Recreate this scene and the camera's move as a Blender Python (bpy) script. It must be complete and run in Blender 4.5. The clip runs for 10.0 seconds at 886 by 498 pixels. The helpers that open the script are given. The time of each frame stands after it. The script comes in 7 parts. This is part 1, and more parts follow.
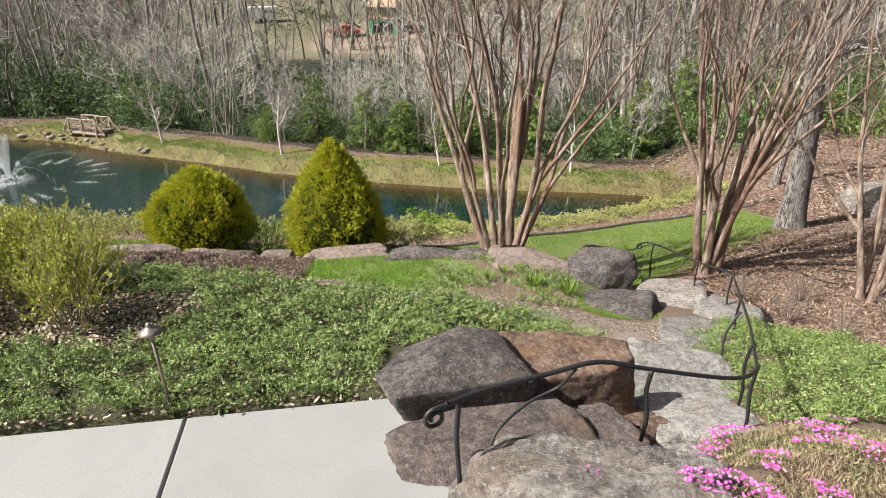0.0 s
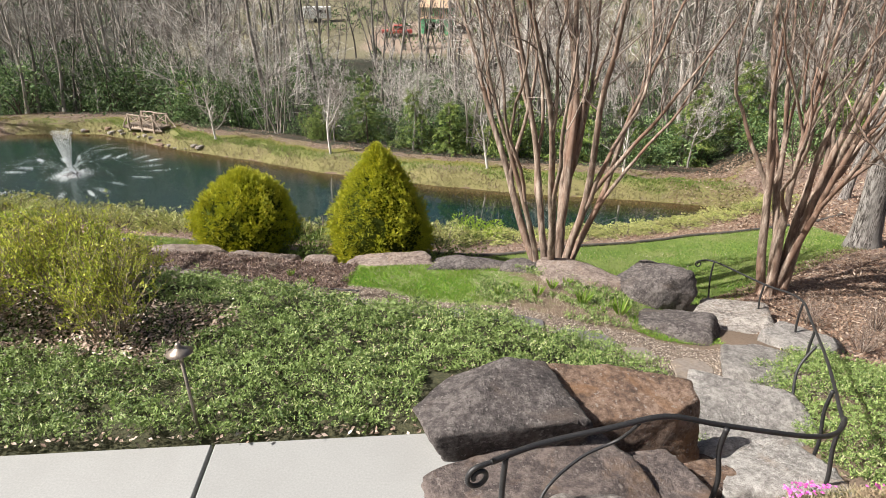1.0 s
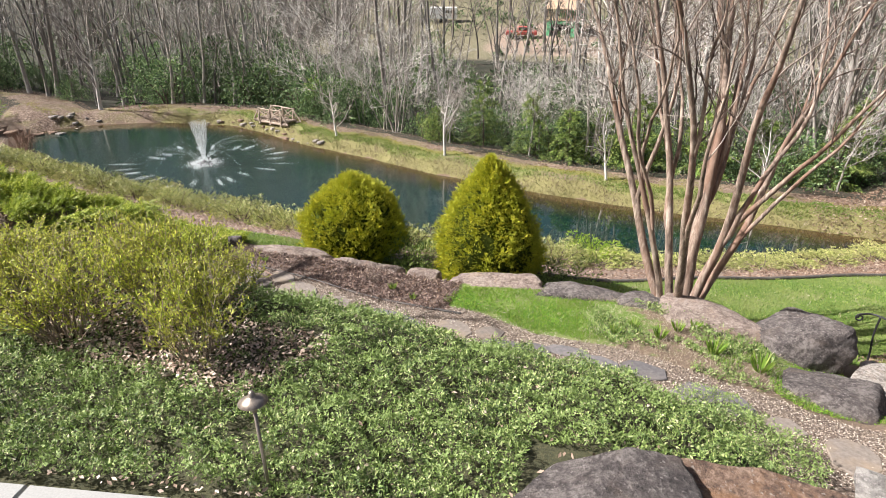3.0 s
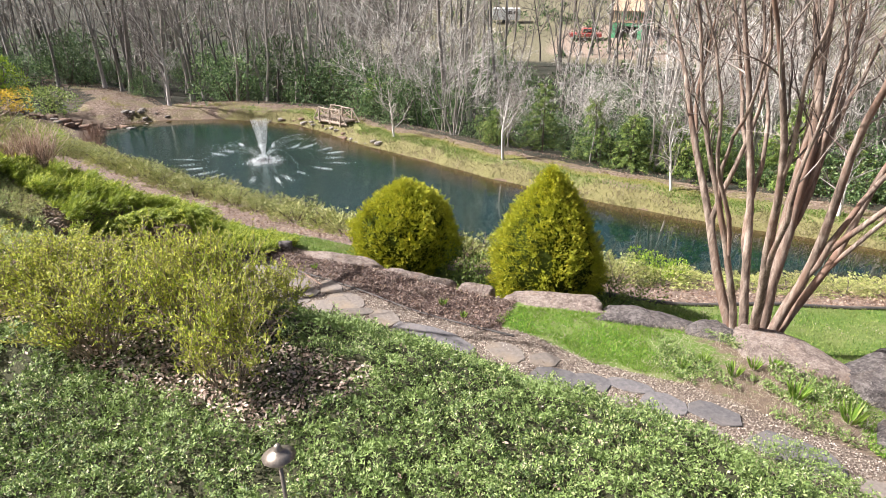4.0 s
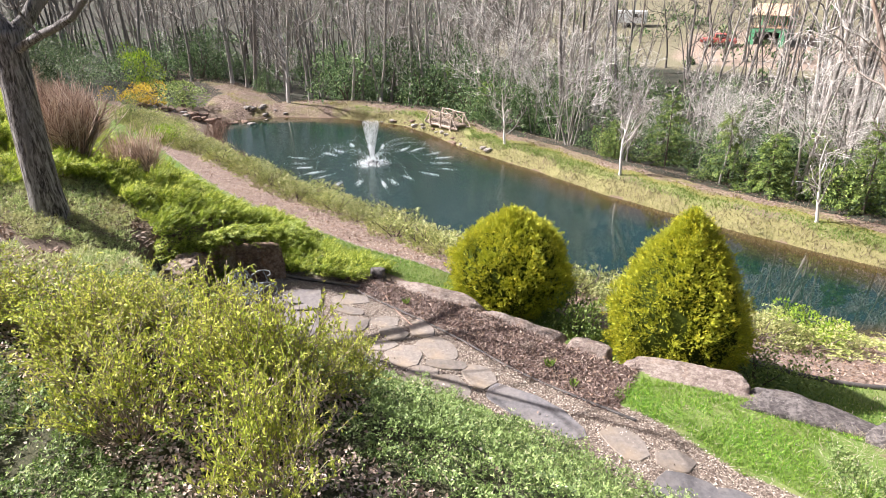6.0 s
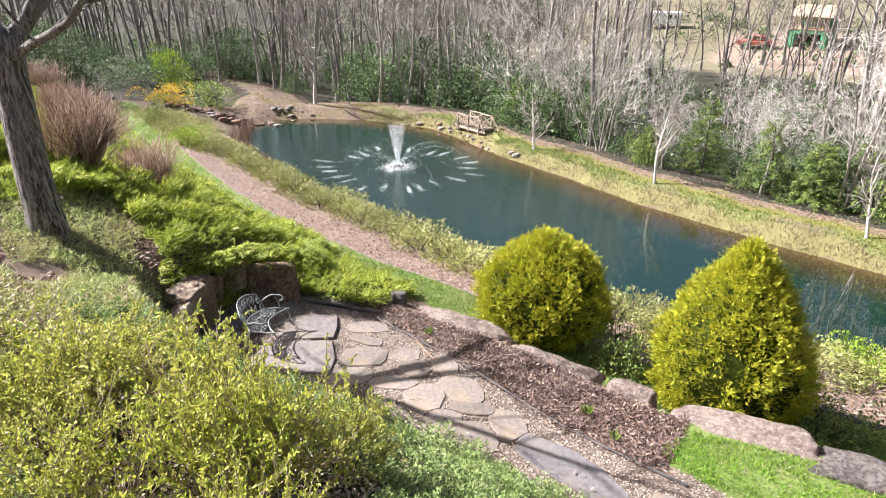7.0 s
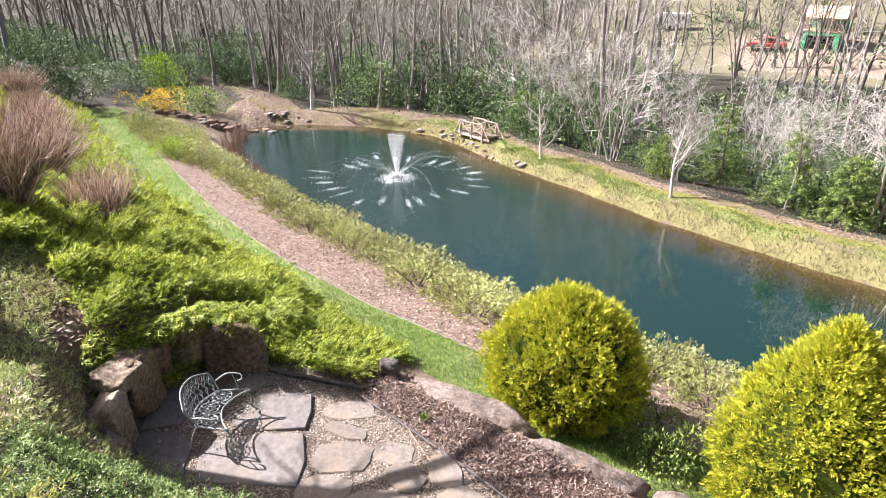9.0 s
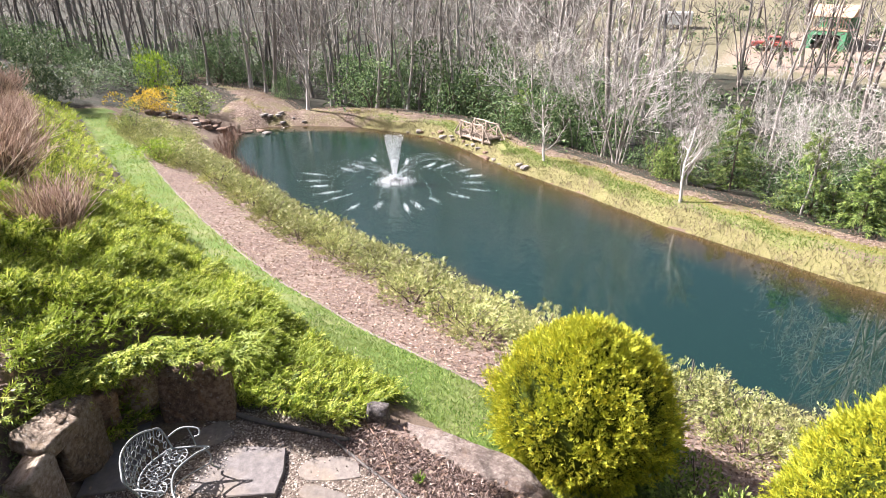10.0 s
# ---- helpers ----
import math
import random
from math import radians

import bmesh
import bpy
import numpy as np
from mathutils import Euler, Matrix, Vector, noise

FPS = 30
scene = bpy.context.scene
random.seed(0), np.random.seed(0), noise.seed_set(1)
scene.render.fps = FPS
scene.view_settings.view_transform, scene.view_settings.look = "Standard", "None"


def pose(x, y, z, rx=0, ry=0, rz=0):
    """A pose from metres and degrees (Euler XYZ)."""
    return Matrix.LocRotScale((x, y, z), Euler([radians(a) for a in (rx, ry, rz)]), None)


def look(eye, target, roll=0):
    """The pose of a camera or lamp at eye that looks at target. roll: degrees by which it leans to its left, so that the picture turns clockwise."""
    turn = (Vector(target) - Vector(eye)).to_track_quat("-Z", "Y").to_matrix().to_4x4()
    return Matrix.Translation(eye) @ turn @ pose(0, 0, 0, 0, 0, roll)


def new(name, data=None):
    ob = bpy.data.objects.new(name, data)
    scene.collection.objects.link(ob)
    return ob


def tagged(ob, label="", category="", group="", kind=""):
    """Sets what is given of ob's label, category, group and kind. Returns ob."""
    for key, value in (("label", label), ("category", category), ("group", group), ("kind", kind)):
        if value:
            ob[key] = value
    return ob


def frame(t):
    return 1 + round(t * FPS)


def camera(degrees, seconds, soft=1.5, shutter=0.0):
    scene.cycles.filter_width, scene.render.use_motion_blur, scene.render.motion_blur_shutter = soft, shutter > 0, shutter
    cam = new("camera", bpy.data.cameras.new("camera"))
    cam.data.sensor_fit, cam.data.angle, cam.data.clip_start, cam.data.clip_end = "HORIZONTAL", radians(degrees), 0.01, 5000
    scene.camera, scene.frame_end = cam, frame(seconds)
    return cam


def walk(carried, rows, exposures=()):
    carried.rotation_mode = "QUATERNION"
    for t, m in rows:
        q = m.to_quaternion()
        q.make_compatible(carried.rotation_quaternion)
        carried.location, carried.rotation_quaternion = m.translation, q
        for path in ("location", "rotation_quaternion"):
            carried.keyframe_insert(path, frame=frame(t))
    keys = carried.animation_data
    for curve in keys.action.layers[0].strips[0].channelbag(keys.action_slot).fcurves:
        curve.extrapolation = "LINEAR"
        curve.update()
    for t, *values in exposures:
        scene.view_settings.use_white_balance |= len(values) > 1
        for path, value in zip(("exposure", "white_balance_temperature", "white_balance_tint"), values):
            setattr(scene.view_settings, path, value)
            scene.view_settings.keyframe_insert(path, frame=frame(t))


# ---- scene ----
cam = camera(71.6, 10.0, 0.65)
METRES, EYE, TILT, LEAN, TURN = 8.4, 3.47, -24.0, 0.0, 0.0
ROWS = [
    (0.0, 0.0, 0.0, 0.0, -0.0, 0.0, 0.0),
    (0.5, -0.0017, 0.0254, 0.0119, 2.05, -0.01, -0.91),
    (1.0, -0.0046, 0.0511, 0.0236, 4.16, -0.04, -1.85),
    (1.5, -0.0075, 0.0753, 0.0347, 6.4, -0.11, -2.83),
    (2.0, -0.0121, 0.0983, 0.0453, 8.98, -0.24, -4.0),
    (2.5, -0.0183, 0.1218, 0.0558, 11.59, -0.45, -5.13),
    (4.0, -0.0507, 0.2144, 0.0981, 19.2, -1.3, -8.46),
    (4.5, -0.0677, 0.2521, 0.1147, 21.67, -1.68, -9.45),
    (5.0, -0.0888, 0.2939, 0.1339, 24.16, -2.09, -10.43),
    (5.5, -0.1136, 0.3368, 0.1538, 26.63, -2.52, -11.47),
    (6.0, -0.1438, 0.3802, 0.173, 28.99, -3.0, -12.38),
    (7.5, -0.2446, 0.5196, 0.2392, 31.69, -3.58, -13.36),
    (8.0, -0.2794, 0.5686, 0.2622, 31.67, -3.54, -13.34),
    (8.5, -0.316, 0.6212, 0.2842, 31.67, -3.52, -13.32),
    (9.0, -0.356, 0.678, 0.3029, 31.66, -3.52, -13.31),
    (9.5, -0.3996, 0.7426, 0.3195, 31.66, -3.52, -13.31),
    (10.0, -0.4443, 0.8136, 0.331, 31.65, -3.5, -13.3),
]
walk(cam, [(t, pose(0, 0, EYE, TILT, LEAN, TURN) @ pose(METRES * x, METRES * y, METRES * z, 90 + pitch, roll, yaw)) for t, x, y, z, yaw, pitch, roll in ROWS],
     exposures=[(0, 0.86, 6350, 10), (2.5, 1.1, 6250, 12), (4.5, 1.35, 6100, 14), (7.5, 1.68, 6070, 17), (10, 1.78, 6070, 18)])

# ---- light ----
SUN_FROM = Vector((-0.96, -0.28, 0)).normalized()
SUN_HEIGHT = radians(43)
to_sun = SUN_FROM * math.cos(SUN_HEIGHT) + Vector((0, 0, math.sin(SUN_HEIGHT)))
world = bpy.data.worlds.new("spring_sky")
scene.world = world
world.use_nodes = True
wn = world.node_tree.nodes
sky = wn.new("ShaderNodeTexSky")
sky.sky_type, sky.sun_disc = "NISHITA", False
sky.sun_elevation, sky.sun_rotation = SUN_HEIGHT, math.atan2(to_sun.x, to_sun.y)
sky.air_density, sky.dust_density, sky.ozone_density = 1.0, 7.0, 0.6
world.node_tree.links.new(sky.outputs[0], wn["Background"].inputs["Color"])
wn["Background"].inputs["Strength"].default_value = 0.042
sun_data = bpy.data.lights.new("sun", "SUN")
sun_data.energy, sun_data.angle, sun_data.color = 5.0, radians(0.6), (1.0, 0.95, 0.87)
sun = new("sun", sun_data)
sun.matrix_world = look(to_sun * 50, (0, 0, 0))


# ---- materials ----
def nodes_of(name):
    m = bpy.data.materials.new(name)
    m.use_nodes = True
    nt = m.node_tree
    return m, nt.nodes, nt.links, nt.nodes["Principled BSDF"]


def noise_fac(ns, ln, scale, detail=6, rough=0.6, coords=None, dist=0.0):
    n = ns.new("ShaderNodeTexNoise")
    n.inputs["Scale"].default_value, n.inputs["Detail"].default_value, n.inputs["Roughness"].default_value = scale, detail, rough
    n.inputs["Distortion"].default_value = dist
    if coords is not None:
        ln.new(coords, n.inputs["Vector"])
    return n.outputs["Fac"]


def ramp(ns, ln, fac, stops):
    r = ns.new("ShaderNodeValToRGB")
    el = r.color_ramp.elements
    while len(el) < len(stops):
        el.new(0.5)
    for e, (p, c) in zip(el, stops):
        e.position, e.color = p, (*c, 1)
    ln.new(fac, r.inputs["Fac"])
    return r.outputs["Color"]


def mix(ns, ln, fac, a, b, kind="MIX"):
    m = ns.new("ShaderNodeMix")
    m.data_type, m.blend_type = "RGBA", kind
    for sock, v in ((m.inputs[0], fac), (m.inputs[6], a), (m.inputs[7], b)):
        if isinstance(v, (int, float)):
            sock.default_value = v
        elif isinstance(v, tuple):
            sock.default_value = (*v, 1)
        else:
            ln.new(v, sock)
    return m.outputs[2]


def bump(ns, ln, bsdf, fac, strength, distance):
    b = ns.new("ShaderNodeBump")
    b.inputs["Strength"].default_value, b.inputs["Distance"].default_value = strength, distance
    ln.new(fac, b.inputs["Height"])
    ln.new(b.outputs[0], bsdf.inputs["Normal"])


def surface(name, stops, scale, stain=None, stain_scale=1.0, stain_amount=0.5, rough=0.85, relief=0.3, depth=0.02, metal=0.0, vary=0.0):
    """A worn surface: fine grain over a colour ramp, larger stains, relief, and a shift from object to object."""
    m, ns, ln, b = nodes_of(name)
    co = ns.new("ShaderNodeTexCoord").outputs["Object"]
    grain = noise_fac(ns, ln, scale, 8, 0.65, co)
    col = ramp(ns, ln, grain, stops)
    if stain:
        big = noise_fac(ns, ln, stain_scale, 5, 0.6, co, 0.4)
        f = ns.new("ShaderNodeMapRange")
        f.inputs["From Min"].default_value, f.inputs["From Max"].default_value, f.inputs["To Max"].default_value = 0.45, 0.68, stain_amount
        ln.new(big, f.inputs["Value"])
        col = mix(ns, ln, f.outputs[0], col, stain)
    if vary:
        info = ns.new("ShaderNodeObjectInfo")
        hsv = ns.new("ShaderNodeHueSaturation")
        mr = ns.new("ShaderNodeMapRange")
        mr.inputs["To Min"].default_value, mr.inputs["To Max"].default_value = 1 - vary, 1 + vary
        ln.new(info.outputs["Random"], mr.inputs["Value"])
        ln.new(mr.outputs[0], hsv.inputs["Value"])
        ln.new(col, hsv.inputs["Color"])
        col = hsv.outputs["Color"]
    ln.new(col, b.inputs["Base Color"])
    b.inputs["Roughness"].default_value, b.inputs["Metallic"].default_value = rough, metal
    if relief:
        bump(ns, ln, b, noise_fac(ns, ln, scale * 1.7, 9, 0.7, co), relief, depth)
    return m


def foliage(name, stops, patch=None, patch_scale=0.8, rough=0.6, glow=0.32, vary=0.0):
    """Leaves that differ one from the next, with larger patches of another tone, letting some light through."""
    m, ns, ln, b = nodes_of(name)
    geo = ns.new("ShaderNodeNewGeometry")
    col = ramp(ns, ln, geo.outputs["Random Per Island"], stops)
    co = ns.new("ShaderNodeTexCoord").outputs["Object"]
    if patch:
        f = ns.new("ShaderNodeMapRange")
        f.inputs["From Min"].default_value, f.inputs["From Max"].default_value, f.inputs["To Max"].default_value = 0.45, 0.62, 0.75
        ln.new(noise_fac(ns, ln, patch_scale, 4, 0.6, co), f.inputs["Value"])
        col = mix(ns, ln, f.outputs[0], col, patch)
    if vary:
        info = ns.new("ShaderNodeObjectInfo")
        hsv = ns.new("ShaderNodeHueSaturation")
        mr = ns.new("ShaderNodeMapRange")
        mr.inputs["To Min"].default_value, mr.inputs["To Max"].default_value = 1 - vary, 1 + vary
        ln.new(info.outputs["Random"], mr.inputs["Value"])
        ln.new(mr.outputs[0], hsv.inputs["Value"])
        ln.new(col, hsv.inputs["Color"])
        col = hsv.outputs["Color"]
    ln.new(col, b.inputs["Base Color"])
    b.inputs["Roughness"].default_value = rough
    tr = ns.new("ShaderNodeBsdfTranslucent")
    ln.new(col, tr.inputs["Color"])
    ms = ns.new("ShaderNodeMixShader")
    ms.inputs[0].default_value = glow
    ln.new(b.outputs[0], ms.inputs[1])
    ln.new(tr.outputs[0], ms.inputs[2])
    ln.new(ms.outputs[0], ns["Material Output"].inputs["Surface"])
    return m


def ground_material():
    m, ns, ln, b = nodes_of("garden_ground")
    co = ns.new("ShaderNodeTexCoord").outputs["Object"]
    fine, mid, big = noise_fac(ns, ln, 38, 8, 0.7, co), noise_fac(ns, ln, 7, 6, 0.65, co), noise_fac(ns, ln, 0.9, 5, 0.6, co)
    vor = ns.new("ShaderNodeTexVoronoi")
    vor.inputs["Scale"].default_value = 55
    ln.new(co, vor.inputs["Vector"])
    chip = ns.new("ShaderNodeSeparateColor")
    ln.new(vor.outputs["Color"], chip.inputs[0])
    soil = ramp(ns, ln, fine, [(0.25, (0.07, 0.05, 0.034)), (0.75, (0.25, 0.18, 0.13))])
    lawn = mix(ns, ln, ramp(ns, ln, big, [(0.45, (0, 0, 0)), (0.75, (0.7, 0.7, 0.7))]), ramp(ns, ln, fine, [(0.2, (0.06, 0.11, 0.014)), (0.8, (0.17, 0.25, 0.045))]), (0.28, 0.26, 0.12))
    mulch = ramp(ns, ln, chip.outputs[0], [(0.0, (0.06, 0.035, 0.028)), (0.35, (0.14, 0.09, 0.07)), (0.7, (0.23, 0.165, 0.135)), (1.0, (0.36, 0.29, 0.25))])
    mulch = mix(ns, ln, ramp(ns, ln, big, [(0.42, (0, 0, 0)), (0.62, (0.55, 0.55, 0.55))]), mulch, ramp(ns, ln, fine, [(0.3, (0.12, 0.1, 0.06)), (0.7, (0.4, 0.34, 0.26))]))
    mulch = mix(ns, ln, 0.45, mulch, ramp(ns, ln, mid, [(0.35, (0.06, 0.035, 0.028)), (0.5, (0.2, 0.13, 0.1)), (0.65, (0.4, 0.3, 0.25))]))
    gravel = ramp(ns, ln, chip.outputs[1], [(0.0, (0.06, 0.042, 0.032)), (0.4, (0.13, 0.095, 0.072)), (0.8, (0.2, 0.16, 0.128)), (1.0, (0.33, 0.29, 0.25))])
    moss = mix(ns, ln, big, ramp(ns, ln, mid, [(0.3, (0.11, 0.12, 0.025)), (0.55, (0.2, 0.175, 0.045)), (0.75, (0.3, 0.215, 0.09))]), (0.15, 0.16, 0.04))
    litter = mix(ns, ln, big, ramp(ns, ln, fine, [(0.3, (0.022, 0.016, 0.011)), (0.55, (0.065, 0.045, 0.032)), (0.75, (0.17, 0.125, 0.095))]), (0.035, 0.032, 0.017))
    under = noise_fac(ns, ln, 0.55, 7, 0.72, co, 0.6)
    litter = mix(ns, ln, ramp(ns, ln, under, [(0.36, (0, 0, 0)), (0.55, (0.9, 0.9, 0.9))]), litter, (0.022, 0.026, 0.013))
    straw = mix(ns, ln, mid, ramp(ns, ln, fine, [(0.25, (0.09, 0.065, 0.03)), (0.5, (0.24, 0.19, 0.1)), (0.75, (0.4, 0.34, 0.22))]), (0.16, 0.17, 0.04))
    bankgreen = mix(ns, ln, big, ramp(ns, ln, fine, [(0.25, (0.06, 0.1, 0.015)), (0.75, (0.2, 0.25, 0.05))]), (0.26, 0.22, 0.1))
    needles = ramp(ns, ln, mid, [(0.34, (0.055, 0.036, 0.025)), (0.5, (0.17, 0.118, 0.088)), (0.64, (0.34, 0.265, 0.215))])
    needles = mix(ns, ln, ramp(ns, ln, noise_fac(ns, ln, 0.35, 6, 0.7, co, 0.8), [(0.46, (0, 0, 0)), (0.62, (0.8, 0.8, 0.8))]), needles, moss)
    meadow = ramp(ns, ln, mid, [(0.35, (0.09, 0.1, 0.045)), (0.5, (0.17, 0.15, 0.09)), (0.65, (0.22, 0.19, 0.13))])
    earth = ramp(ns, ln, mid, [(0.35, (0.2, 0.145, 0.105)), (0.65, (0.36, 0.28, 0.22))])
    col = soil
    # stems and humus, darkened for the shade beneath the groundcover leaves
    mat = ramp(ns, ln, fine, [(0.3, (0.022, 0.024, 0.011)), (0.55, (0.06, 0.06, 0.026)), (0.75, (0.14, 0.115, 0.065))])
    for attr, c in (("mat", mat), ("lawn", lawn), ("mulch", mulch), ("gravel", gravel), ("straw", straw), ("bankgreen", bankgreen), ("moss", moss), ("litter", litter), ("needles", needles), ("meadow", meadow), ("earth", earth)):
        a = ns.new("ShaderNodeAttribute")
        a.attribute_name = attr
        s = ns.new("ShaderNodeMath")
        s.operation = "ADD"
        ln.new(a.outputs["Fac"], s.inputs[0])
        n2 = ns.new("ShaderNodeMapRange")
        n2.inputs["To Min"].default_value, n2.inputs["To Max"].default_value = -0.45, 0.45
        ln.new(mid, n2.inputs["Value"])
        ln.new(n2.outputs[0], s.inputs[1])
        st = ns.new("ShaderNodeMapRange")
        st.interpolation_type = "SMOOTHSTEP"
        st.inputs["From Min"].default_value, st.inputs["From Max"].default_value = 0.4, 0.6
        ln.new(s.outputs[0], st.inputs["Value"])
        col = mix(ns, ln, st.outputs[0], col, c)
    ln.new(col, b.inputs["Base Color"])
    b.inputs["Roughness"].default_value = 0.95
    hgt = ns.new("ShaderNodeMath")
    hgt.operation = "ADD"
    ln.new(fine, hgt.inputs[0])
    ln.new(chip.outputs[2], hgt.inputs[1])
    bump(ns, ln, b, hgt.outputs[0], 0.6, 0.03)
    return m


def water_material():
    m, ns, ln, b = nodes_of("pond_water")
    co = ns.new("ShaderNodeTexCoord").outputs["Object"]
    a = ns.new("ShaderNodeAttribute")
    a.attribute_name = "shallow"
    ln.new(mix(ns, ln, a.outputs["Fac"], (0.005, 0.021, 0.0155), (0.055, 0.034, 0.012)), b.inputs["Base Color"])
    b.inputs["Roughness"].default_value, b.inputs["IOR"].default_value = 0.012, 1.85
    w = noise_fac(ns, ln, 3.2, 4, 0.6, co, 0.8)
    rip = ns.new("ShaderNodeAttribute")
    rip.attribute_name = "ripple"
    hgt = ns.new("ShaderNodeMath")
    hgt.operation = "MULTIPLY"
    ln.new(w, hgt.inputs[0])
    ln.new(rip.outputs["Fac"], hgt.inputs[1])
    bump(ns, ln, b, hgt.outputs[0], 0.35, 0.05)
    return m


M_GROUND, M_WATER = ground_material(), water_material()
M_CONCRETE = surface("pale_concrete", [(0.3, (0.25, 0.25, 0.245)), (0.7, (0.32, 0.32, 0.31))], 60, (0.21, 0.205, 0.195), 1.2, 0.35, 0.9, 0.15, 0.004, vary=0.03)
def rock(name, dark, mid, light, stain, lichen, vary=0.12):
    """Weathered stone: mottled at three scales, pitted, with rusty stains and pale lichen flecks."""
    m, ns, ln, b = nodes_of(name)
    co = ns.new("ShaderNodeTexCoord").outputs["Object"]
    coarse, grain, pits = noise_fac(ns, ln, 2.6, 10, 0.72, co, 0.8), noise_fac(ns, ln, 17, 8, 0.75, co), noise_fac(ns, ln, 60, 4, 0.7, co)
    both = ns.new("ShaderNodeMath")
    both.operation = "MULTIPLY_ADD"
    ln.new(grain, both.inputs[0])
    both.inputs[1].default_value = 0.55
    half = ns.new("ShaderNodeMath")
    half.operation = "MULTIPLY"
    half.inputs[1].default_value = 0.45
    ln.new(coarse, half.inputs[0])
    ln.new(half.outputs[0], both.inputs[2])
    col = ramp(ns, ln, both.outputs[0], [(0.4, dark), (0.49, mid), (0.575, light)])
    for fac, lo, hi, most, c in ((noise_fac(ns, ln, 1.4, 6, 0.65, co, 1.0), 0.5, 0.66, 0.7, stain), (noise_fac(ns, ln, 26, 3, 0.5, co), 0.62, 0.68, 0.75, lichen)):
        f = ns.new("ShaderNodeMapRange")
        f.inputs["From Min"].default_value, f.inputs["From Max"].default_value, f.inputs["To Max"].default_value = lo, hi, most
        ln.new(fac, f.inputs["Value"])
        col = mix(ns, ln, f.outputs[0], col, c)
    info, hsv, mr = ns.new("ShaderNodeObjectInfo"), ns.new("ShaderNodeHueSaturation"), ns.new("ShaderNodeMapRange")
    mr.inputs["To Min"].default_value, mr.inputs["To Max"].default_value = 1 - vary, 1 + vary
    ln.new(info.outputs["Random"], mr.inputs["Value"])
    ln.new(mr.outputs[0], hsv.inputs["Value"])
    ln.new(col, hsv.inputs["Color"])
    ln.new(hsv.outputs["Color"], b.inputs["Base Color"])
    b.inputs["Roughness"].default_value = 0.88
    rel = ns.new("ShaderNodeMath")
    rel.operation = "MULTIPLY_ADD"
    ln.new(pits, rel.inputs[0])
    rel.inputs[1].default_value = 0.3
    ln.new(both.outputs[0], rel.inputs[2])
    bump(ns, ln, b, rel.outputs[0], 1.0, 0.1)
    return m


M_ROCK_DARK = rock("dark_weathered_rock", (0.04, 0.034, 0.033), (0.115, 0.097, 0.092), (0.25, 0.22, 0.205), (0.16, 0.12, 0.097), (0.33, 0.3, 0.28))
M_ROCK_BROWN = rock("brown_sandstone", (0.07, 0.046, 0.036), (0.19, 0.12, 0.082), (0.34, 0.24, 0.18), (0.33, 0.17, 0.07), (0.36, 0.31, 0.27))
M_ROCK_SLAB = rock("purplish_brown_slab", (0.06, 0.048, 0.046), (0.15, 0.118, 0.108), (0.28, 0.225, 0.2), (0.3, 0.19, 0.12), (0.33, 0.29, 0.26))
M_ROCK_GREY = rock("pale_grey_rock", (0.1, 0.086, 0.077), (0.26, 0.23, 0.205), (0.48, 0.44, 0.4), (0.27, 0.19, 0.13), (0.55, 0.52, 0.48))
M_LEDGE = rock("pinkish_ledge_stone", (0.13, 0.095, 0.08), (0.26, 0.2, 0.17), (0.42, 0.35, 0.3), (0.34, 0.23, 0.16), (0.45, 0.4, 0.36))
M_PALE = rock("chalky_step_stone", (0.2, 0.185, 0.17), (0.42, 0.39, 0.36), (0.66, 0.63, 0.59), (0.5, 0.38, 0.28), (0.7, 0.67, 0.63))
M_STEP = rock("worn_step_stone", (0.13, 0.12, 0.112), (0.25, 0.232, 0.216), (0.42, 0.39, 0.365), (0.42, 0.385, 0.35), (0.46, 0.43, 0.4))
M_FLAG = surface("grey_flagstone", [(0.3, (0.12, 0.1, 0.088)), (0.6, (0.205, 0.175, 0.15)), (0.8, (0.3, 0.26, 0.22))], 14, (0.26, 0.195, 0.125), 1.8, 0.6, 0.85, 0.4, 0.012, vary=0.2)
M_FLAG_DARK = surface("slate_flagstone", [(0.3, (0.07, 0.066, 0.07)), (0.7, (0.16, 0.148, 0.148))], 14, (0.2, 0.172, 0.152), 1.6, 0.5, 0.8, 0.4, 0.012, vary=0.15)
M_IRON = surface("black_wrought_iron", [(0.3, (0.012, 0.012, 0.014)), (0.7, (0.035, 0.034, 0.034))], 60, rough=0.5, relief=0.2, depth=0.002)
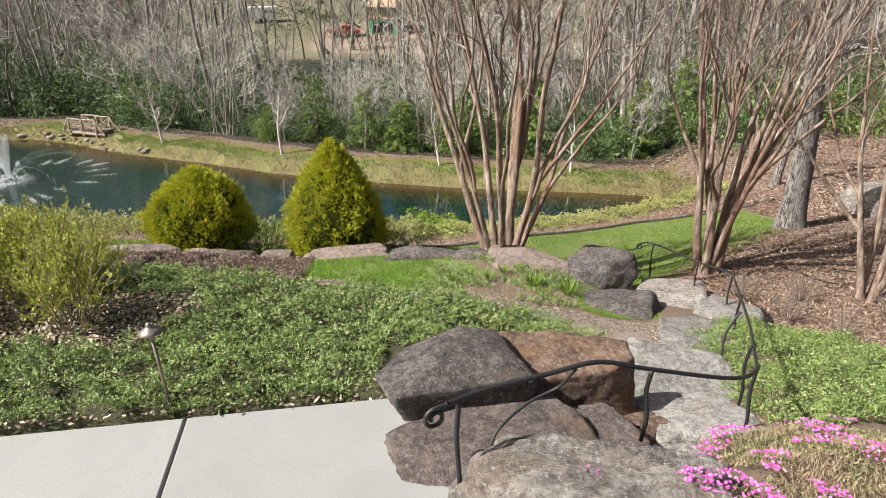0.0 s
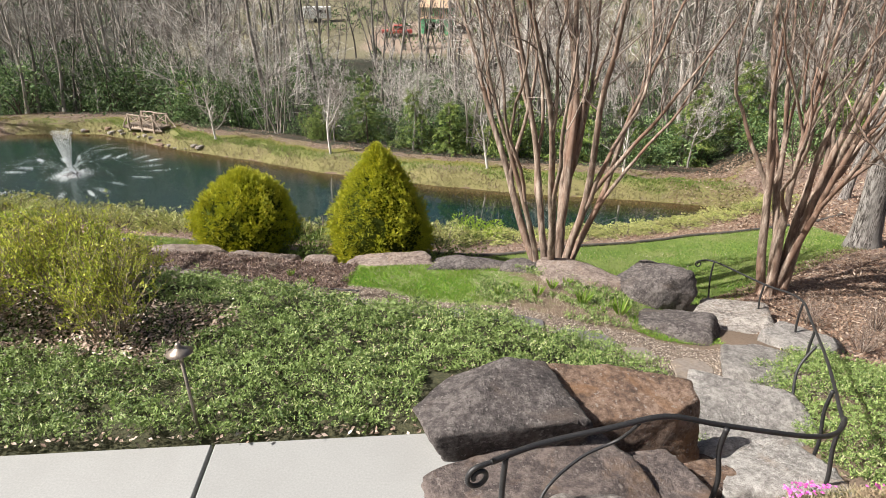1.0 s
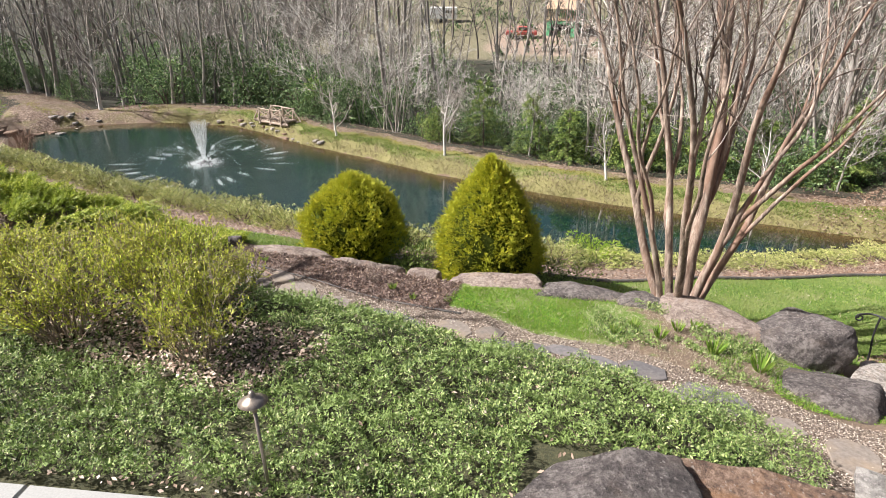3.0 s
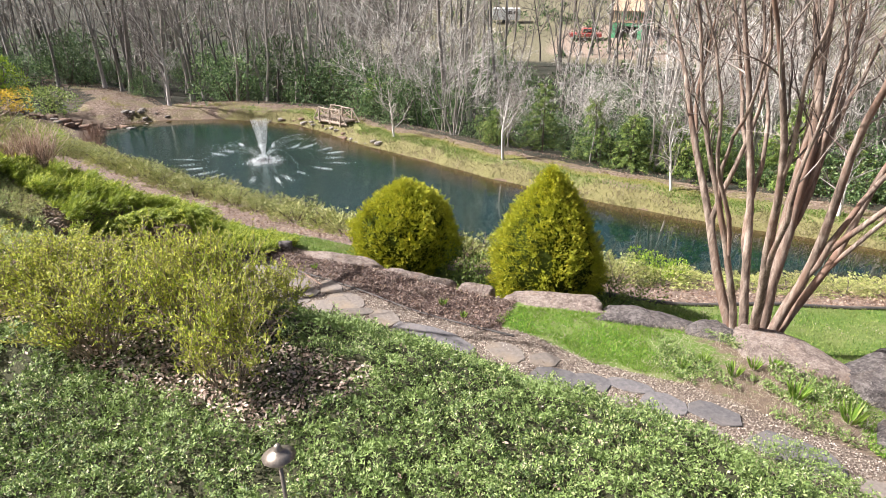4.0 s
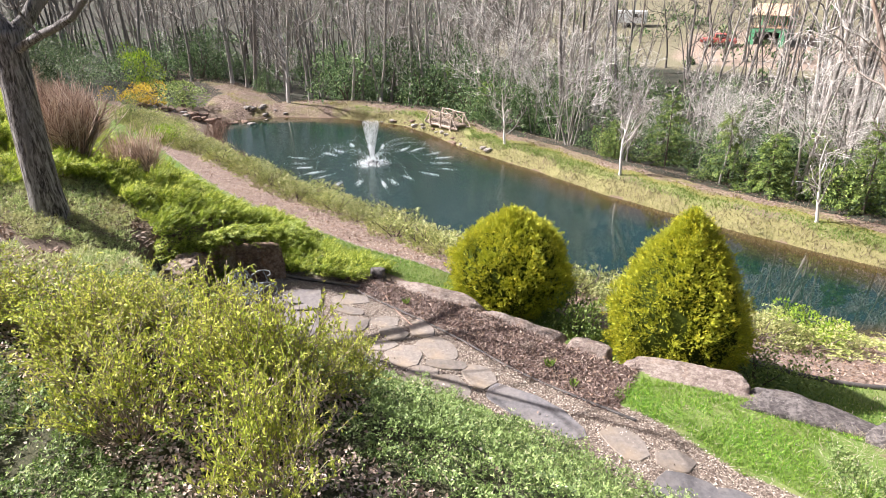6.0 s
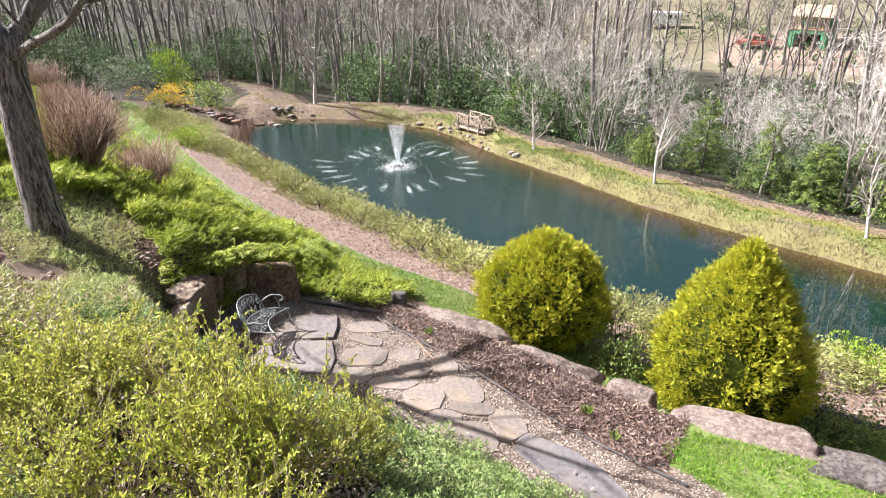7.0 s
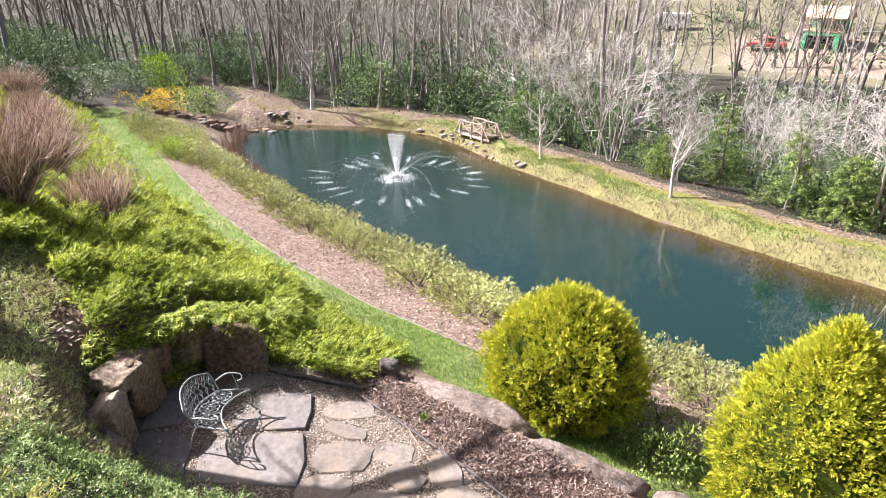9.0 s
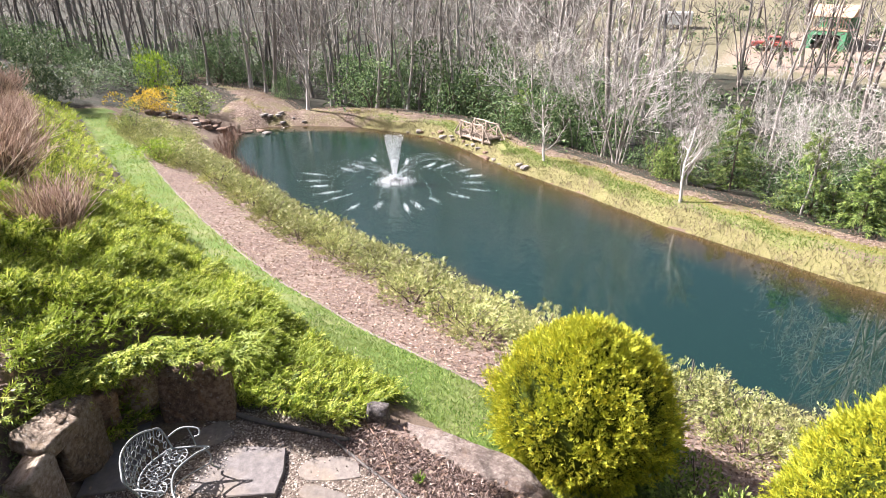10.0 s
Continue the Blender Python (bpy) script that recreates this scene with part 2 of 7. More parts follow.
def bark(name, stops, furrow, depth, stretch, scale, vary=0.0, patch=None):
    """Bark whose grain runs up the stem."""
    m, ns, ln, b = nodes_of(name)
    co = ns.new("ShaderNodeTexCoord").outputs["Object"]
    mp = ns.new("ShaderNodeMapping")
    mp.inputs["Scale"].default_value = (1, 1, stretch)
    ln.new(co, mp.inputs["Vector"])
    grain = noise_fac(ns, ln, scale, 8, 0.7, mp.outputs[0], 0.3)
    col = ramp(ns, ln, grain, stops)
    if patch:
        f = ns.new("ShaderNodeMapRange")
        f.inputs["From Min"].default_value, f.inputs["From Max"].default_value, f.inputs["To Max"].default_value = 0.46, 0.6, 0.8
        ln.new(noise_fac(ns, ln, 2.2, 6, 0.65, mp.outputs[0], 0.5), f.inputs["Value"])
        col = mix(ns, ln, f.outputs[0], col, patch)
    if vary:
        info, hsv, mr = ns.new("ShaderNodeObjectInfo"), ns.new("ShaderNodeHueSaturation"), ns.new("ShaderNodeMapRange")
        mr.inputs["To Min"].default_value, mr.inputs["To Max"].default_value = 1 - vary, 1 + vary
        ln.new(info.outputs["Random"], mr.inputs["Value"])
        ln.new(mr.outputs[0], hsv.inputs["Value"])
        ln.new(col, hsv.inputs["Color"])
        col = hsv.outputs["Color"]
    ln.new(col, b.inputs["Base Color"])
    b.inputs["Roughness"].default_value = 0.9
    bump(ns, ln, b, grain, furrow, depth)
    return m


M_BARK_MYRTLE = bark("smooth_tan_bark", [(0.32, (0.06, 0.042, 0.032)), (0.48, (0.21, 0.155, 0.12)), (0.66, (0.47, 0.385, 0.315))], 0.5, 0.02, 0.22, 11, 0.0, (0.2, 0.115, 0.078))
M_BARK_GREY = bark("furrowed_grey_bark", [(0.42, (0.04, 0.034, 0.03)), (0.5, (0.22, 0.195, 0.178)), (0.58, (0.44, 0.41, 0.385))], 1.0, 0.12, 0.16, 26, 0.0, (0.27, 0.25, 0.232))
M_BARK_FOREST = bark("woodland_bark", [(0.3, (0.06, 0.05, 0.045)), (0.55, (0.19, 0.165, 0.145)), (0.75, (0.4, 0.37, 0.34))], 0.6, 0.05, 0.2, 8, 0.6, (0.1, 0.085, 0.075))
def twigs(name, stops, vary):
    """Twigs that differ in tone one from the next."""
    return foliage(name, stops, None, rough=0.9, glow=0.0, vary=vary)


M_TWIG_PALE = twigs("pale_twigs", [(0, (0.1, 0.08, 0.068)), (0.5, (0.25, 0.215, 0.19)), (1, (0.44, 0.4, 0.365))], 0.5)
M_TWIG_FAR = twigs("distant_twigs", [(0, (0.07, 0.055, 0.045)), (0.6, (0.2, 0.165, 0.14)), (1, (0.34, 0.3, 0.27))], 0.3)
M_TWIG_LIGHT = twigs("silvery_twigs", [(0, (0.22, 0.195, 0.175)), (0.35, (0.5, 0.465, 0.43)), (1, (0.78, 0.74, 0.7))], 0.2)
M_TWIG_BROWN = surface("reddish_twigs", [(0.3, (0.16, 0.095, 0.068)), (0.7, (0.38, 0.255, 0.19))], 8, rough=0.9, relief=0, vary=0.1)
M_TWIG_MID = surface("brown_shrub_stems", [(0.3, (0.16, 0.12, 0.09)), (0.7, (0.36, 0.29, 0.22))], 8, rough=0.9, relief=0)
M_TWIG_MYRTLE = twigs("grey_brown_twigs", [(0, (0.05, 0.035, 0.028)), (0.5, (0.17, 0.125, 0.1)), (1, (0.44, 0.38, 0.33))], 0.0)
M_BUSH = twigs("russet_bush_twigs", [(0, (0.13, 0.075, 0.055)), (0.4, (0.37, 0.245, 0.185)), (0.8, (0.6, 0.45, 0.355)), (1, (0.72, 0.6, 0.5))], 0.15)
M_BARK_PALE = bark("pale_woodland_bark", [(0.3, (0.13, 0.112, 0.096)), (0.5, (0.29, 0.262, 0.235)), (0.7, (0.5, 0.465, 0.425))], 0.6, 0.05, 0.2, 8, 0.3, (0.2, 0.178, 0.156))
M_TWIG_DARK = surface("dark_brown_stems", [(0.3, (0.06, 0.045, 0.035)), (0.7, (0.17, 0.13, 0.1))], 8, rough=0.9, relief=0)
M_COVER = foliage("creeping_groundcover_leaves", [(0, (0.035, 0.06, 0.015)), (0.35, (0.115, 0.185, 0.045)), (0.72, (0.26, 0.36, 0.095)), (0.92, (0.42, 0.48, 0.19)), (1, (0.56, 0.52, 0.35))], (0.23, 0.32, 0.09), 1.2, glow=0.2)
M_GOLD = foliage("golden_cypress_sprays", [(0, (0.15, 0.21, 0.012)), (0.35, (0.34, 0.38, 0.02)), (0.7, (0.56, 0.52, 0.025)), (1, (0.78, 0.69, 0.05))], (0.36, 0.39, 0.018), 3.0, 0.7, 0.16)
M_JUNIPER = foliage("juniper_sprays", [(0, (0.06, 0.1, 0.012)), (0.35, (0.22, 0.3, 0.03)), (0.75, (0.48, 0.53, 0.07)), (1, (0.66, 0.66, 0.16))], (0.26, 0.33, 0.045), 0.9, glow=0.36)
M_SHRUB = foliage("fresh_spring_leaves", [(0, (0.14, 0.19, 0.022)), (0.5, (0.38, 0.45, 0.055)), (0.85, (0.62, 0.64, 0.095)), (1, (0.74, 0.72, 0.16))], (0.42, 0.4, 0.1), 1.0)
M_HEDGE = foliage("pale_bank_shrub_leaves", [(0, (0.08, 0.11, 0.022)), (0.4, (0.22, 0.255, 0.055)), (0.8, (0.39, 0.41, 0.12)), (1, (0.54, 0.5, 0.24))], (0.38, 0.34, 0.15), 0.7, glow=0.18, vary=0.25)
M_RHODO = foliage("dark_evergreen_leaves", [(0, (0.025, 0.05, 0.016)), (0.45, (0.075, 0.14, 0.045)), (0.8, (0.17, 0.26, 0.09)), (1, (0.3, 0.37, 0.18))], None, rough=0.7, glow=0.18, vary=0.45)
M_GREENERY = foliage("light_woodland_leaves", [(0, (0.06, 0.1, 0.02)), (0.5, (0.17, 0.25, 0.05)), (1, (0.36, 0.42, 0.12))], None, vary=0.25, glow=0.2)
M_GRASS = foliage("lawn_blades", [(0, (0.07, 0.14, 0.012)), (0.5, (0.18, 0.29, 0.03)), (0.85, (0.32, 0.41, 0.07)), (1, (0.5, 0.48, 0.2))], (0.36, 0.36, 0.13), 0.8, glow=0.2)
# the same grass, deeper green and darkened for the tree shade on the lawn
M_LAWN = foliage("deep_green_shade_toned_blades", [(0, (0.05, 0.11, 0.01)), (0.5, (0.13, 0.24, 0.025)), (0.85, (0.26, 0.36, 0.055)), (1, (0.45, 0.44, 0.18))], (0.24, 0.28, 0.08), 0.7, glow=0.2)
M_GRASS_BRIGHT = foliage("bright_grass_blades", [(0, (0.08, 0.19, 0.01)), (0.5, (0.18, 0.38, 0.02)), (0.85, (0.3, 0.46, 0.05)), (1, (0.46, 0.46, 0.17))], (0.17, 0.27, 0.03), 1.6, glow=0.25)

# ---- the lie of the land ----
WATER = -7.2
# break lines of the slope from the house down to the pond and up the far hill: (x, y, z) knots, near to far
CREST_NEAR = [(-60, 6, 3.4), (-30, 7, 2.0), (-15, 6.8, 0.9), (-10, 6.2, 0.4), (-6, 4.7, 0.12), (-4.2, 4.1, 0), (-0.5, 4.6, 0), (1.2, 3.4, 0), (3, 3.6, 0.1), (8, 4, -0.5), (20, 6, -1.2), (60, 12, -1)]
CREST_FAR = [(-60, 14, 2), (-30, 12, 0.9), (-15, 9.8, 0.25), (-12.5, 9.4, -0.05), (-11.2, 9.2, -0.32), (-10.5, 9.0, -0.55), (-10.15, 8.6, -0.6), (-9.2, 8.0, -0.25), (-7, 7.3, 0), (-4, 6.9, 0.05), (-3, 6.9, -0.02), (-2, 6.9, -0.15), (-1.2, 6.95, -0.25), (0, 6.9, -0.27), (1, 6.7, -0.45), (1.5, 6.4, -0.65), (1.8, 5.8, -0.9), (2.2, 5.0, -0.95), (3.2, 5.2, -0.9), (4, 5.4, -0.75), (8, 7, -1.4), (20, 10, -1.9), (60, 18, -2)]
SLOPE_FOOT = [(-60, 18, 0.5), (-30, 15, -0.8), (-16, 12.6, -1.3), (-12.5, 11.5, -1.0), (-10.75, 10.9, -1.0), (-10.3, 9.8, -1.87), (-9.6, 8.95, -1.88), (-8.4, 8.85, -1.88), (-8, 9.0, -1.88), (-6, 9.3, -1.89), (-3.5, 9.5, -1.89), (-1.5, 8.8, -1.85), (0, 8.3, -1.8), (1.3, 7.6, -1.75), (2.6, 7.2, -1.7), (3.5, 7.3, -1.6), (4.3, 7.2, -1.2), (6.4, 9.5, -2.25), (9, 12, -2.6), (20, 16, -2.8), (60, 24, -2)]
LEDGE_TOP = [(-60, 20, 0), (-30, 16.2, -1.5), (-16, 13.6, -2.0), (-11, 12.4, -1.8), (-8.2, 12.1, -1.95), (-5.6, 12, -1.97), (-3, 11.7, -1.97), (-1.2, 12.1, -1.97), (1.25, 12, -1.97), (2.4, 11.4, -2.0), (3.2, 11.2, -2.3), (4.5, 11.2, -2.6), (6.4, 11.8, -2.5), (9, 14, -2.75), (20, 19, -3), (60, 28, -2)]
LAWN_TOP = [(-60, 30, -3), (-44.4, 26.6, -4.6), (-36, 23.1, -4.5), (-26, 19.1, -4.0), (-20, 17, -3.6), (-15, 14.9, -2.9), (-11, 13.5, -2.35), (-8.2, 12.8, -2.15), (-5.6, 12.6, -2.4), (-3, 12.3, -2.55), (0, 12.6, -2.65), (2.5, 12, -2.75), (4.9, 12.3, -2.95), (6.5, 13.4, -2.85), (9, 15.4, -3), (20, 22, -3.3), (60, 32, -2)]
LAWN_FOOT = [(-60, 38, -4.5), (-44.6, 28.9, -4.85), (-36, 25.1, -4.8), (-26, 20.7, -4.25), (-20, 18.2, -3.9), (-15, 16.2, -3.35), (-11, 15.0, -2.95), (-7.8, 14.4, -2.7), (-4, 14.2, -2.9), (0, 14.9, -3.1), (5.3, 18, -3.8), (10.5, 20.2, -4), (20, 26, -3.8), (60, 36, -2)]
BANK_TOP = [(-60, 40, -5), (-45, 32, -5.6), (-36, 27, -5.3), (-26, 23.4, -5), (-20, 21, -4.6), (-15, 19.6, -4.3), (-11, 18.2, -4), (-8, 17, -3.6), (-4, 17, -3.8), (0, 18.2, -4.1), (5.3, 20.8, -4.8), (10.5, 24, -5), (20, 30, -4), (60, 38, -2)]
NEAR_SHORE = [(-60, 42, -6.3), (-44, 37, -6.6), (-41.6, 36.2, WATER), (-37, 31.5, WATER), (-33, 29.2, WATER), (-28, 27.3, WATER), (-22.6, 25.4, WATER), (-16, 24.8, WATER), (-10.7, 23.3, WATER), (-6.4, 22.5, WATER), (-2.8, 22.8, WATER), (2, 25.6, WATER), (5, 26.5, WATER), (7.5, 27.3, WATER), (9.4, 28.4, WATER), (12.6, 30.3, WATER), (14, 31, -6.7), (20, 34, -5.2), (60, 42, -3)]
FAR_SHORE = [(-60, 43, -6.3), (-44, 37.4, -6.6), (-41.6, 36.8, WATER), (-39.9, 40.2, WATER), (-35, 42.7, WATER), (-29, 43.2, WATER), (-26, 42.1, WATER), (-21, 39.4, WATER), (-15, 37.2, WATER), (-10, 35, WATER), (-3, 33, WATER), (2, 32, WATER), (6.6, 31.5, WATER), (11, 30.8, WATER), (12.6, 30.5, WATER), (14, 31.4, -6.7), (20, 34.5, -5.2), (60, 43, -3)]
BREAKS = [[(0, -60, 0.0)], CREST_NEAR, CREST_FAR, SLOPE_FOOT, LEDGE_TOP, LAWN_TOP, LAWN_FOOT, BANK_TOP, NEAR_SHORE, FAR_SHORE]


def line_at(knots, x):
    k = np.array(knots, float)
    return np.interp(x, k[:, 0], k[:, 1]), np.interp(x, k[:, 0], k[:, 2])


def ground_z(x, y):
    """Height of the ground; x, y arrays or numbers."""
    x, y = np.broadcast_arrays(np.asarray(x, float), np.asarray(y, float))
    ys, zs = zip(*(line_at(k, x) for k in BREAKS))
    ys, zs = list(ys), list(zs)
    near, far, rim = ys[8], ys[9], zs[9]
    wide = np.clip((far - near) / 3.0, 0, 1)
    ys[9:9] = [near + (far - near) * 0.2, near + (far - near) * 0.8]
    zs[9:9] = [zs[8] - 1.0 * wide, rim - 1.0 * wide]
    for dy, z in ((1.0, 0.58), (3.2, 0.8), (4.4, 0.72), (10, -0.6)):
        ys.append(far + dy), zs.append(rim + z)
    for yy, z in ((75, -8.2), (100, -6.0), (118, -2.5), (165, 6), (300, 30), (900, 120)):
        ys.append(np.full(x.shape, float(yy))), zs.append(np.full(x.shape, float(z)))
    for i in range(1, len(ys)):
        ys[i] = np.maximum(ys[i], ys[i - 1] + 0.08)
    z = zs[0] + 0 * x
    for i in range(1, len(ys)):
        s = np.clip((y - ys[i - 1]) / (ys[i] - ys[i - 1]), 0, 1)
        z = z + (zs[i] - zs[i - 1]) * s
    cleft = ((x - 1.5) / 0.8) ** 2 + ((y - 4.15) / 0.62) ** 2
    z = z - 0.6 * np.exp(-cleft ** 2)
    return z + 0.03 * np.sin(1.3 * x + 0.7 * y) * np.sin(0.9 * y - 0.5 * x)


# ---- mesh helpers ----
def mesh_of(name, V, F, smooth=False):
    """A mesh from arrays of corners and of faces, all of one corner count."""
    V, F = np.asarray(V, np.float32), np.asarray(F, np.int32)
    me = bpy.data.meshes.new(name)
    n, k = F.shape
    me.vertices.add(len(V))
    me.vertices.foreach_set("co", V.ravel())
    me.loops.add(n * k)
    me.loops.foreach_set("vertex_index", F.ravel())
    me.polygons.add(n)
    me.polygons.foreach_set("loop_start", np.arange(0, n * k, k, dtype=np.int32))
    if smooth:
        me.polygons.foreach_set("use_smooth", np.ones(n, bool))
    me.update(calc_edges=True)
    return me


def joined(pieces):
    """One pair of arrays from many (V, F)."""
    V, F, at = [], [], 0
    for v, f in pieces:
        V.append(v)
        F.append(np.asarray(f) + at)
        at += len(v)
    return np.concatenate(V), np.concatenate(F)


def part(name, vf, material, parent=None, label="", smooth=False):
    """Links arrays, a mesh or a bmesh as one mesh object under its thing."""
    if isinstance(vf, bmesh.types.BMesh):
        me = bpy.data.meshes.new(name)
        vf.to_mesh(me)
        vf.free()
        if smooth:
            me.polygons.foreach_set("use_smooth", np.ones(len(me.polygons), bool))
    elif isinstance(vf, bpy.types.Mesh):
        me = vf
    else:
        me = mesh_of(name, *vf, smooth=smooth)
    if not me.materials:
        me.materials.append(material)
    ob = new(name, me)
    ob.parent = parent
    if label:
        ob["label"] = label
    return ob


def thing(name, at, label, category, group="", turn=0.0, kind=""):
    ob = new(name)
    ob.empty_display_size = 0.2
    ob.matrix_basis = pose(*at, 0, 0, turn)
    return tagged(ob, label, category, group, kind)


def unit(v):
    return v / np.maximum(np.linalg.norm(v, axis=-1, keepdims=True), 1e-9)


def tube(P, R, sides=6):
    """A round, tapering tube along points, as quads with closed tips."""
    P, R = np.asarray(P, float), np.asarray(R, float)
    T = unit(np.gradient(P, axis=0))
    ref = np.array([0, 0, 1.0]) if abs(T[0, 2]) < 0.8 else np.array([1.0, 0, 0])
    A = unit(np.cross(T, ref))
    B = np.cross(T, A)
    a = np.linspace(0, 2 * np.pi, sides, endpoint=False)
    V = (P[:, None] + R[:, None, None] * (A[:, None] * np.cos(a)[None, :, None] + B[:, None] * np.sin(a)[None, :, None])).reshape(-1, 3)
    i, j = np.meshgrid(np.arange(len(P) - 1), np.arange(sides), indexing="ij")
    k = (j + 1) % sides
    F = np.stack([i * sides + j, i * sides + k, (i + 1) * sides + k, (i + 1) * sides + j], -1).reshape(-1, 4)
    caps = []
    for base in (0, (len(P) - 1) * sides):
        for q in range(1, sides - 1, 2):
            caps.append((base, base + q, base + q + 1, base + min(q + 2, sides - 1) if q + 2 < sides else base + q + 1))
    caps = [c for c in caps if len(set(c)) == 4]
    if caps:
        F = np.concatenate([F, np.array(caps)])
    return V, F


def leaves(P, D, N, length, width, fold=0.2):
    """Folded, pointed leaves at P along D, facing N: two triangles each."""
    D, n = unit(D), len(P)
    S = unit(np.cross(D, N))
    U = np.cross(S, D)
    l, w = np.broadcast_to(length, n)[:, None], np.broadcast_to(width, n)[:, None]
    mid = P + D * l * 0.45
    V = np.stack([P, mid + S * w * 0.5 + U * w * fold, mid - S * w * 0.5 + U * w * fold, P + D * l], 1).reshape(-1, 3)
    b = np.arange(n)[:, None] * 4
    return V, np.concatenate([b + [0, 1, 3], b + [0, 3, 2]], 1).reshape(-1, 3)


def sprays(P, D, N, length, rng, count=5, width=0.3):
    """Flat feathery sprays: side leaflets along an axis."""
    out = []
    S = unit(np.cross(unit(D), N))
    for k in range(count):
        f = k / count
        side = -1 if k % 2 else 1
        q = P + unit(D) * (np.broadcast_to(length, len(P)) * f * 0.75)[:, None]
        d = unit(D) + S * side * (0.75 - 0.5 * f) if k < count - 1 else unit(D)
        ln = np.broadcast_to(length, len(P)) * (0.62 - 0.25 * f)
        out.append(leaves(q, d, N + 0.3 * rng.normal(size=P.shape), ln, ln * width))
    return joined(out)


def feathers(P, D, N, length, rng, count=6):
    """Fine plumes: a thin axis with short needles on both sides."""
    D = unit(D)
    S = unit(np.cross(D, N))
    length = np.broadcast_to(length, len(P))
    out = [leaves(P, D, N, length, length * 0.06)]
    for k in range(count):
        f = 0.1 + 0.8 * k / count
        d = D + S * (-0.85 if k % 2 else 0.85)
        ln = length * (0.36 - 0.2 * f)
        out.append(leaves(P + D * (length * f)[:, None], d, N + 0.3 * rng.normal(size=P.shape), ln, ln * 0.26))
    return joined(out)


def rand_dirs(rng, n, up=0.0):
    d = rng.normal(size=(n, 3))
    d = unit(d)
    d[:, 2] += up
    return unit(d)


def stuff(name, vf, material, label, category):
    ob = part(name, vf, material)
    return tagged(ob, label, category, kind="stuff")


# ---- ground ----
def spaced(stops):
    """Grid lines: (from, step) pairs, the last one ends it."""
    out = []
    for (a, s), (b, _) in zip(stops, stops[1:]):
        out.append(np.arange(a, b - 1e-6, s))
    return np.concatenate(out + [np.array([stops[-1][0]])])


COVER_EDGE = [(-12, 9.6, 0), (-6, 9.4, 0), (-3.35, 9.5, 0), (-2.25, 9.35, 0), (-1.27, 9.05, 0), (-0.3, 9.1, 0), (0.42, 8.5, 0), (1.5, 8.85, 0), (1.9, 8.6, 0), (2.4, 8.0, 0), (2.7, 7.5, 0)]
PATH_FAR = [(-12, 11.9, 0), (-8.6, 11.6, 0), (-7.4, 11.4, 0), (-5.8, 11.1, 0), (-4.1, 10.65, 0), (-2.2, 10.4, 0), (-1.1, 9.95, 0), (0.4, 9.8, 0), (1.6, 9.3, 0), (3, 8.9, 0), (5, 8.5, 0)]


def soft(d, w=0.25):
    return np.clip(0.5 + d / w, 0, 1)


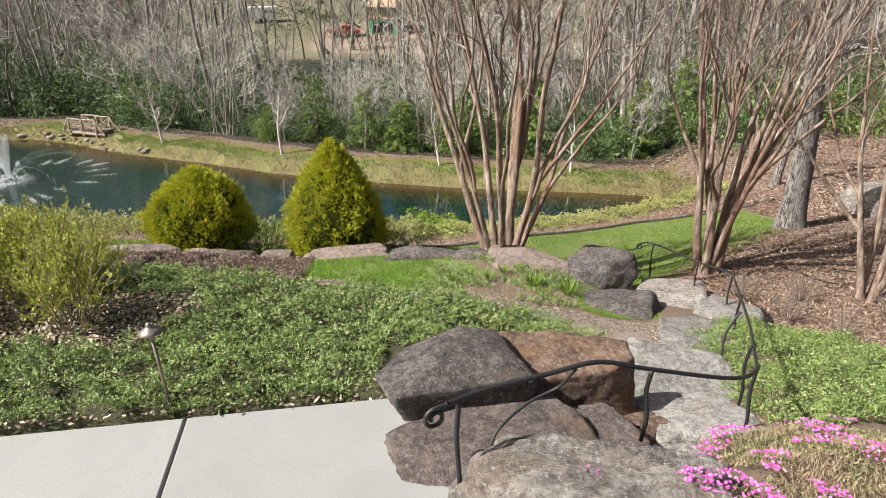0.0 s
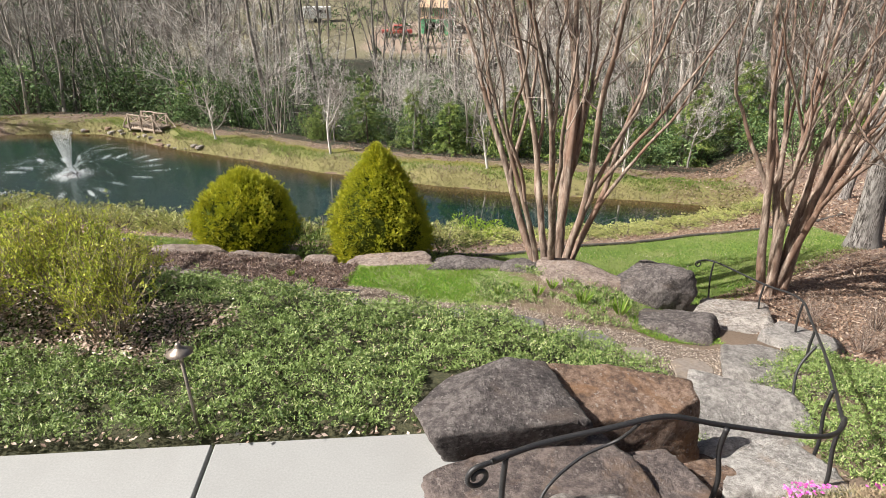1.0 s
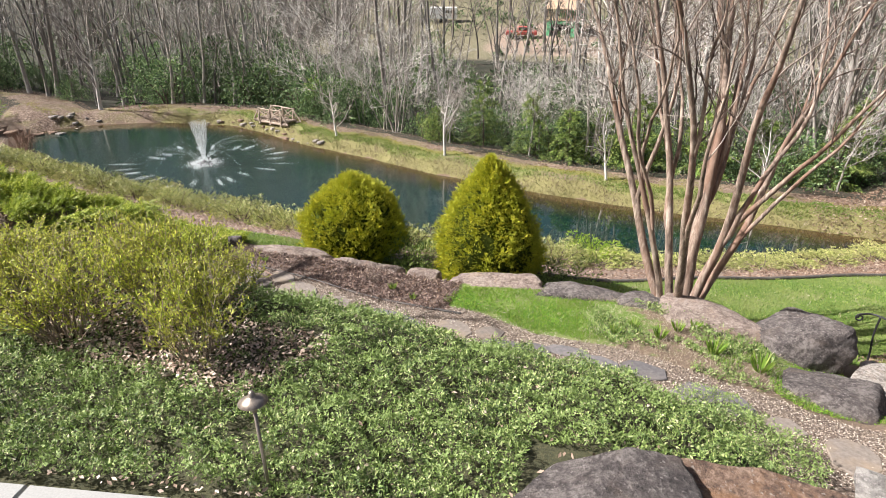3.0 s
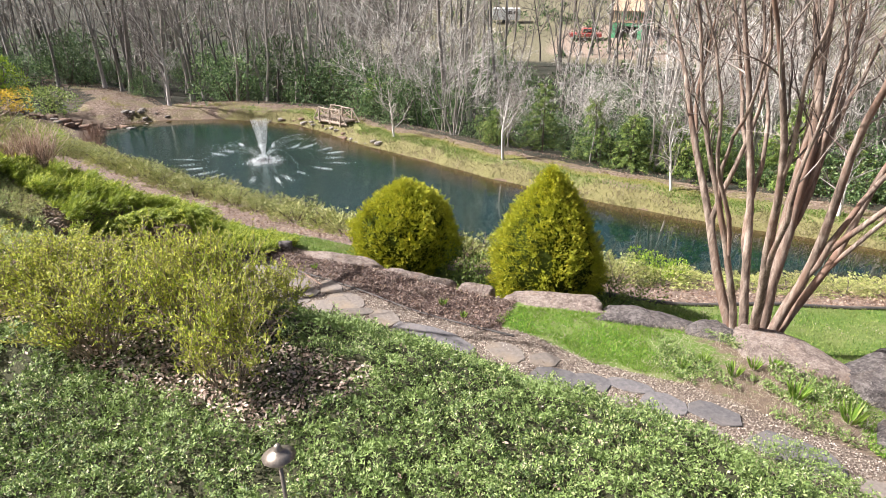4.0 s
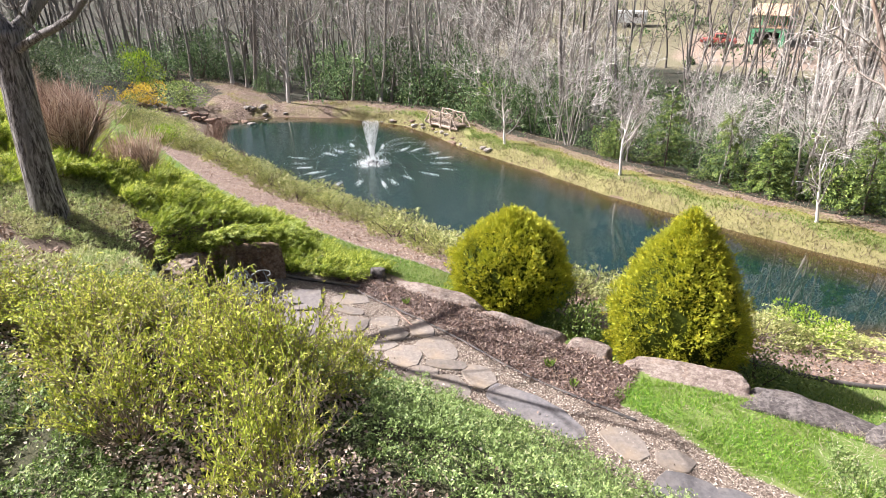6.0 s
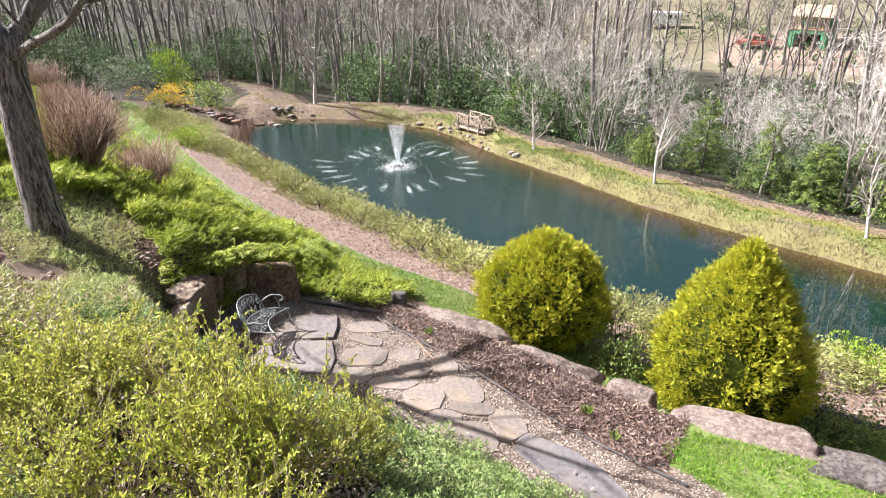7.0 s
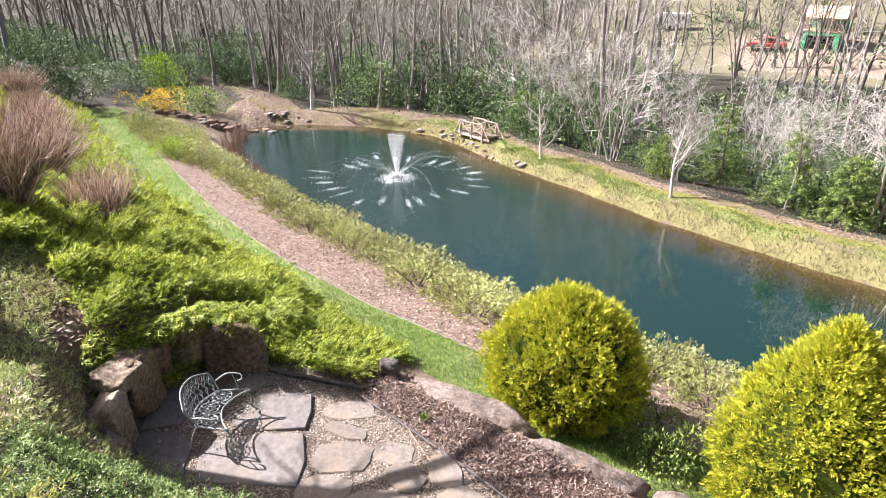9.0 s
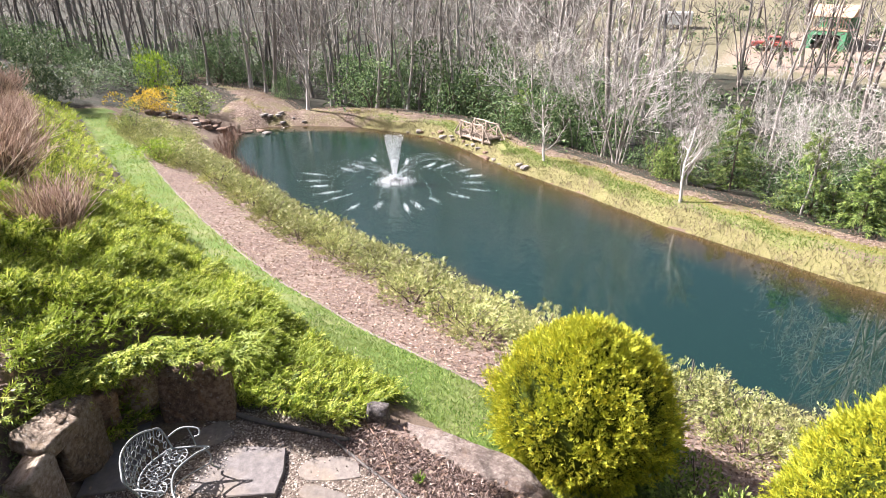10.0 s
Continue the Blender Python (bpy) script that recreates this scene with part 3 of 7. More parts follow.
def zones(x, y):
    """How far each kind of ground covers each place, 0 to 1."""
    yl = {k: line_at(v, x)[0] for k, v in dict(foot=SLOPE_FOOT, ledge=LEDGE_TOP, lt=LAWN_TOP, lf=LAWN_FOOT, bank=BANK_TOP, near=NEAR_SHORE, far=FAR_SHORE, path=PATH_FAR).items()}
    lawn = soft(y - yl["lt"]) * soft(yl["lf"] - y) * soft(10.5 - x, 2) * soft(x + 46)
    lawn = np.maximum(lawn, soft(y - yl["path"] - 0.1) * soft(yl["ledge"] - y) * soft(x + 3.3) * soft(3.4 - x) * (1 - 0.62 * soft(x - 0.2 - 0.4 * np.sin(3 * y), 1.0)))
    gravel = soft(y - yl["foot"] + 0.3) * soft(yl["path"] + 0.22 - y) * soft(x + 9.6) * soft(5.2 - x)
    bed = soft(y - yl["path"]) * soft(yl["ledge"] + 0.3 - y) * soft(-2.7 - x) * soft(x + 8.6)
    strip = soft(y - yl["lf"]) * soft(yl["bank"] + 1.2 - y) * soft(x + 31, 5)
    right = soft(x - 4.6, 0.6) * soft(y - 6.5) * soft(yl["lt"] - y + 0.5)
    behind = soft(x - 9.3, 0.6) * soft(y - 12) * soft(34 - y) * (1 - lawn)
    mulch = np.clip(np.maximum.reduce([bed, strip, right, behind]), 0, 1)
    side = soft(x + 35, 3) * soft(13.5 - x, 3)
    dy = (y - yl["far"]) / 0.68 + 0.25 * np.sin(0.9 * x) + 0.2 * np.sin(2.3 * x + 1)
    straw = soft(dy + 0.3, 0.3) * soft(1.7 - dy, 1.2) * side
    bankgreen = soft(dy - 1.1, 0.9) * soft(3.2 - dy, 0.8) * side * (0.72 + 0.28 * np.sin(0.55 * x) * np.sin(0.31 * x + 2))
    moss = soft(dy - 2.7, 0.9) * soft(4.0 - dy, 0.9) * soft(x + 55) * soft(13.5 - x, 3) * (0.7 + 0.3 * np.sin(0.4 * x + 0.8 * y))
    needles = soft(dy - 3.7, 0.8) * soft(4.7 - dy, 0.9) * soft(x + 62) * soft(16 - x, 4)
    needles = np.maximum(needles, soft(dy - 0.2) * soft(6 - dy) * soft(-35 - x, 3) * soft(x + 46, 2))
    needles = np.maximum(needles, soft(dy - 4.2) * soft(8.6 - dy, 1.2) * soft(-36 - x, 3) * soft(x + 50, 3))
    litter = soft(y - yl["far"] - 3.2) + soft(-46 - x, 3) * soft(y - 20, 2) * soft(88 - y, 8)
    meadow = soft(y - 88, 8) * soft(x + 48, 8) * soft(28 - x, 8)
    earth = soft(y - 92, 5) * soft(112 - y, 6) * soft(x + 20, 8) * soft(14 - x, 10)
    # groundcover area, where the ground colour also carries the shade under its leaves
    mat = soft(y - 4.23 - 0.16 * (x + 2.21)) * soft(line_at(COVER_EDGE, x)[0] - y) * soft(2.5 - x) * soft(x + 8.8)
    return dict(mat=mat, lawn=lawn, mulch=mulch, gravel=gravel, moss=moss, litter=np.clip(litter, 0, 1), straw=straw, bankgreen=bankgreen, needles=needles, meadow=meadow, earth=earth)


def build_ground():
    gx = spaced([(-500, 40), (-140, 8), (-60, 1.5), (-32, 0.45), (-14, 0.14), (7, 0.25), (14, 0.8), (30, 4), (80, 30), (400, 1)])
    gy = spaced([(-60, 8), (-4, 0.5), (2.8, 0.14), (16, 0.22), (30, 0.3), (46, 0.8), (60, 3), (120, 12), (300, 60), (900, 1)])
    X, Y = np.meshgrid(gx, gy)
    Z = ground_z(X, Y)
    Z = np.where((Y < 4.6) & (X > -12.5) & (X < 1) & (Z > -0.07) & (Z < 0.1), np.minimum(Z, -0.07), Z)
    V = np.stack([X, Y, Z], -1).reshape(-1, 3)
    w, h = len(gx), len(gy)
    i, j = np.meshgrid(np.arange(h - 1), np.arange(w - 1), indexing="ij")
    a = i * w + j
    F = np.stack([a, a + 1, a + w + 1, a + w], -1).reshape(-1, 4)
    ob = part("ground", (V, F), M_GROUND, smooth=True)
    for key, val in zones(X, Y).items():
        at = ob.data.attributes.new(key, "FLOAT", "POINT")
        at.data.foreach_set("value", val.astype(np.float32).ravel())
    tagged(ob, "garden slope of lawn, mulch and leaf litter", "ground", kind="structure")


build_ground()


def build_water():
    xs = np.concatenate([np.linspace(-44, -36, 30), np.linspace(-35, 13.6, 100)])
    near, far = line_at(NEAR_SHORE, xs)[0] - 0.5, line_at(FAR_SHORE, xs)[0] + 0.5
    rows = 60
    V = np.array([[(x, a + (b - a) * r / rows, WATER) for r in range(rows + 1)] for x, a, b in zip(xs, near, far)]).reshape(-1, 3)
    i, j = np.meshgrid(np.arange(len(xs) - 1), np.arange(rows), indexing="ij")
    a = i * (rows + 1) + j
    ob = part("pond_water", (V, np.stack([a, a + rows + 1, a + rows + 2, a + 1], -1).reshape(-1, 4)), M_WATER, smooth=True)
    sh = np.array([[min(1.0, max(0.0, 1.1 - r * (b - a) / rows / 1.6, 1.2 - (rows - r) * (b - a) / rows / 3.0)) for r in range(rows + 1)] for a, b in zip(near, far)])
    at = ob.data.attributes.new("shallow", "FLOAT", "POINT")
    at.data.foreach_set("value", sh.astype(np.float32).ravel())
    d = np.hypot(V[:, 0] + 24.4, V[:, 1] - 33.2)
    at = ob.data.attributes.new("ripple", "FLOAT", "POINT")
    at.data.foreach_set("value", np.clip(1.15 - d / 17, 0.012, 1).astype(np.float32))
    tagged(ob, "dark green rippled pond water reflecting bare trees", "water", kind="structure")


build_water()


# ---- rocks and stones ----
def rock_arrays(size, seed, cuts=7, sharp=22.0, rough=0.05, detail=16):
    """A boulder: a box with corners knocked off and an uneven skin. Its underside stands at z = 0."""
    rng = np.random.default_rng(seed)
    h = np.array(size) / 2
    nrm = np.concatenate([np.eye(3), -np.eye(3), unit(rng.normal(size=(cuts, 3)))])
    nrm[:6] = unit(nrm[:6] + rng.normal(size=(6, 3)) * 0.13)
    dist = np.concatenate([np.ones(6), rng.uniform(0.98, 1.3, cuts)])
    g = np.linspace(-1, 1, detail + 1)
    V, F, at = [], [], 0
    for ax in range(3):
        for s in (-1, 1):
            U, W = np.meshgrid(g, g, indexing="ij")
            p = np.zeros(U.shape + (3,))
            p[..., ax], p[..., (ax + 1) % 3], p[..., (ax + 2) % 3] = s, np.tan(U * np.pi / 4), np.tan(W * np.pi / 4)
            V.append(p.reshape(-1, 3))
            i, j = np.meshgrid(np.arange(detail), np.arange(detail), indexing="ij")
            a = at + i * (detail + 1) + j
            q = np.stack([a, a + detail + 1, a + detail + 2, a + 1], -1).reshape(-1, 4)
            F.append(q if s > 0 else q[:, ::-1])
            at += (detail + 1) ** 2
    D = unit(np.concatenate(V))
    r = (np.maximum(0, D @ nrm.T / dist) ** sharp).sum(1) ** (-1 / sharp)
    P = D * r[:, None]
    off = rng.uniform(0, 50, 3)
    k = np.array([noise.noise(Vector(v * 1.7 + off)) + 0.6 * noise.noise(Vector(v * 4.1 + off)) + 0.45 * noise.noise(Vector(v * 9 + off)) + 0.3 * noise.noise(Vector(v * 19 + off)) - 1.1 * max(0.0, 0.22 - abs(noise.noise(Vector(v * (1.3, 1.3, 3.2) + off * 2)))) / 0.22 * 0.3 for v in P])
    P = P * (1 + rough * k)[:, None] * h
    P[:, 2] -= P[:, 2].min()
    key = np.round(P, 5)
    _, first, back = np.unique(key, axis=0, return_index=True, return_inverse=True)
    return P[first], back.ravel()[np.concatenate(F)]


def boulder(name, at, size, turn, seed, material, label, sunk=0.25, tilt=(0, 0), rough=0.05, cuts=7, sharp=11.0, group="garden boulders", parent=None, detail=16):
    """A boulder whose underside lies sunk metres below at."""
    ob = part(name, rock_arrays(size, seed, cuts, sharp, rough, detail), material, parent, smooth=True)
    ob.matrix_basis = pose(at[0], at[1], at[2] - sunk, tilt[0], tilt[1], turn)
    return tagged(ob, label, "rock", group)


# ---- trees ----
def limb(rng, start, heading, length, r0, r1, steps=7, wander=0.12, lift=0.0):
    P, d = [np.array(start, float)], unit(np.array(heading, float))
    for _ in range(steps):
        d = unit(d + rng.normal(size=3) * wander + np.array([0, 0, lift]))
        P.append(P[-1] + d * length / steps)
    return np.array(P), np.linspace(r0, r1, steps + 1)


def along(P, f):
    k = f * (len(P) - 1)
    i = min(int(k), len(P) - 2)
    return P[i] + (P[i + 1] - P[i]) * (k - i), unit(P[i + 1] - P[i])


def side_dir(rng, d, spread, up):
    s = unit(np.cross(d, rng.normal(size=3)))
    v = d * (1 - spread) + s * spread
    v[2] += up
    return unit(v)


def wild_tree(seed, height, radius, first, limbs, subs, tips, twig_r, stems=1, splay=0.2, reach=0.3, lean=0.035, bow=0.045, rise=0.35, lift=0.06):
    """Arrays of a leafless woodland tree: bowed stems, limbs that climb and fork, and a haze of fine twigs."""
    rng = np.random.default_rng(seed)
    wood, fine = [], []
    for q in range(stems):
        a = 2 * np.pi * (q + rng.uniform(-0.3, 0.3)) / stems
        out = np.array((np.cos(a), np.sin(a), 0)) * (stems > 1)
        h, r = height * rng.uniform(0.8, 1.0), radius * (rng.uniform(0.6, 1.0) if stems > 1 else 1.0)
        P, R = limb(rng, out * radius * 1.2 - np.array((0, 0, 0.2)), np.array((0, 0, 1.0)) + out * splay + rng.normal(size=3) * lean, h, r, r * 0.14, 11, bow, 0.03)
        R[0] *= 1.4
        wood.append(tube(P, R, 6))
        for k in range(limbs):
            f = first + (0.98 - first) * (k + rng.uniform(0, 1)) / limbs
            p, d = along(P, min(f, 0.98))
            rr = float(np.interp(f, np.linspace(0, 1, len(R)), R)) * rng.uniform(0.4, 0.75)
            L = height * reach * (1.2 - 0.75 * f) * rng.uniform(0.5, 1.25)
            P2, R2 = limb(rng, p, side_dir(rng, d, rng.uniform(0.42, 0.72), rise), L, rr, 0.008, 6, 0.17, lift)
            wood.append(tube(P2, R2, 4))
            for m in range(subs):
                f2 = 0.2 + 0.78 * (m + rng.uniform(0, 1)) / subs
                p3, d3 = along(P2, min(f2, 0.98))
                L3 = L * rng.uniform(0.22, 0.5) * (1.2 - 0.5 * f2)
                P3, R3 = limb(rng, p3, side_dir(rng, d3, rng.uniform(0.4, 0.6), 0.12), L3, twig_r, twig_r * 0.5, 3, 0.2, 0.05)
                fine.append(tube(P3, R3, 3))
                for _ in range(tips):
                    p4, d4 = along(P3, rng.uniform(0.15, 0.95))
                    P4, R4 = limb(rng, p4, side_dir(rng, d4, rng.uniform(0.4, 0.6), 0.08), L3 * rng.uniform(0.3, 0.7), twig_r * 0.6, twig_r * 0.3, 1, 0.15, 0.0)
                    fine.append(tube(P4, R4, 3))
    return joined(wood), joined(fine)


def myrtle_arrays(seed, height, stems, radius, splay):
    """A vase of wavy, forking stems that rise from one root."""
    rng = np.random.default_rng(seed)
    wood, fine = [], []

    def twiggy(P, R, lo, count, reach):
        for k in range(count):
            f = lo + (0.98 - lo) * (k + rng.uniform(0, 1)) / count
            p, d = along(P, min(f, 0.98))
            r = float(np.interp(f, np.linspace(0, 1, len(R)), R)) * 0.4
            P2, R2 = limb(rng, p, side_dir(rng, d, rng.uniform(0.35, 0.6), 0.3), reach * rng.uniform(0.5, 1.1), min(r, 0.016), 0.004, 6, 0.2, 0.08)
            fine.append(tube(P2, R2, 4))
            for _ in range(7):
                p3, d3 = along(P2, rng.uniform(0.25, 0.98))
                P3, R3 = limb(rng, p3, side_dir(rng, d3, 0.5, 0.2), reach * rng.uniform(0.15, 0.45), 0.006, 0.0025, 3, 0.2, 0.05)
                fine.append(tube(P3, R3, 3))

    for q in range(stems):
        a = 2 * np.pi * (q + rng.uniform(-0.3, 0.3)) / stems
        out = np.array([np.cos(a), np.sin(a), 0])
        r = radius * rng.uniform(0.6, 1.0)
        P, R = limb(rng, out * radius * (0.5 + 0.9 * (q % 2)) - np.array([0, 0, 0.15]), np.array([0, 0, 1.0]) + out * splay * (1.0, 0.4, 0.75)[q % 3], height * rng.uniform(0.85, 1.05), r, r * 0.22, 16, 0.055, 0.03)
        R[0] *= 1.3
        wood.append(tube(P, R, 10))
        twiggy(P, R, 0.55, 9, 1.6)
        for k in range(2):
            f = rng.uniform(0.2, 0.55)
            p, d = along(P, f)
            rr = float(np.interp(f, np.linspace(0, 1, len(R)), R))
            P2, R2 = limb(rng, p, d + out * rng.uniform(0.1, 0.35) + rng.normal(size=3) * 0.14, height * (1 - f) * rng.uniform(0.7, 1.0), rr * 0.72, 0.012, 12, 0.12, 0.06)
            wood.append(tube(P2, R2, 8))
            twiggy(P2, R2, 0.5, 7, 1.4)
    return joined(wood), joined(fine)


def tree_thing(name, at, arrays, wood_mat, twig_mat, label, group, turn=0.0):
    ob = thing(name, at, label, "tree", group, turn)
    part("trunk", arrays[0], wood_mat, ob, smooth=True)
    part("crown", arrays[1], twig_mat, ob)
    return ob


# ---- leafy plants ----
def lumpy(rng, n, shape, inner=0.75):
    """Points and outward ways in the skin of a lumpy crown; shape(u) gives radius by height 0 to 1."""
    u, a = rng.uniform(0, 1, n), rng.uniform(0, 2 * np.pi, n)
    bump_ = 1 + 0.06 * np.sin(3 * a + 7 * u) + 0.05 * np.sin(7 * a - 11 * u + 1) + 0.06 * np.sin(15 * a + 21 * u) * np.sin(9 * u + 4 * a) + 0.045 * np.sin(27 * a - 33 * u)
    depth = 1 - (1 - inner) * rng.uniform(0, 1, n) ** 2
    r = shape(u) * bump_ * depth
    return u, a, r


def cypress(name, at, height, radius, shape, seed, label):
    """A clipped golden evergreen: short trunk, dark shell for inner shade, dense flat sprays."""
    rng = np.random.default_rng(seed)
    ob = thing(name, at, label, "shrub", "golden evergreens on the terrace edge")
    P, R = limb(rng, (0, 0, -0.2), (0, 0, 1), height * 0.75, 0.1, 0.03, 6, 0.04)
    part("trunk", tube(P, R, 8), M_TWIG_DARK, ob, smooth=True)
    tufts, each = 1000, 8
    even = 21000
    u, a, r = lumpy(rng, tufts + even, shape, 0.9)
    r = r * radius
    mid = np.stack([r * np.cos(a), r * np.sin(a), 0.12 + u * (height - 0.12)], 1)
    du = (shape(np.clip(u + 0.03, 0, 1)) - shape(np.clip(u - 0.03, 0, 1))) * radius / (0.06 * height)
    out = unit(np.stack([np.cos(a), np.sin(a), -du], 1))
    k = np.concatenate([np.repeat(np.arange(tufts), each), np.arange(tufts, tufts + even)])
    n = len(k)
    spread = rng.normal(size=(n, 3))
    d = unit(out[k] * 0.9 + np.array([0, 0, 0.6]) + spread * 0.45)
    lift = np.where(k < tufts, 0.02, -0.05) - 0.05 * rng.uniform(0, 1, n)
    pts = mid[k] + spread * 0.035 + out[k] * lift[:, None]
    side = unit(out[k] + rng.normal(size=(n, 3)) * 0.55)
    part("foliage", sprays(pts - d * 0.05, d, side, rng.uniform(0.06, 0.115, n), rng, 5, 0.24), M_GOLD, ob)
    # dark shell added for the inner shade; it closes the view through the crown
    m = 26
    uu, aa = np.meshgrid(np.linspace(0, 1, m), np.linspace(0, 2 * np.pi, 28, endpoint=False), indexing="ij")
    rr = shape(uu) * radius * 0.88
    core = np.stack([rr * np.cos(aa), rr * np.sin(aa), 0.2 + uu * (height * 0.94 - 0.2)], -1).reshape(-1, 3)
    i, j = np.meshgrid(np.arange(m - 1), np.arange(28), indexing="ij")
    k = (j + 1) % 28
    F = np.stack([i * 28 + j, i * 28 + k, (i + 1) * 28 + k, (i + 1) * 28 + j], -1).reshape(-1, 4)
    part("shade_core", (core, F), M_CORE, ob, smooth=True)
    return ob


# dark green whose colour holds the shade between the cypress sprays
M_CORE = surface("crown_shade_fill", [(0.3, (0.02, 0.03, 0.005)), (0.7, (0.06, 0.075, 0.012))], 30, rough=1.0, relief=0.8, depth=0.03)
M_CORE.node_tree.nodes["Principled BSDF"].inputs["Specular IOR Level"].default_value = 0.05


def rounded(u):
    u = np.clip(u, 0, 1)
    return np.where(u < 0.3, 0.8 + 0.2 * np.sin(u / 0.3 * np.pi / 2), np.clip(1 - (np.maximum(u - 0.3, 0) / 0.71) ** 2.1, 0, 1) ** 0.85)


def pointed(u):
    u = np.clip(u, 0, 1)
    return np.where(u < 0.28, 0.85 + 0.15 * np.sin(u / 0.28 * np.pi / 2), np.clip(1 - (np.maximum(u - 0.28, 0) / 0.73) ** 1.65, 0, 1) ** 0.92)


BALL_AT, TALL_AT = (-5.84, 13.84), (-2.52, 13.42)
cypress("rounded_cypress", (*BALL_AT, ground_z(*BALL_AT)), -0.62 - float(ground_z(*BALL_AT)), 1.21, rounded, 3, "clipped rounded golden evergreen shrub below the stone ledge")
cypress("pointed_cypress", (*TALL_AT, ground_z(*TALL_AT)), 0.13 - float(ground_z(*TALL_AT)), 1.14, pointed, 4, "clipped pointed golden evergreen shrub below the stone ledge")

# ---- concrete walk ----
def poly_slab(name, corners, top, thick, material, parent, label="", bevel=0.012):
    """A flat piece with a small chamfer round its top."""
    c = np.array(corners, float)
    mid = c.mean(0)
    inner = c + unit(mid - c) * bevel
    bm = bmesh.new()
    rings = [[bm.verts.new((x, y, z)) for x, y in ring] for ring, z in ((c, top - thick), (c, top - bevel), (inner, top))]
    n = len(c)
    for a, b in zip(rings, rings[1:]):
        for i in range(n):
            bm.faces.new((a[i], a[(i + 1) % n], b[(i + 1) % n], b[i]))
    bm.faces.new(rings[-1])
    bm.normal_update()
    return part(name, bm, material, parent, label)


def build_walk():
    pad = thing("concrete_pavement", (0, 0, 0), "pale concrete walk in broad slabs with dark joints", "pavement", kind="structure")
    e = np.array((0.987, 0.158))
    f = np.array((0.158, -0.987))
    o = np.array((-2.21, 4.23))
    g = 0.012
    broken = [o + e * 1.98 + f * 0.0, o + e * 2.08 + f * 0.22, o + e * 1.96 + f * 0.42, o + e * 2.1 + f * 0.75, o + e * 2.35 + f * 1.2, o + e * 2.3 + f * 3.0]
    for k in range(-5, 1):
        a, b = o + e * (1.97 * k + g), o + e * (1.97 * (k + 1) - g)
        right = broken if k == 0 else [b, b + f * 1.8]
        last = right[-1]
        if k == 0:
            poly_slab("slab", [a + f * 3.0, *reversed(right), a], 0.0, 0.12, M_CONCRETE, pad)
        else:
            poly_slab("slab", [a + f * 1.8, last, b, a], 0.0, 0.12, M_CONCRETE, pad)
            poly_slab("slab", [a + f * 4.2, b + f * 4.2, b + f * (1.8 + 2 * g), a + f * (1.8 + 2 * g)], 0.0, 0.12, M_CONCRETE, pad)
    poly_slab("slab", [o + e * g + f * 6.5, o + e * 2.3 + f * 6.5, o + e * 2.3 + f * 3.03, o + e * g + f * 3.03], 0.0, 0.12, M_CONCRETE, pad)


build_walk()

# ---- boulders and stone steps ----
boulder("dark_boulder", (0.04, 4.72, 0), (1.18, 0.76, 0.58), 16, 31, M_ROCK_DARK, "dark brown boulder with a flat rough top beside the walk", 0.24, (13, 0), 0.03, 5, 60, detail=32)
boulder("brown_boulder", (1.18, 5.16, -0.5), (1.35, 0.68, 0.92), 12, 37, M_ROCK_BROWN, "rusty brown block of stone above the steps", 0.3, (10, 3), 0.03, 5, 60, detail=32)
boulder("landing_rock", (0.42, 3.9, -0.13), (1.6, 1.0, 0.48), 30, 41, M_ROCK_SLAB, "broad flat dark slab at the head of the steps", 0.3, (0, 2), 0.035, 5, 26, detail=28)
boulder("front_boulder", (1.05, 3.1, -0.1), (2.05, 1.0, 0.98), 6, 44, M_ROCK_GREY, "pale rough grey boulder with rusty stains", 0.4, (6, 2), 0.09, 11, 26, detail=34)
boulder("step_rock", (1.25, 4.3, -0.5), (0.95, 0.75, 0.55), 15, 47, M_ROCK_SLAB, "dark flat stone step", 0.25, (0, 0), 0.04, 6, 26, "stone steps", detail=20)
boulder("step_rock", (2.55, 4.95, -0.8), (1.35, 0.85, 0.6), 8, 49, M_PALE, "rough chalky white stone step", 0.38, (0, 0), 0.06, 6, 26, "stone steps", detail=20)
boulder("step_rock", (3.1, 6.3, -1.3), (1.4, 1.15, 0.65), 172, 51, M_STEP, "pale worn stone step with a grey tread", 0.42, (-8, 0), 0.04, 6, 26, "stone steps", detail=22)
boulder("step_rock", (4.05, 7.95, -1.8), (1.35, 1.2, 0.7), 10, 53, M_STEP, "pale worn stone step with a grey tread", 0.42, (-8, 3), 0.05, 6, 26, "stone steps", detail=22)
boulder("step_rock", (5.05, 9.25, -2.15), (1.2, 1.0, 0.6), 30, 55, M_STEP, "pale grey stone step", 0.35, (-4, 4), 0.05, 6, 26, "stone steps", detail=18)
boulder("step_rock", (4.5, 10.6, -2.5), (1.35, 1.3, 0.6), 70, 57, M_ROCK_GREY, "grey flat stone at the foot of the steps", 0.35, (0, 0), 0.04, 6, 26, "stone steps", detail=18)
boulder("flat_rock", (3.3, 9.75, -2.1), (1.2, 0.95, 0.55), 170, 59, M_ROCK_DARK, "dark low stone beside the path", 0.35, (0, 6), 0.05, 6, 12, detail=18)
boulder("round_boulder", (3.15, 11.35, -2.35), (1.35, 1.15, 0.95), 20, 61, M_ROCK_DARK, "dark grey boulder speckled with lichen beside the steps", 0.35, (0, 0), 0.05, 7, 18, detail=24)
boulder("low_rock", (1.9, 4.75, -0.75), (0.7, 0.5, 0.42), 40, 63, M_ROCK_BROWN, "small mossy stone in the cleft of the steps", 0.15, detail=14)
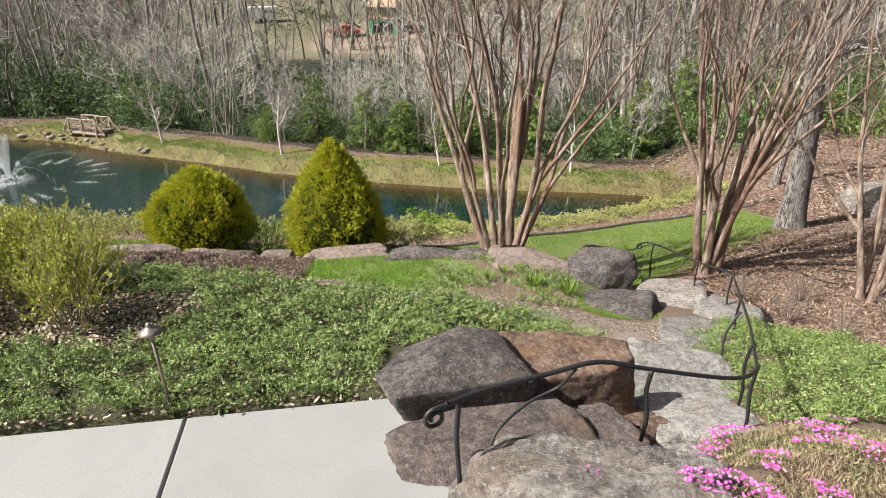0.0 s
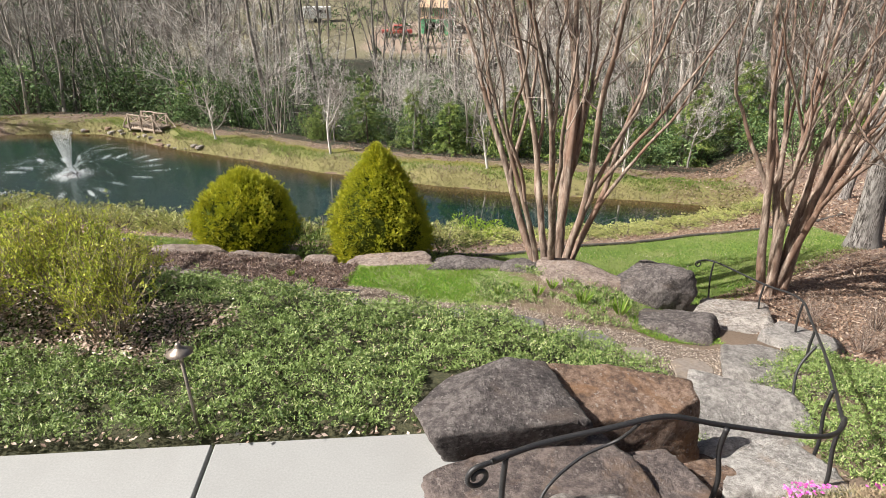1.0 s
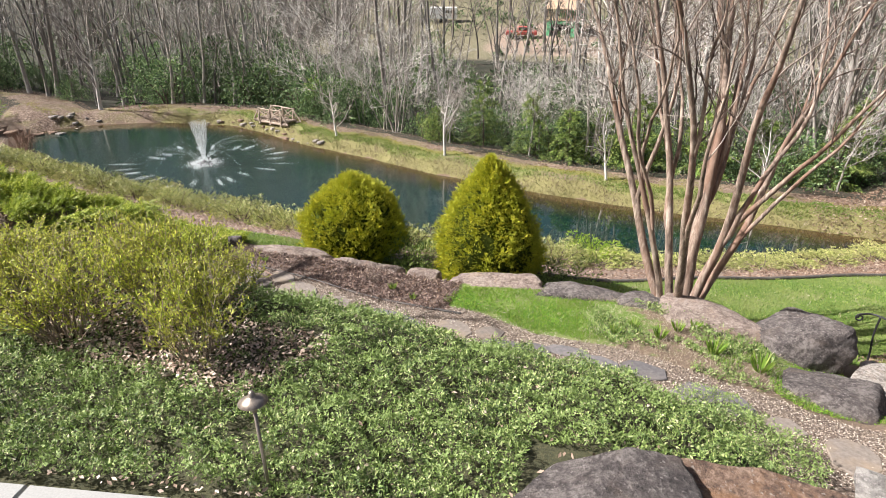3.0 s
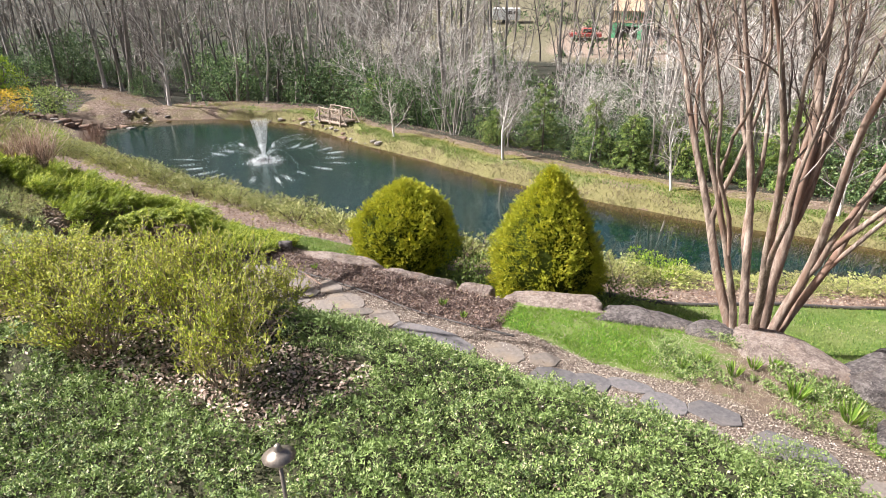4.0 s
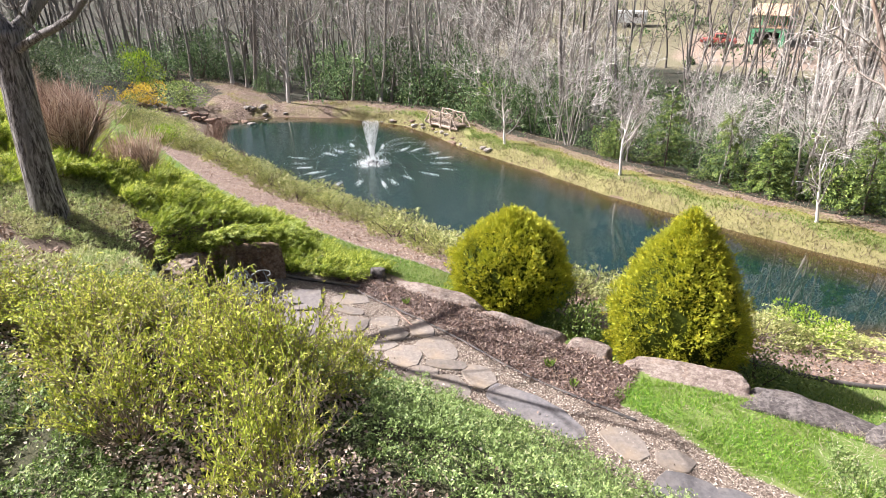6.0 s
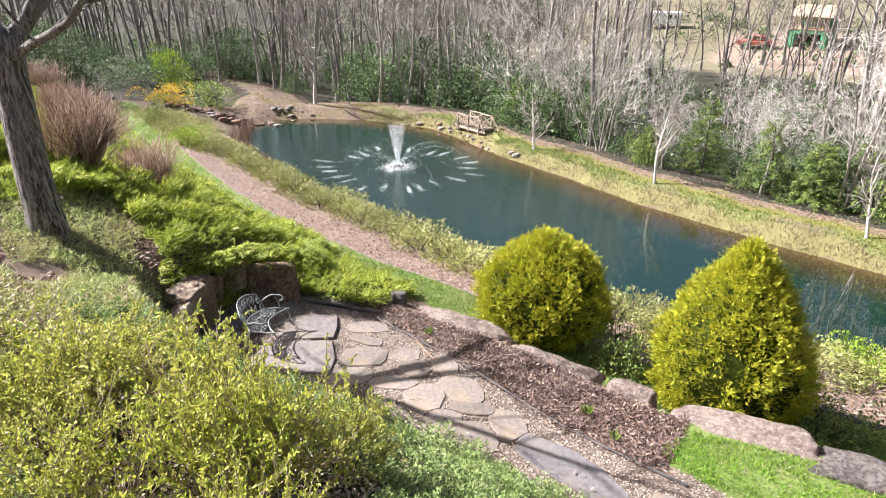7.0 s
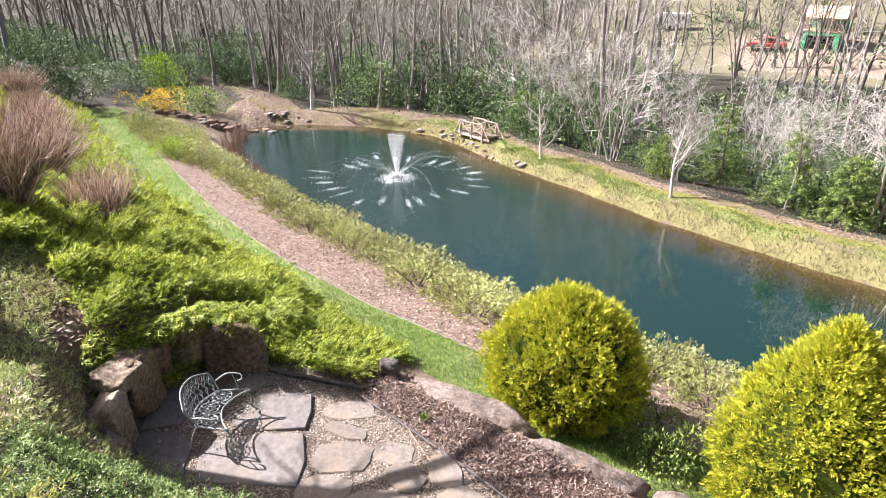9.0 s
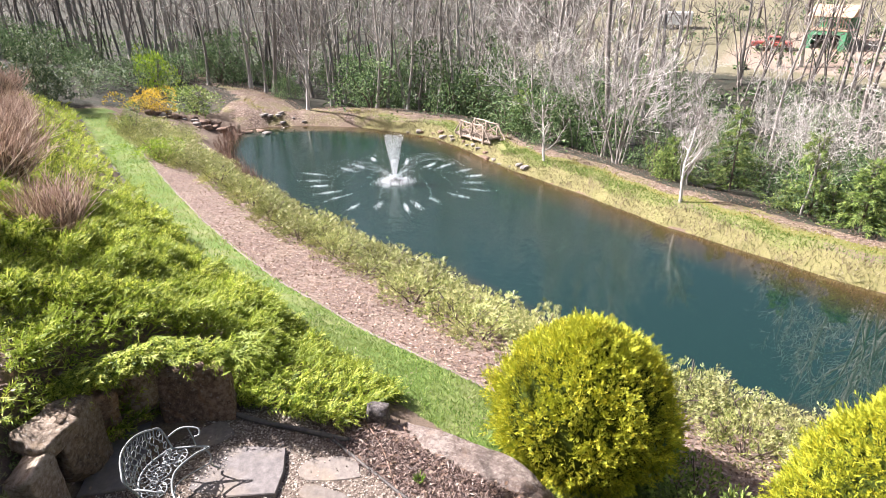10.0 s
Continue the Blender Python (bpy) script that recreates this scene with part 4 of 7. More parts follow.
boulder("step_rock", (2.2, 4.25, -0.85), (1.0, 0.6, 0.5), 12, 65, M_PALE, "low pale stone step in the cleft", 0.2, (0, 3), 0.06, 6, 22, "stone steps", detail=20)
boulder("step_rock", (1.75, 3.75, -0.8), (1.1, 0.5, 0.4), 4, 66, M_ROCK_DARK, "dark flat stone at the bottom of the cleft", 0.15, (0, 0), 0.05, 6, 22, "stone steps", detail=18)
boulder("low_rock", (1.2, 4.9, -0.62), (0.75, 0.3, 0.3), 10, 64, M_ROCK_GREY, "small splintered stone under the brown block", 0.05, detail=14)

# ---- ledge stones along the terrace ----
LEDGE = [(-6.75, 12.28, 1.95, 0.42, 2, M_LEDGE), (-4.85, 12.08, 1.25, 0.4, -4, M_LEDGE), (-3.62, 12.12, 0.75, 0.32, -8, M_LEDGE), (-2.1, 11.93, 1.7, 0.46, 4, M_LEDGE), (-0.35, 12.05, 1.65, 0.5, 2, M_ROCK_DARK), (0.65, 12.0, 0.8, 0.5, -8, M_ROCK_DARK), (1.75, 11.55, 1.7, 0.85, -28, M_LEDGE)]
for k, (x, y, lx, ly, turn, m) in enumerate(LEDGE):
    boulder("ledge_stone", (x, y, -2.1 if k < 6 else -1.98), (lx * 1.04, ly * 1.35, 0.6), turn, 70 + k, m, "long flat-topped ledge stone edging the terrace", 0.5, (2, 1), 0.07, 9, 16, "ledge stones along the terrace", detail=20)
boulder("corner_stone", (-8.0, 12.2, -1.97), (0.3, 0.24, 0.3), 20, 83, M_ROCK_DARK, "small upright dark stone at the corner of the terrace", 0.1, detail=12)

# ---- rock wall round the bench ----
M_WALL = rock("ochre_wall_stone", (0.1, 0.07, 0.05), (0.27, 0.19, 0.125), (0.44, 0.35, 0.26), (0.36, 0.21, 0.1), (0.48, 0.43, 0.37))
M_TAN = rock("tan_wall_stone", (0.16, 0.115, 0.08), (0.36, 0.275, 0.2), (0.55, 0.46, 0.37), (0.42, 0.28, 0.15), (0.56, 0.5, 0.44))
M_PATIO = surface("purple_grey_flagstone", [(0.3, (0.1, 0.088, 0.084)), (0.55, (0.18, 0.158, 0.15)), (0.8, (0.27, 0.245, 0.228))], 9, (0.23, 0.185, 0.135), 1.3, 0.7, 0.85, 0.5, 0.014, vary=0.12)
WALL = [
    ((-9.72, 9.0, -1.88), (0.5, 0.36, 0.82), 122, (0, -4), M_TAN),
    ((-10.06, 9.48, -1.88), (0.6, 0.4, 0.95), 118, (0, 3), M_WALL),
    ((-9.9, 9.22, -1.12), (0.5, 0.42, 0.28), 110, (4, 6), M_TAN),
    ((-9.45, 8.72, -1.88), (0.42, 0.36, 0.55), 125, (0, 0), M_ROCK_GREY),
    ((-10.52, 10.25, -1.85), (1.0, 0.3, 0.92), 44, (-9, 2), M_WALL),
    ((-9.8, 10.88, -1.88), (0.9, 0.3, 0.72), 38, (-12, -4), M_ROCK_BROWN),
    ((-10.42, 9.85, -1.88), (0.5, 0.4, 0.85), 85, (0, 5), M_ROCK_BROWN),
    ((-9.2, 8.55, -1.75), (0.4, 0.34, 0.4), 30, (0, 8), M_TAN),
]
for k, (at, size, turn, tilt, m) in enumerate(WALL):
    boulder("wall_stone", at, size, turn, 90 + k, m, "rough stone of the low wall behind the bench", 0.1, tilt, 0.05, 7, 26, "stones of the wall behind the bench", detail=18)


# ---- flagstones ----
def flag_corners(rng, lx, ly, turn):
    n = int(rng.integers(9, 13))
    a = np.sort(np.linspace(0, 2 * np.pi, n, endpoint=False) + rng.uniform(-0.22, 0.22, n))
    p = np.stack([np.cos(a), np.sin(a)], 1)
    p = p / (np.abs(p) ** 3).sum(1, keepdims=True) ** (1 / 3) * rng.uniform(0.87, 1.05, (n, 1))
    c, s = math.cos(radians(turn)), math.sin(radians(turn))
    return (p * (lx / 2, ly / 2)) @ np.array(((c, s), (-s, c)))


PATIO = [(-9.35, 10.72, 0.42, 0.33, 78), (-7.85, 11.18, 0.66, 0.36, 38), (-7.6, 10.83, 0.55, 0.22, 12), (-7.3, 10.43, 0.68, 0.5, 36), (-7.1, 9.9, 0.6, 0.42, 34), (-6.85, 10.85, 0.5, 0.35, 20), (-6.47, 10.6, 0.5, 0.38, 162), (-6.15, 10.95, 0.55, 0.36, 136), (-6.5, 10.12, 0.68, 0.3, 30)]
BROAD = [
    [(-9.3, 10.52), (-8.9, 10.83), (-8.47, 11.08), (-8.2, 10.8), (-8.03, 10.52), (-8.4, 10.22), (-8.84, 10.0), (-9.05, 10.25)],
    [(-8.86, 9.64), (-8.66, 9.35), (-8.42, 9.12), (-7.9, 9.45), (-7.38, 9.74), (-7.6, 10.1), (-7.98, 10.44), (-8.42, 10.15)],
    [(-9.7, 9.2), (-9.36, 9.56), (-8.96, 9.5), (-8.72, 9.22), (-8.5, 9.02), (-8.75, 8.88), (-9.25, 8.92)],
    [(-10.35, 10.05), (-10.2, 10.45), (-9.75, 10.12), (-9.4, 9.64), (-9.74, 9.28), (-10.05, 9.6)],
]
WAY = [(-5.9, 10.12, 0.6, 0.5, 140), (-5.6, 10.6, 0.74, 0.46, 154), (-5.22, 10.28, 0.62, 0.24, 26), (-5.4, 9.82, 0.52, 0.42, 80), (-4.88, 9.8, 0.66, 0.48, 144), (-4.68, 10.3, 0.58, 0.4, 152)]
DARK_WAY = [(-3.7, 10.0, 1.5, 0.5, 168), (-4.25, 9.5, 0.85, 0.32, 164), (-1.5, 9.42, 0.8, 0.66, 10), (-1.02, 9.62, 0.5, 0.36, 170), (-0.5, 9.72, 0.62, 0.26, 170), (-0.02, 9.42, 0.58, 0.44, 160), (0.62, 9.42, 0.62, 0.36, 160), (1.5, 8.95, 1.0, 0.5, 162), (-2.4, 9.3, 0.55, 0.3, 160)]
LIGHT_WAY = [(-2.4, 9.95, 0.62, 0.42, 150), (-1.8, 9.95, 0.45, 0.34, 10), (-0.6, 9.28, 0.3, 0.2, 18), (0.1, 8.95, 0.42, 0.22, 160), (0.5, 8.9, 0.5, 0.36, 60), (0.85, 8.6, 0.55, 0.28, 160), (3.0, 8.2, 0.72, 0.5, 80), (2.3, 8.55, 0.5, 0.4, 20)]
way = thing("stone_path", (0, 0, 0), "winding path of irregular flagstones set in pale gravel", "path", kind="structure")
rng = np.random.default_rng(5)
for corners in BROAD:
    mid = np.mean(corners, 0)
    s = poly_slab("flagstone", np.array(corners)[::-1] - mid, 0.0, 0.08, M_PATIO, way)
    s.matrix_basis = pose(mid[0], mid[1], float(ground_z(*mid)) + 0.02)
for batch, m in ((PATIO, M_FLAG), (WAY, M_FLAG), (DARK_WAY, M_FLAG_DARK), (LIGHT_WAY, M_FLAG)):
    for x, y, lx, ly, turn in batch:
        if x > -4.5 and y < line_at(COVER_EDGE, x)[0] - 0.05:
            continue
        c = flag_corners(rng, lx * 1.14, ly * 1.2, turn)
        z = float(ground_z(x, y)) + 0.012 + rng.uniform(0, 0.014)
        s = poly_slab("flagstone", c, 0.0, 0.08, m, way)
        gx_, gy_ = [math.degrees(math.atan(float(ground_z(x + a, y + b) - ground_z(x - a, y - b)) / 0.4)) for a, b in ((0.2, 0), (0, 0.2))]
        s.matrix_basis = pose(x, y, z, gy_ + rng.uniform(-0.4, 0.4), -gx_ + rng.uniform(-0.4, 0.4), 0)


# ---- wrought-iron handrail ----
def smooth_line(points, n=6):
    """A rounded line through points."""
    p = np.array(points, float)
    q = np.concatenate([p[:1], p, p[-1:]])
    out = []
    for i in range(1, len(q) - 2):
        for t in np.linspace(0, 1, n, endpoint=False):
            a, b, c, d = q[i - 1], q[i], q[i + 1], q[i + 2]
            out.append(0.5 * (2 * b + (c - a) * t + (2 * a - 5 * b + 4 * c - d) * t ** 2 + (3 * b - a - 3 * c + d) * t ** 3))
    return np.array(out + [p[-1]])


def rod(name, points, r, parent, sides=8, label="", n=6):
    P = smooth_line(points, n)
    return part(name, tube(P, np.full(len(P), r), sides), M_IRON, parent, label, smooth=True)


def spiral(at, across, r, turns=1.3, n=22):
    """A scroll in the upright plane that holds the direction across."""
    a = np.linspace(0, 2 * np.pi * turns, n)
    k = r * (1 - 0.62 * a / a[-1])
    u = np.array((across[0], across[1], 0)) / math.hypot(*across[:2])
    return [tuple(np.array(at) + u * (-math.sin(q) * kk) + np.array((0, 0, 1)) * (math.cos(q) * kk - r)) for q, kk in zip(a, k)]


def build_rail():
    rail = thing("iron_handrail", (1.5, 3.7, 0), "black wrought-iron handrail with scrolled ends beside the stone steps", "handrail")
    rail.matrix_basis = Matrix.Identity(4)
    top = [(0.02, 3.1, 1.03), (0.3, 3.3, 1.0), (0.75, 3.48, 1.0), (1.1, 3.62, 0.99), (1.5, 3.75, 0.84), (2.2, 4.0, 0.58), (2.55, 4.25, 0.42), (2.82, 4.6, 0.27), (3.05, 5.0, 0.02), (3.75, 6.5, -0.42), (4.5, 8.3, -0.92), (4.95, 9.4, -1.22), (5.03, 10.0, -1.38), (4.95, 10.75, -1.6), (4.55, 12.1, -1.8), (4.25, 12.15, -1.81)]
    rod("top_rail", top, 0.018, rail, 8)
    rod("scroll", [(0.02, 3.1, 1.03)] + spiral((-0.05, 3.06, 1.03), (1, 0.5), 0.075), 0.015, rail)
    rod("scroll", spiral((4.25, 12.15, -1.81), (1, 0.1), 0.07), 0.014, rail)
    for x, y, z0, z1 in ((0.1, 3.16, -0.05, 1.01), (1.52, 3.72, 0.2, 0.84), (2.9, 4.72, -0.8, 0.2), (3.25, 5.5, -1.0, -0.1), (4.3, 7.8, -1.9, -0.78), (4.95, 9.4, -2.4, -1.22), (4.95, 10.75, -2.75, -1.6), (4.53, 12.1, -3.0, -1.8)):
        w = 0.012
        rod("post", [(x, y, z0), (x + w, y - w, z0 + (z1 - z0) * 0.35), (x - w, y + w, z0 + (z1 - z0) * 0.7), (x, y, z1)], 0.018, rail)
    rod("brace", [(0.12, 3.17, 0.12), (0.3, 3.3, 0.22), (0.36, 3.42, 0.5), (0.6, 3.62, 0.62), (0.85, 3.7, 0.72), (0.92, 3.55, 0.98)], 0.011, rail)
    rod("brace", [(3.55, 6.55, -1.15), (3.75, 7.0, -0.9), (3.95, 7.1, -0.6)], 0.017, rail)


build_rail()


# ---- path lamp ----
def lathe(profile, sides=20):
    a = np.linspace(0, 2 * np.pi, sides, endpoint=False)
    V = np.array([[(r * math.cos(q), r * math.sin(q), z) for q in a] for r, z in profile]).reshape(-1, 3)
    i, j = np.meshgrid(np.arange(len(profile) - 1), np.arange(sides), indexing="ij")
    k = (j + 1) % sides
    return V, np.stack([i * sides + j, i * sides + k, (i + 1) * sides + k, (i + 1) * sides + j], -1).reshape(-1, 4)


M_BRONZE = surface("weathered_bronze", [(0.3, (0.2, 0.17, 0.14)), (0.7, (0.34, 0.3, 0.26))], 30, (0.14, 0.1, 0.07), 6, 0.4, 0.45, 0.1, 0.002, metal=0.7)


def path_lamp(x, y, turn):
    lamp = thing("path_lamp", (x, y, 0.0), "weathered bronze path lamp with a conical hat in the groundcover", "lamp", turn=turn)
    lamp.rotation_euler.x, lamp.rotation_euler.y = radians(-2), radians(-3.5)
    part("pole", lathe([(0.001, -0.2), (0.014, -0.2), (0.014, 0.76), (0.001, 0.76)], 12), M_BRONZE, lamp, smooth=True)
    part("hat", lathe([(0.001, 0.745), (0.03, 0.745), (0.104, 0.748), (0.106, 0.754), (0.06, 0.782), (0.032, 0.796), (0.026, 0.803), (0.024, 0.826), (0.012, 0.84), (0.001, 0.842)], 24), M_BRONZE, lamp, smooth=False)
    part("socket", lathe([(0.001, 0.67), (0.02, 0.67), (0.02, 0.746), (0.001, 0.746)], 12), M_BRONZE, lamp, smooth=True)


path_lamp(-2.4, 4.38, 0)


# ---- cast-iron bench ----
M_BENCH = surface("grey_painted_cast_iron", [(0.3, (0.2, 0.22, 0.22)), (0.7, (0.36, 0.38, 0.375))], 50, (0.16, 0.15, 0.14), 9, 0.5, 0.45, 0.25, 0.003, metal=0.2)


def ring(r, n=14, rx=1.0):
    return [(r * rx * math.cos(a), r * math.sin(a)) for a in np.linspace(0, 2 * np.pi, n + 1)]


def build_bench(at, turn):
    """A curved two-seat garden bench in pierced cast iron; it faces its own -y."""
    bench = thing("garden_bench", at, "grey cast-iron bench with openwork flower scrolls on the stone patio", "bench", turn=turn)
    bench.scale = (0.8, 0.8, 0.82)

    def bar(name, pts, r, sides=6, n=5, parent=bench):
        P = smooth_line(pts, n)
        return part(name, tube(P, np.full(len(P), r), sides), M_BENCH, parent, smooth=True)

    def arc(f, depth):
        """Place on the bowed seat: f along -1 to 1, depth 0 (back) to 1 (front)."""
        x = f * (0.5 - 0.06 * (1 - depth))
        return x, -0.42 * depth + 0.2 * (1 - f * f) * 1.0 - (0.05 * abs(f) if depth > 0.5 else 0)

    seat_edge = [arc(f, 1) for f in np.linspace(-1, 1, 9)] + [arc(f, 0) for f in np.linspace(1, -1, 9)]
    seat = bar("seat", [(x, y, 0.42) for x, y in seat_edge + seat_edge[:1]], 0.014)
    for f0 in (-0.66, 0, 0.66):
        cx, cy = arc(f0, 0.5)
        for r in (0.15, 0.085, 0.035):
            bar("seat_ring", [(cx + x, cy + y, 0.42) for x, y in ring(r)], 0.0075, 5, 2, seat)
        for q in np.linspace(0, 2 * np.pi, 10, endpoint=False):
            c, s = math.cos(q), math.sin(q)
            bar("petal", [(cx + 0.035 * c, cy + 0.035 * s, 0.42), (cx + 0.1 * c - 0.03 * s, cy + 0.1 * s + 0.03 * c, 0.422), (cx + 0.17 * c, cy + 0.17 * s, 0.42)], 0.0065, 4, 3, seat)
    for f0 in (-0.33, 0.33):
        for dp in (0.15, 0.5, 0.85):
            cx, cy = arc(f0, dp)
            bar("seat_ring", [(cx + x, cy + y, 0.42) for x, y in ring(0.05)], 0.007, 5, 2, seat)

    def back(f, h):
        x, y = arc(f, 0)
        return x * (1 + 0.1 * h), y + 0.14 * h, 0.42 + 0.42 * h * (1 - 0.35 * abs(f) ** 3)

    frame_pts = [back(-1, 0)] + [back(f, 1) for f in np.linspace(-1, 1, 11)] + [back(1, 0)]
    rest = bar("backrest", frame_pts, 0.014)
    for f0 in np.linspace(-0.85, 0.85, 9):
        bar("back_stem", [back(f0, 0), back(f0 + 0.06, 0.35), back(f0 - 0.07, 0.68), back(f0, 1)], 0.008, 5, 4, rest)
        for h in (0.28, 0.6, 0.82):
            c = np.array(back(f0 + 0.05, h))
            bar("back_scroll", [tuple(c + np.array((x, 0.03 * y, y))) for x, y in ring(0.042 if h != 0.6 else 0.055, 9)], 0.0065, 4, 2, rest)
    for s in (-1, 1):
        bar("armrest", [back(s, 0.55), (s * 0.56, -0.1, 0.67), (s * 0.58, -0.32, 0.66), (s * 0.53, -0.36, 0.6), (s * 0.5, -0.3, 0.58)], 0.013)
        bar("arm_support", [(s * 0.56, -0.2, 0.665), (s * 0.53, -0.26, 0.54), (s * 0.5, -0.3, 0.43)], 0.01)
        bar("leg", [(s * 0.47, -0.42, 0.42), (s * 0.47, -0.5, 0.28), (s * 0.5, -0.46, 0.12), (s * 0.54, -0.56, 0.0)], 0.014)
        bar("leg", [(s * 0.42, 0.02, 0.42), (s * 0.42, 0.12, 0.22), (s * 0.46, 0.18, 0.0)], 0.014)
    bar("stretcher", [(-0.47, -0.46, 0.16), (0, -0.2, 0.2), (0.47, -0.46, 0.16)], 0.009)


build_bench((-8.95, 9.8, float(ground_z(-8.95, 9.8)) + 0.03), 122)


# ---- edging strips and cable on the ground ----
M_EDGE = surface("black_plastic_edging", [(0.3, (0.03, 0.028, 0.026)), (0.7, (0.09, 0.08, 0.075))], 30, (0.2, 0.17, 0.14), 3, 0.5, 0.7, 0.2, 0.004)
M_TIMBER = surface("grey_weathered_edging", [(0.3, (0.13, 0.1, 0.085)), (0.7, (0.27, 0.23, 0.2))], 20, (0.14, 0.1, 0.07), 2, 0.7, 0.9, 0.4, 0.006)


def ground_strip(name, xy, r, lift, material, label, category="edging", flat=1.0):
    P = smooth_line([(x, y, 0) for x, y in xy], 10)
    P[:, 2] = ground_z(P[:, 0], P[:, 1]) + lift
    V, F = tube(P, np.full(len(P), r), 6)
    ob = part(name, (V, F), material, smooth=False)
    return tagged(ob, label, category)


ground_strip("lawn_edging", [(x, float(line_at(LAWN_FOOT, x)[0])) for x in (-2, 0, 2, 4, 6, 8, 10, 12)], 0.055, 0.02, M_EDGE, "black edging strip between lawn and planted bank")
ground_strip("lawn_edging", [(x, float(line_at(LAWN_FOOT, x)[0])) for x in (-44, -38, -32, -26, -20, -15, -11, -8, -6)], 0.03, 0.0, M_TIMBER, "weathered edging strip along the grass path")
ground_strip("lawn_edging", [(x, float(line_at(LAWN_TOP, x)[0])) for x in (-44, -40, -35, -30, -25, -20, -17)], 0.05, 0.01, M_EDGE, "dark edging strip above the grass path")
ground_strip("path_edging", [(x, float(line_at(PATH_FAR, x)[0]) + 0.02) for x in (-8.4, -7.4, -6.4, -5.4, -4.4, -3.4, -2.4)], 0.022, 0.012, M_EDGE, "dark flexible edging strip beside the flagstone path")
ground_strip("patio_edging", [(-9.7, 11.05), (-9.1, 11.2), (-8.5, 11.45), (-8.0, 11.65)], 0.035, 0.03, M_EDGE, "stack of dark edging boards round the patio gravel")
ground_strip("garden_hose", [(-8.1, 12.05), (-7.6, 11.8), (-7.0, 11.35), (-6.3, 10.95)], 0.009, 0.02, M_TWIG_BROWN, "thin brown cable lying over the mulch", "cable")


# ---- trees in the garden ----
def gz(x, y):
    return float(ground_z(x, y))


def myrtle(x, y, seed, height, stems, radius, splay, label):
    tree_thing("multi_stem_tree", (x, y, gz(x, y)), myrtle_arrays(seed, height, stems, radius, splay), M_BARK_MYRTLE, M_TWIG_MYRTLE, label, "multi-stemmed trees")


myrtle(1.35, 12.45, 22, 7.6, 8, 0.12, 0.4, "bare vase-shaped tree of many smooth tan stems behind the ledge")
myrtle(6.1, 12.75, 35, 7.4, 8, 0.115, 0.15, "bare tree of many peeling reddish-tan stems by the lower steps")
myrtle(8.2, 10.5, 27, 6.0, 4, 0.1, 0.3, "bare tree of three smooth pale tan stems in the mulch")


def old_tree(x, y, seed, height, r, lean, label, limbs=11, first=0.3):
    rng = np.random.default_rng(seed)
    P, R = limb(rng, (0, 0, -0.3), (lean[0], lean[1], 1), height, r, r * 0.3, 16, 0.03, 0.02)
    R[0] *= 1.5
    R[1] *= 1.12
    wood, fine = [tube(P, R, 16)], []
    for k in range(limbs):
        f = first + (0.97 - first) * (k + rng.uniform(0, 1)) / limbs
        p, d = along(P, f)
        L = height * 0.45 * rng.uniform(0.7, 1.1) * (1.25 - f)
        P2, R2 = limb(rng, p, side_dir(rng, d, 0.75, 0.25), L, r * 0.42 * (1.2 - f), 0.012, 8, 0.16, 0.05)
        wood.append(tube(P2, R2, 8))
        for m in range(9):
            p3, d3 = along(P2, rng.uniform(0.25, 0.98))
            P3, R3 = limb(rng, p3, side_dir(rng, d3, 0.55, 0.15), L * rng.uniform(0.25, 0.5), 0.022, 0.006, 4, 0.22, 0.03)
            fine.append(tube(P3, R3, 4))
            for _ in range(5):
                p4, d4 = along(P3, rng.uniform(0.2, 0.98))
                P4, R4 = limb(rng, p4, side_dir(rng, d4, 0.55, 0.1), L * rng.uniform(0.1, 0.25), 0.009, 0.004, 3, 0.2, 0.0)
                fine.append(tube(P4, R4, 3))
    return tree_thing("old_tree", (x, y, gz(x, y)), (joined(wood), joined(fine)), M_BARK_GREY, M_TWIG_PALE, label, "old grey-barked trees")


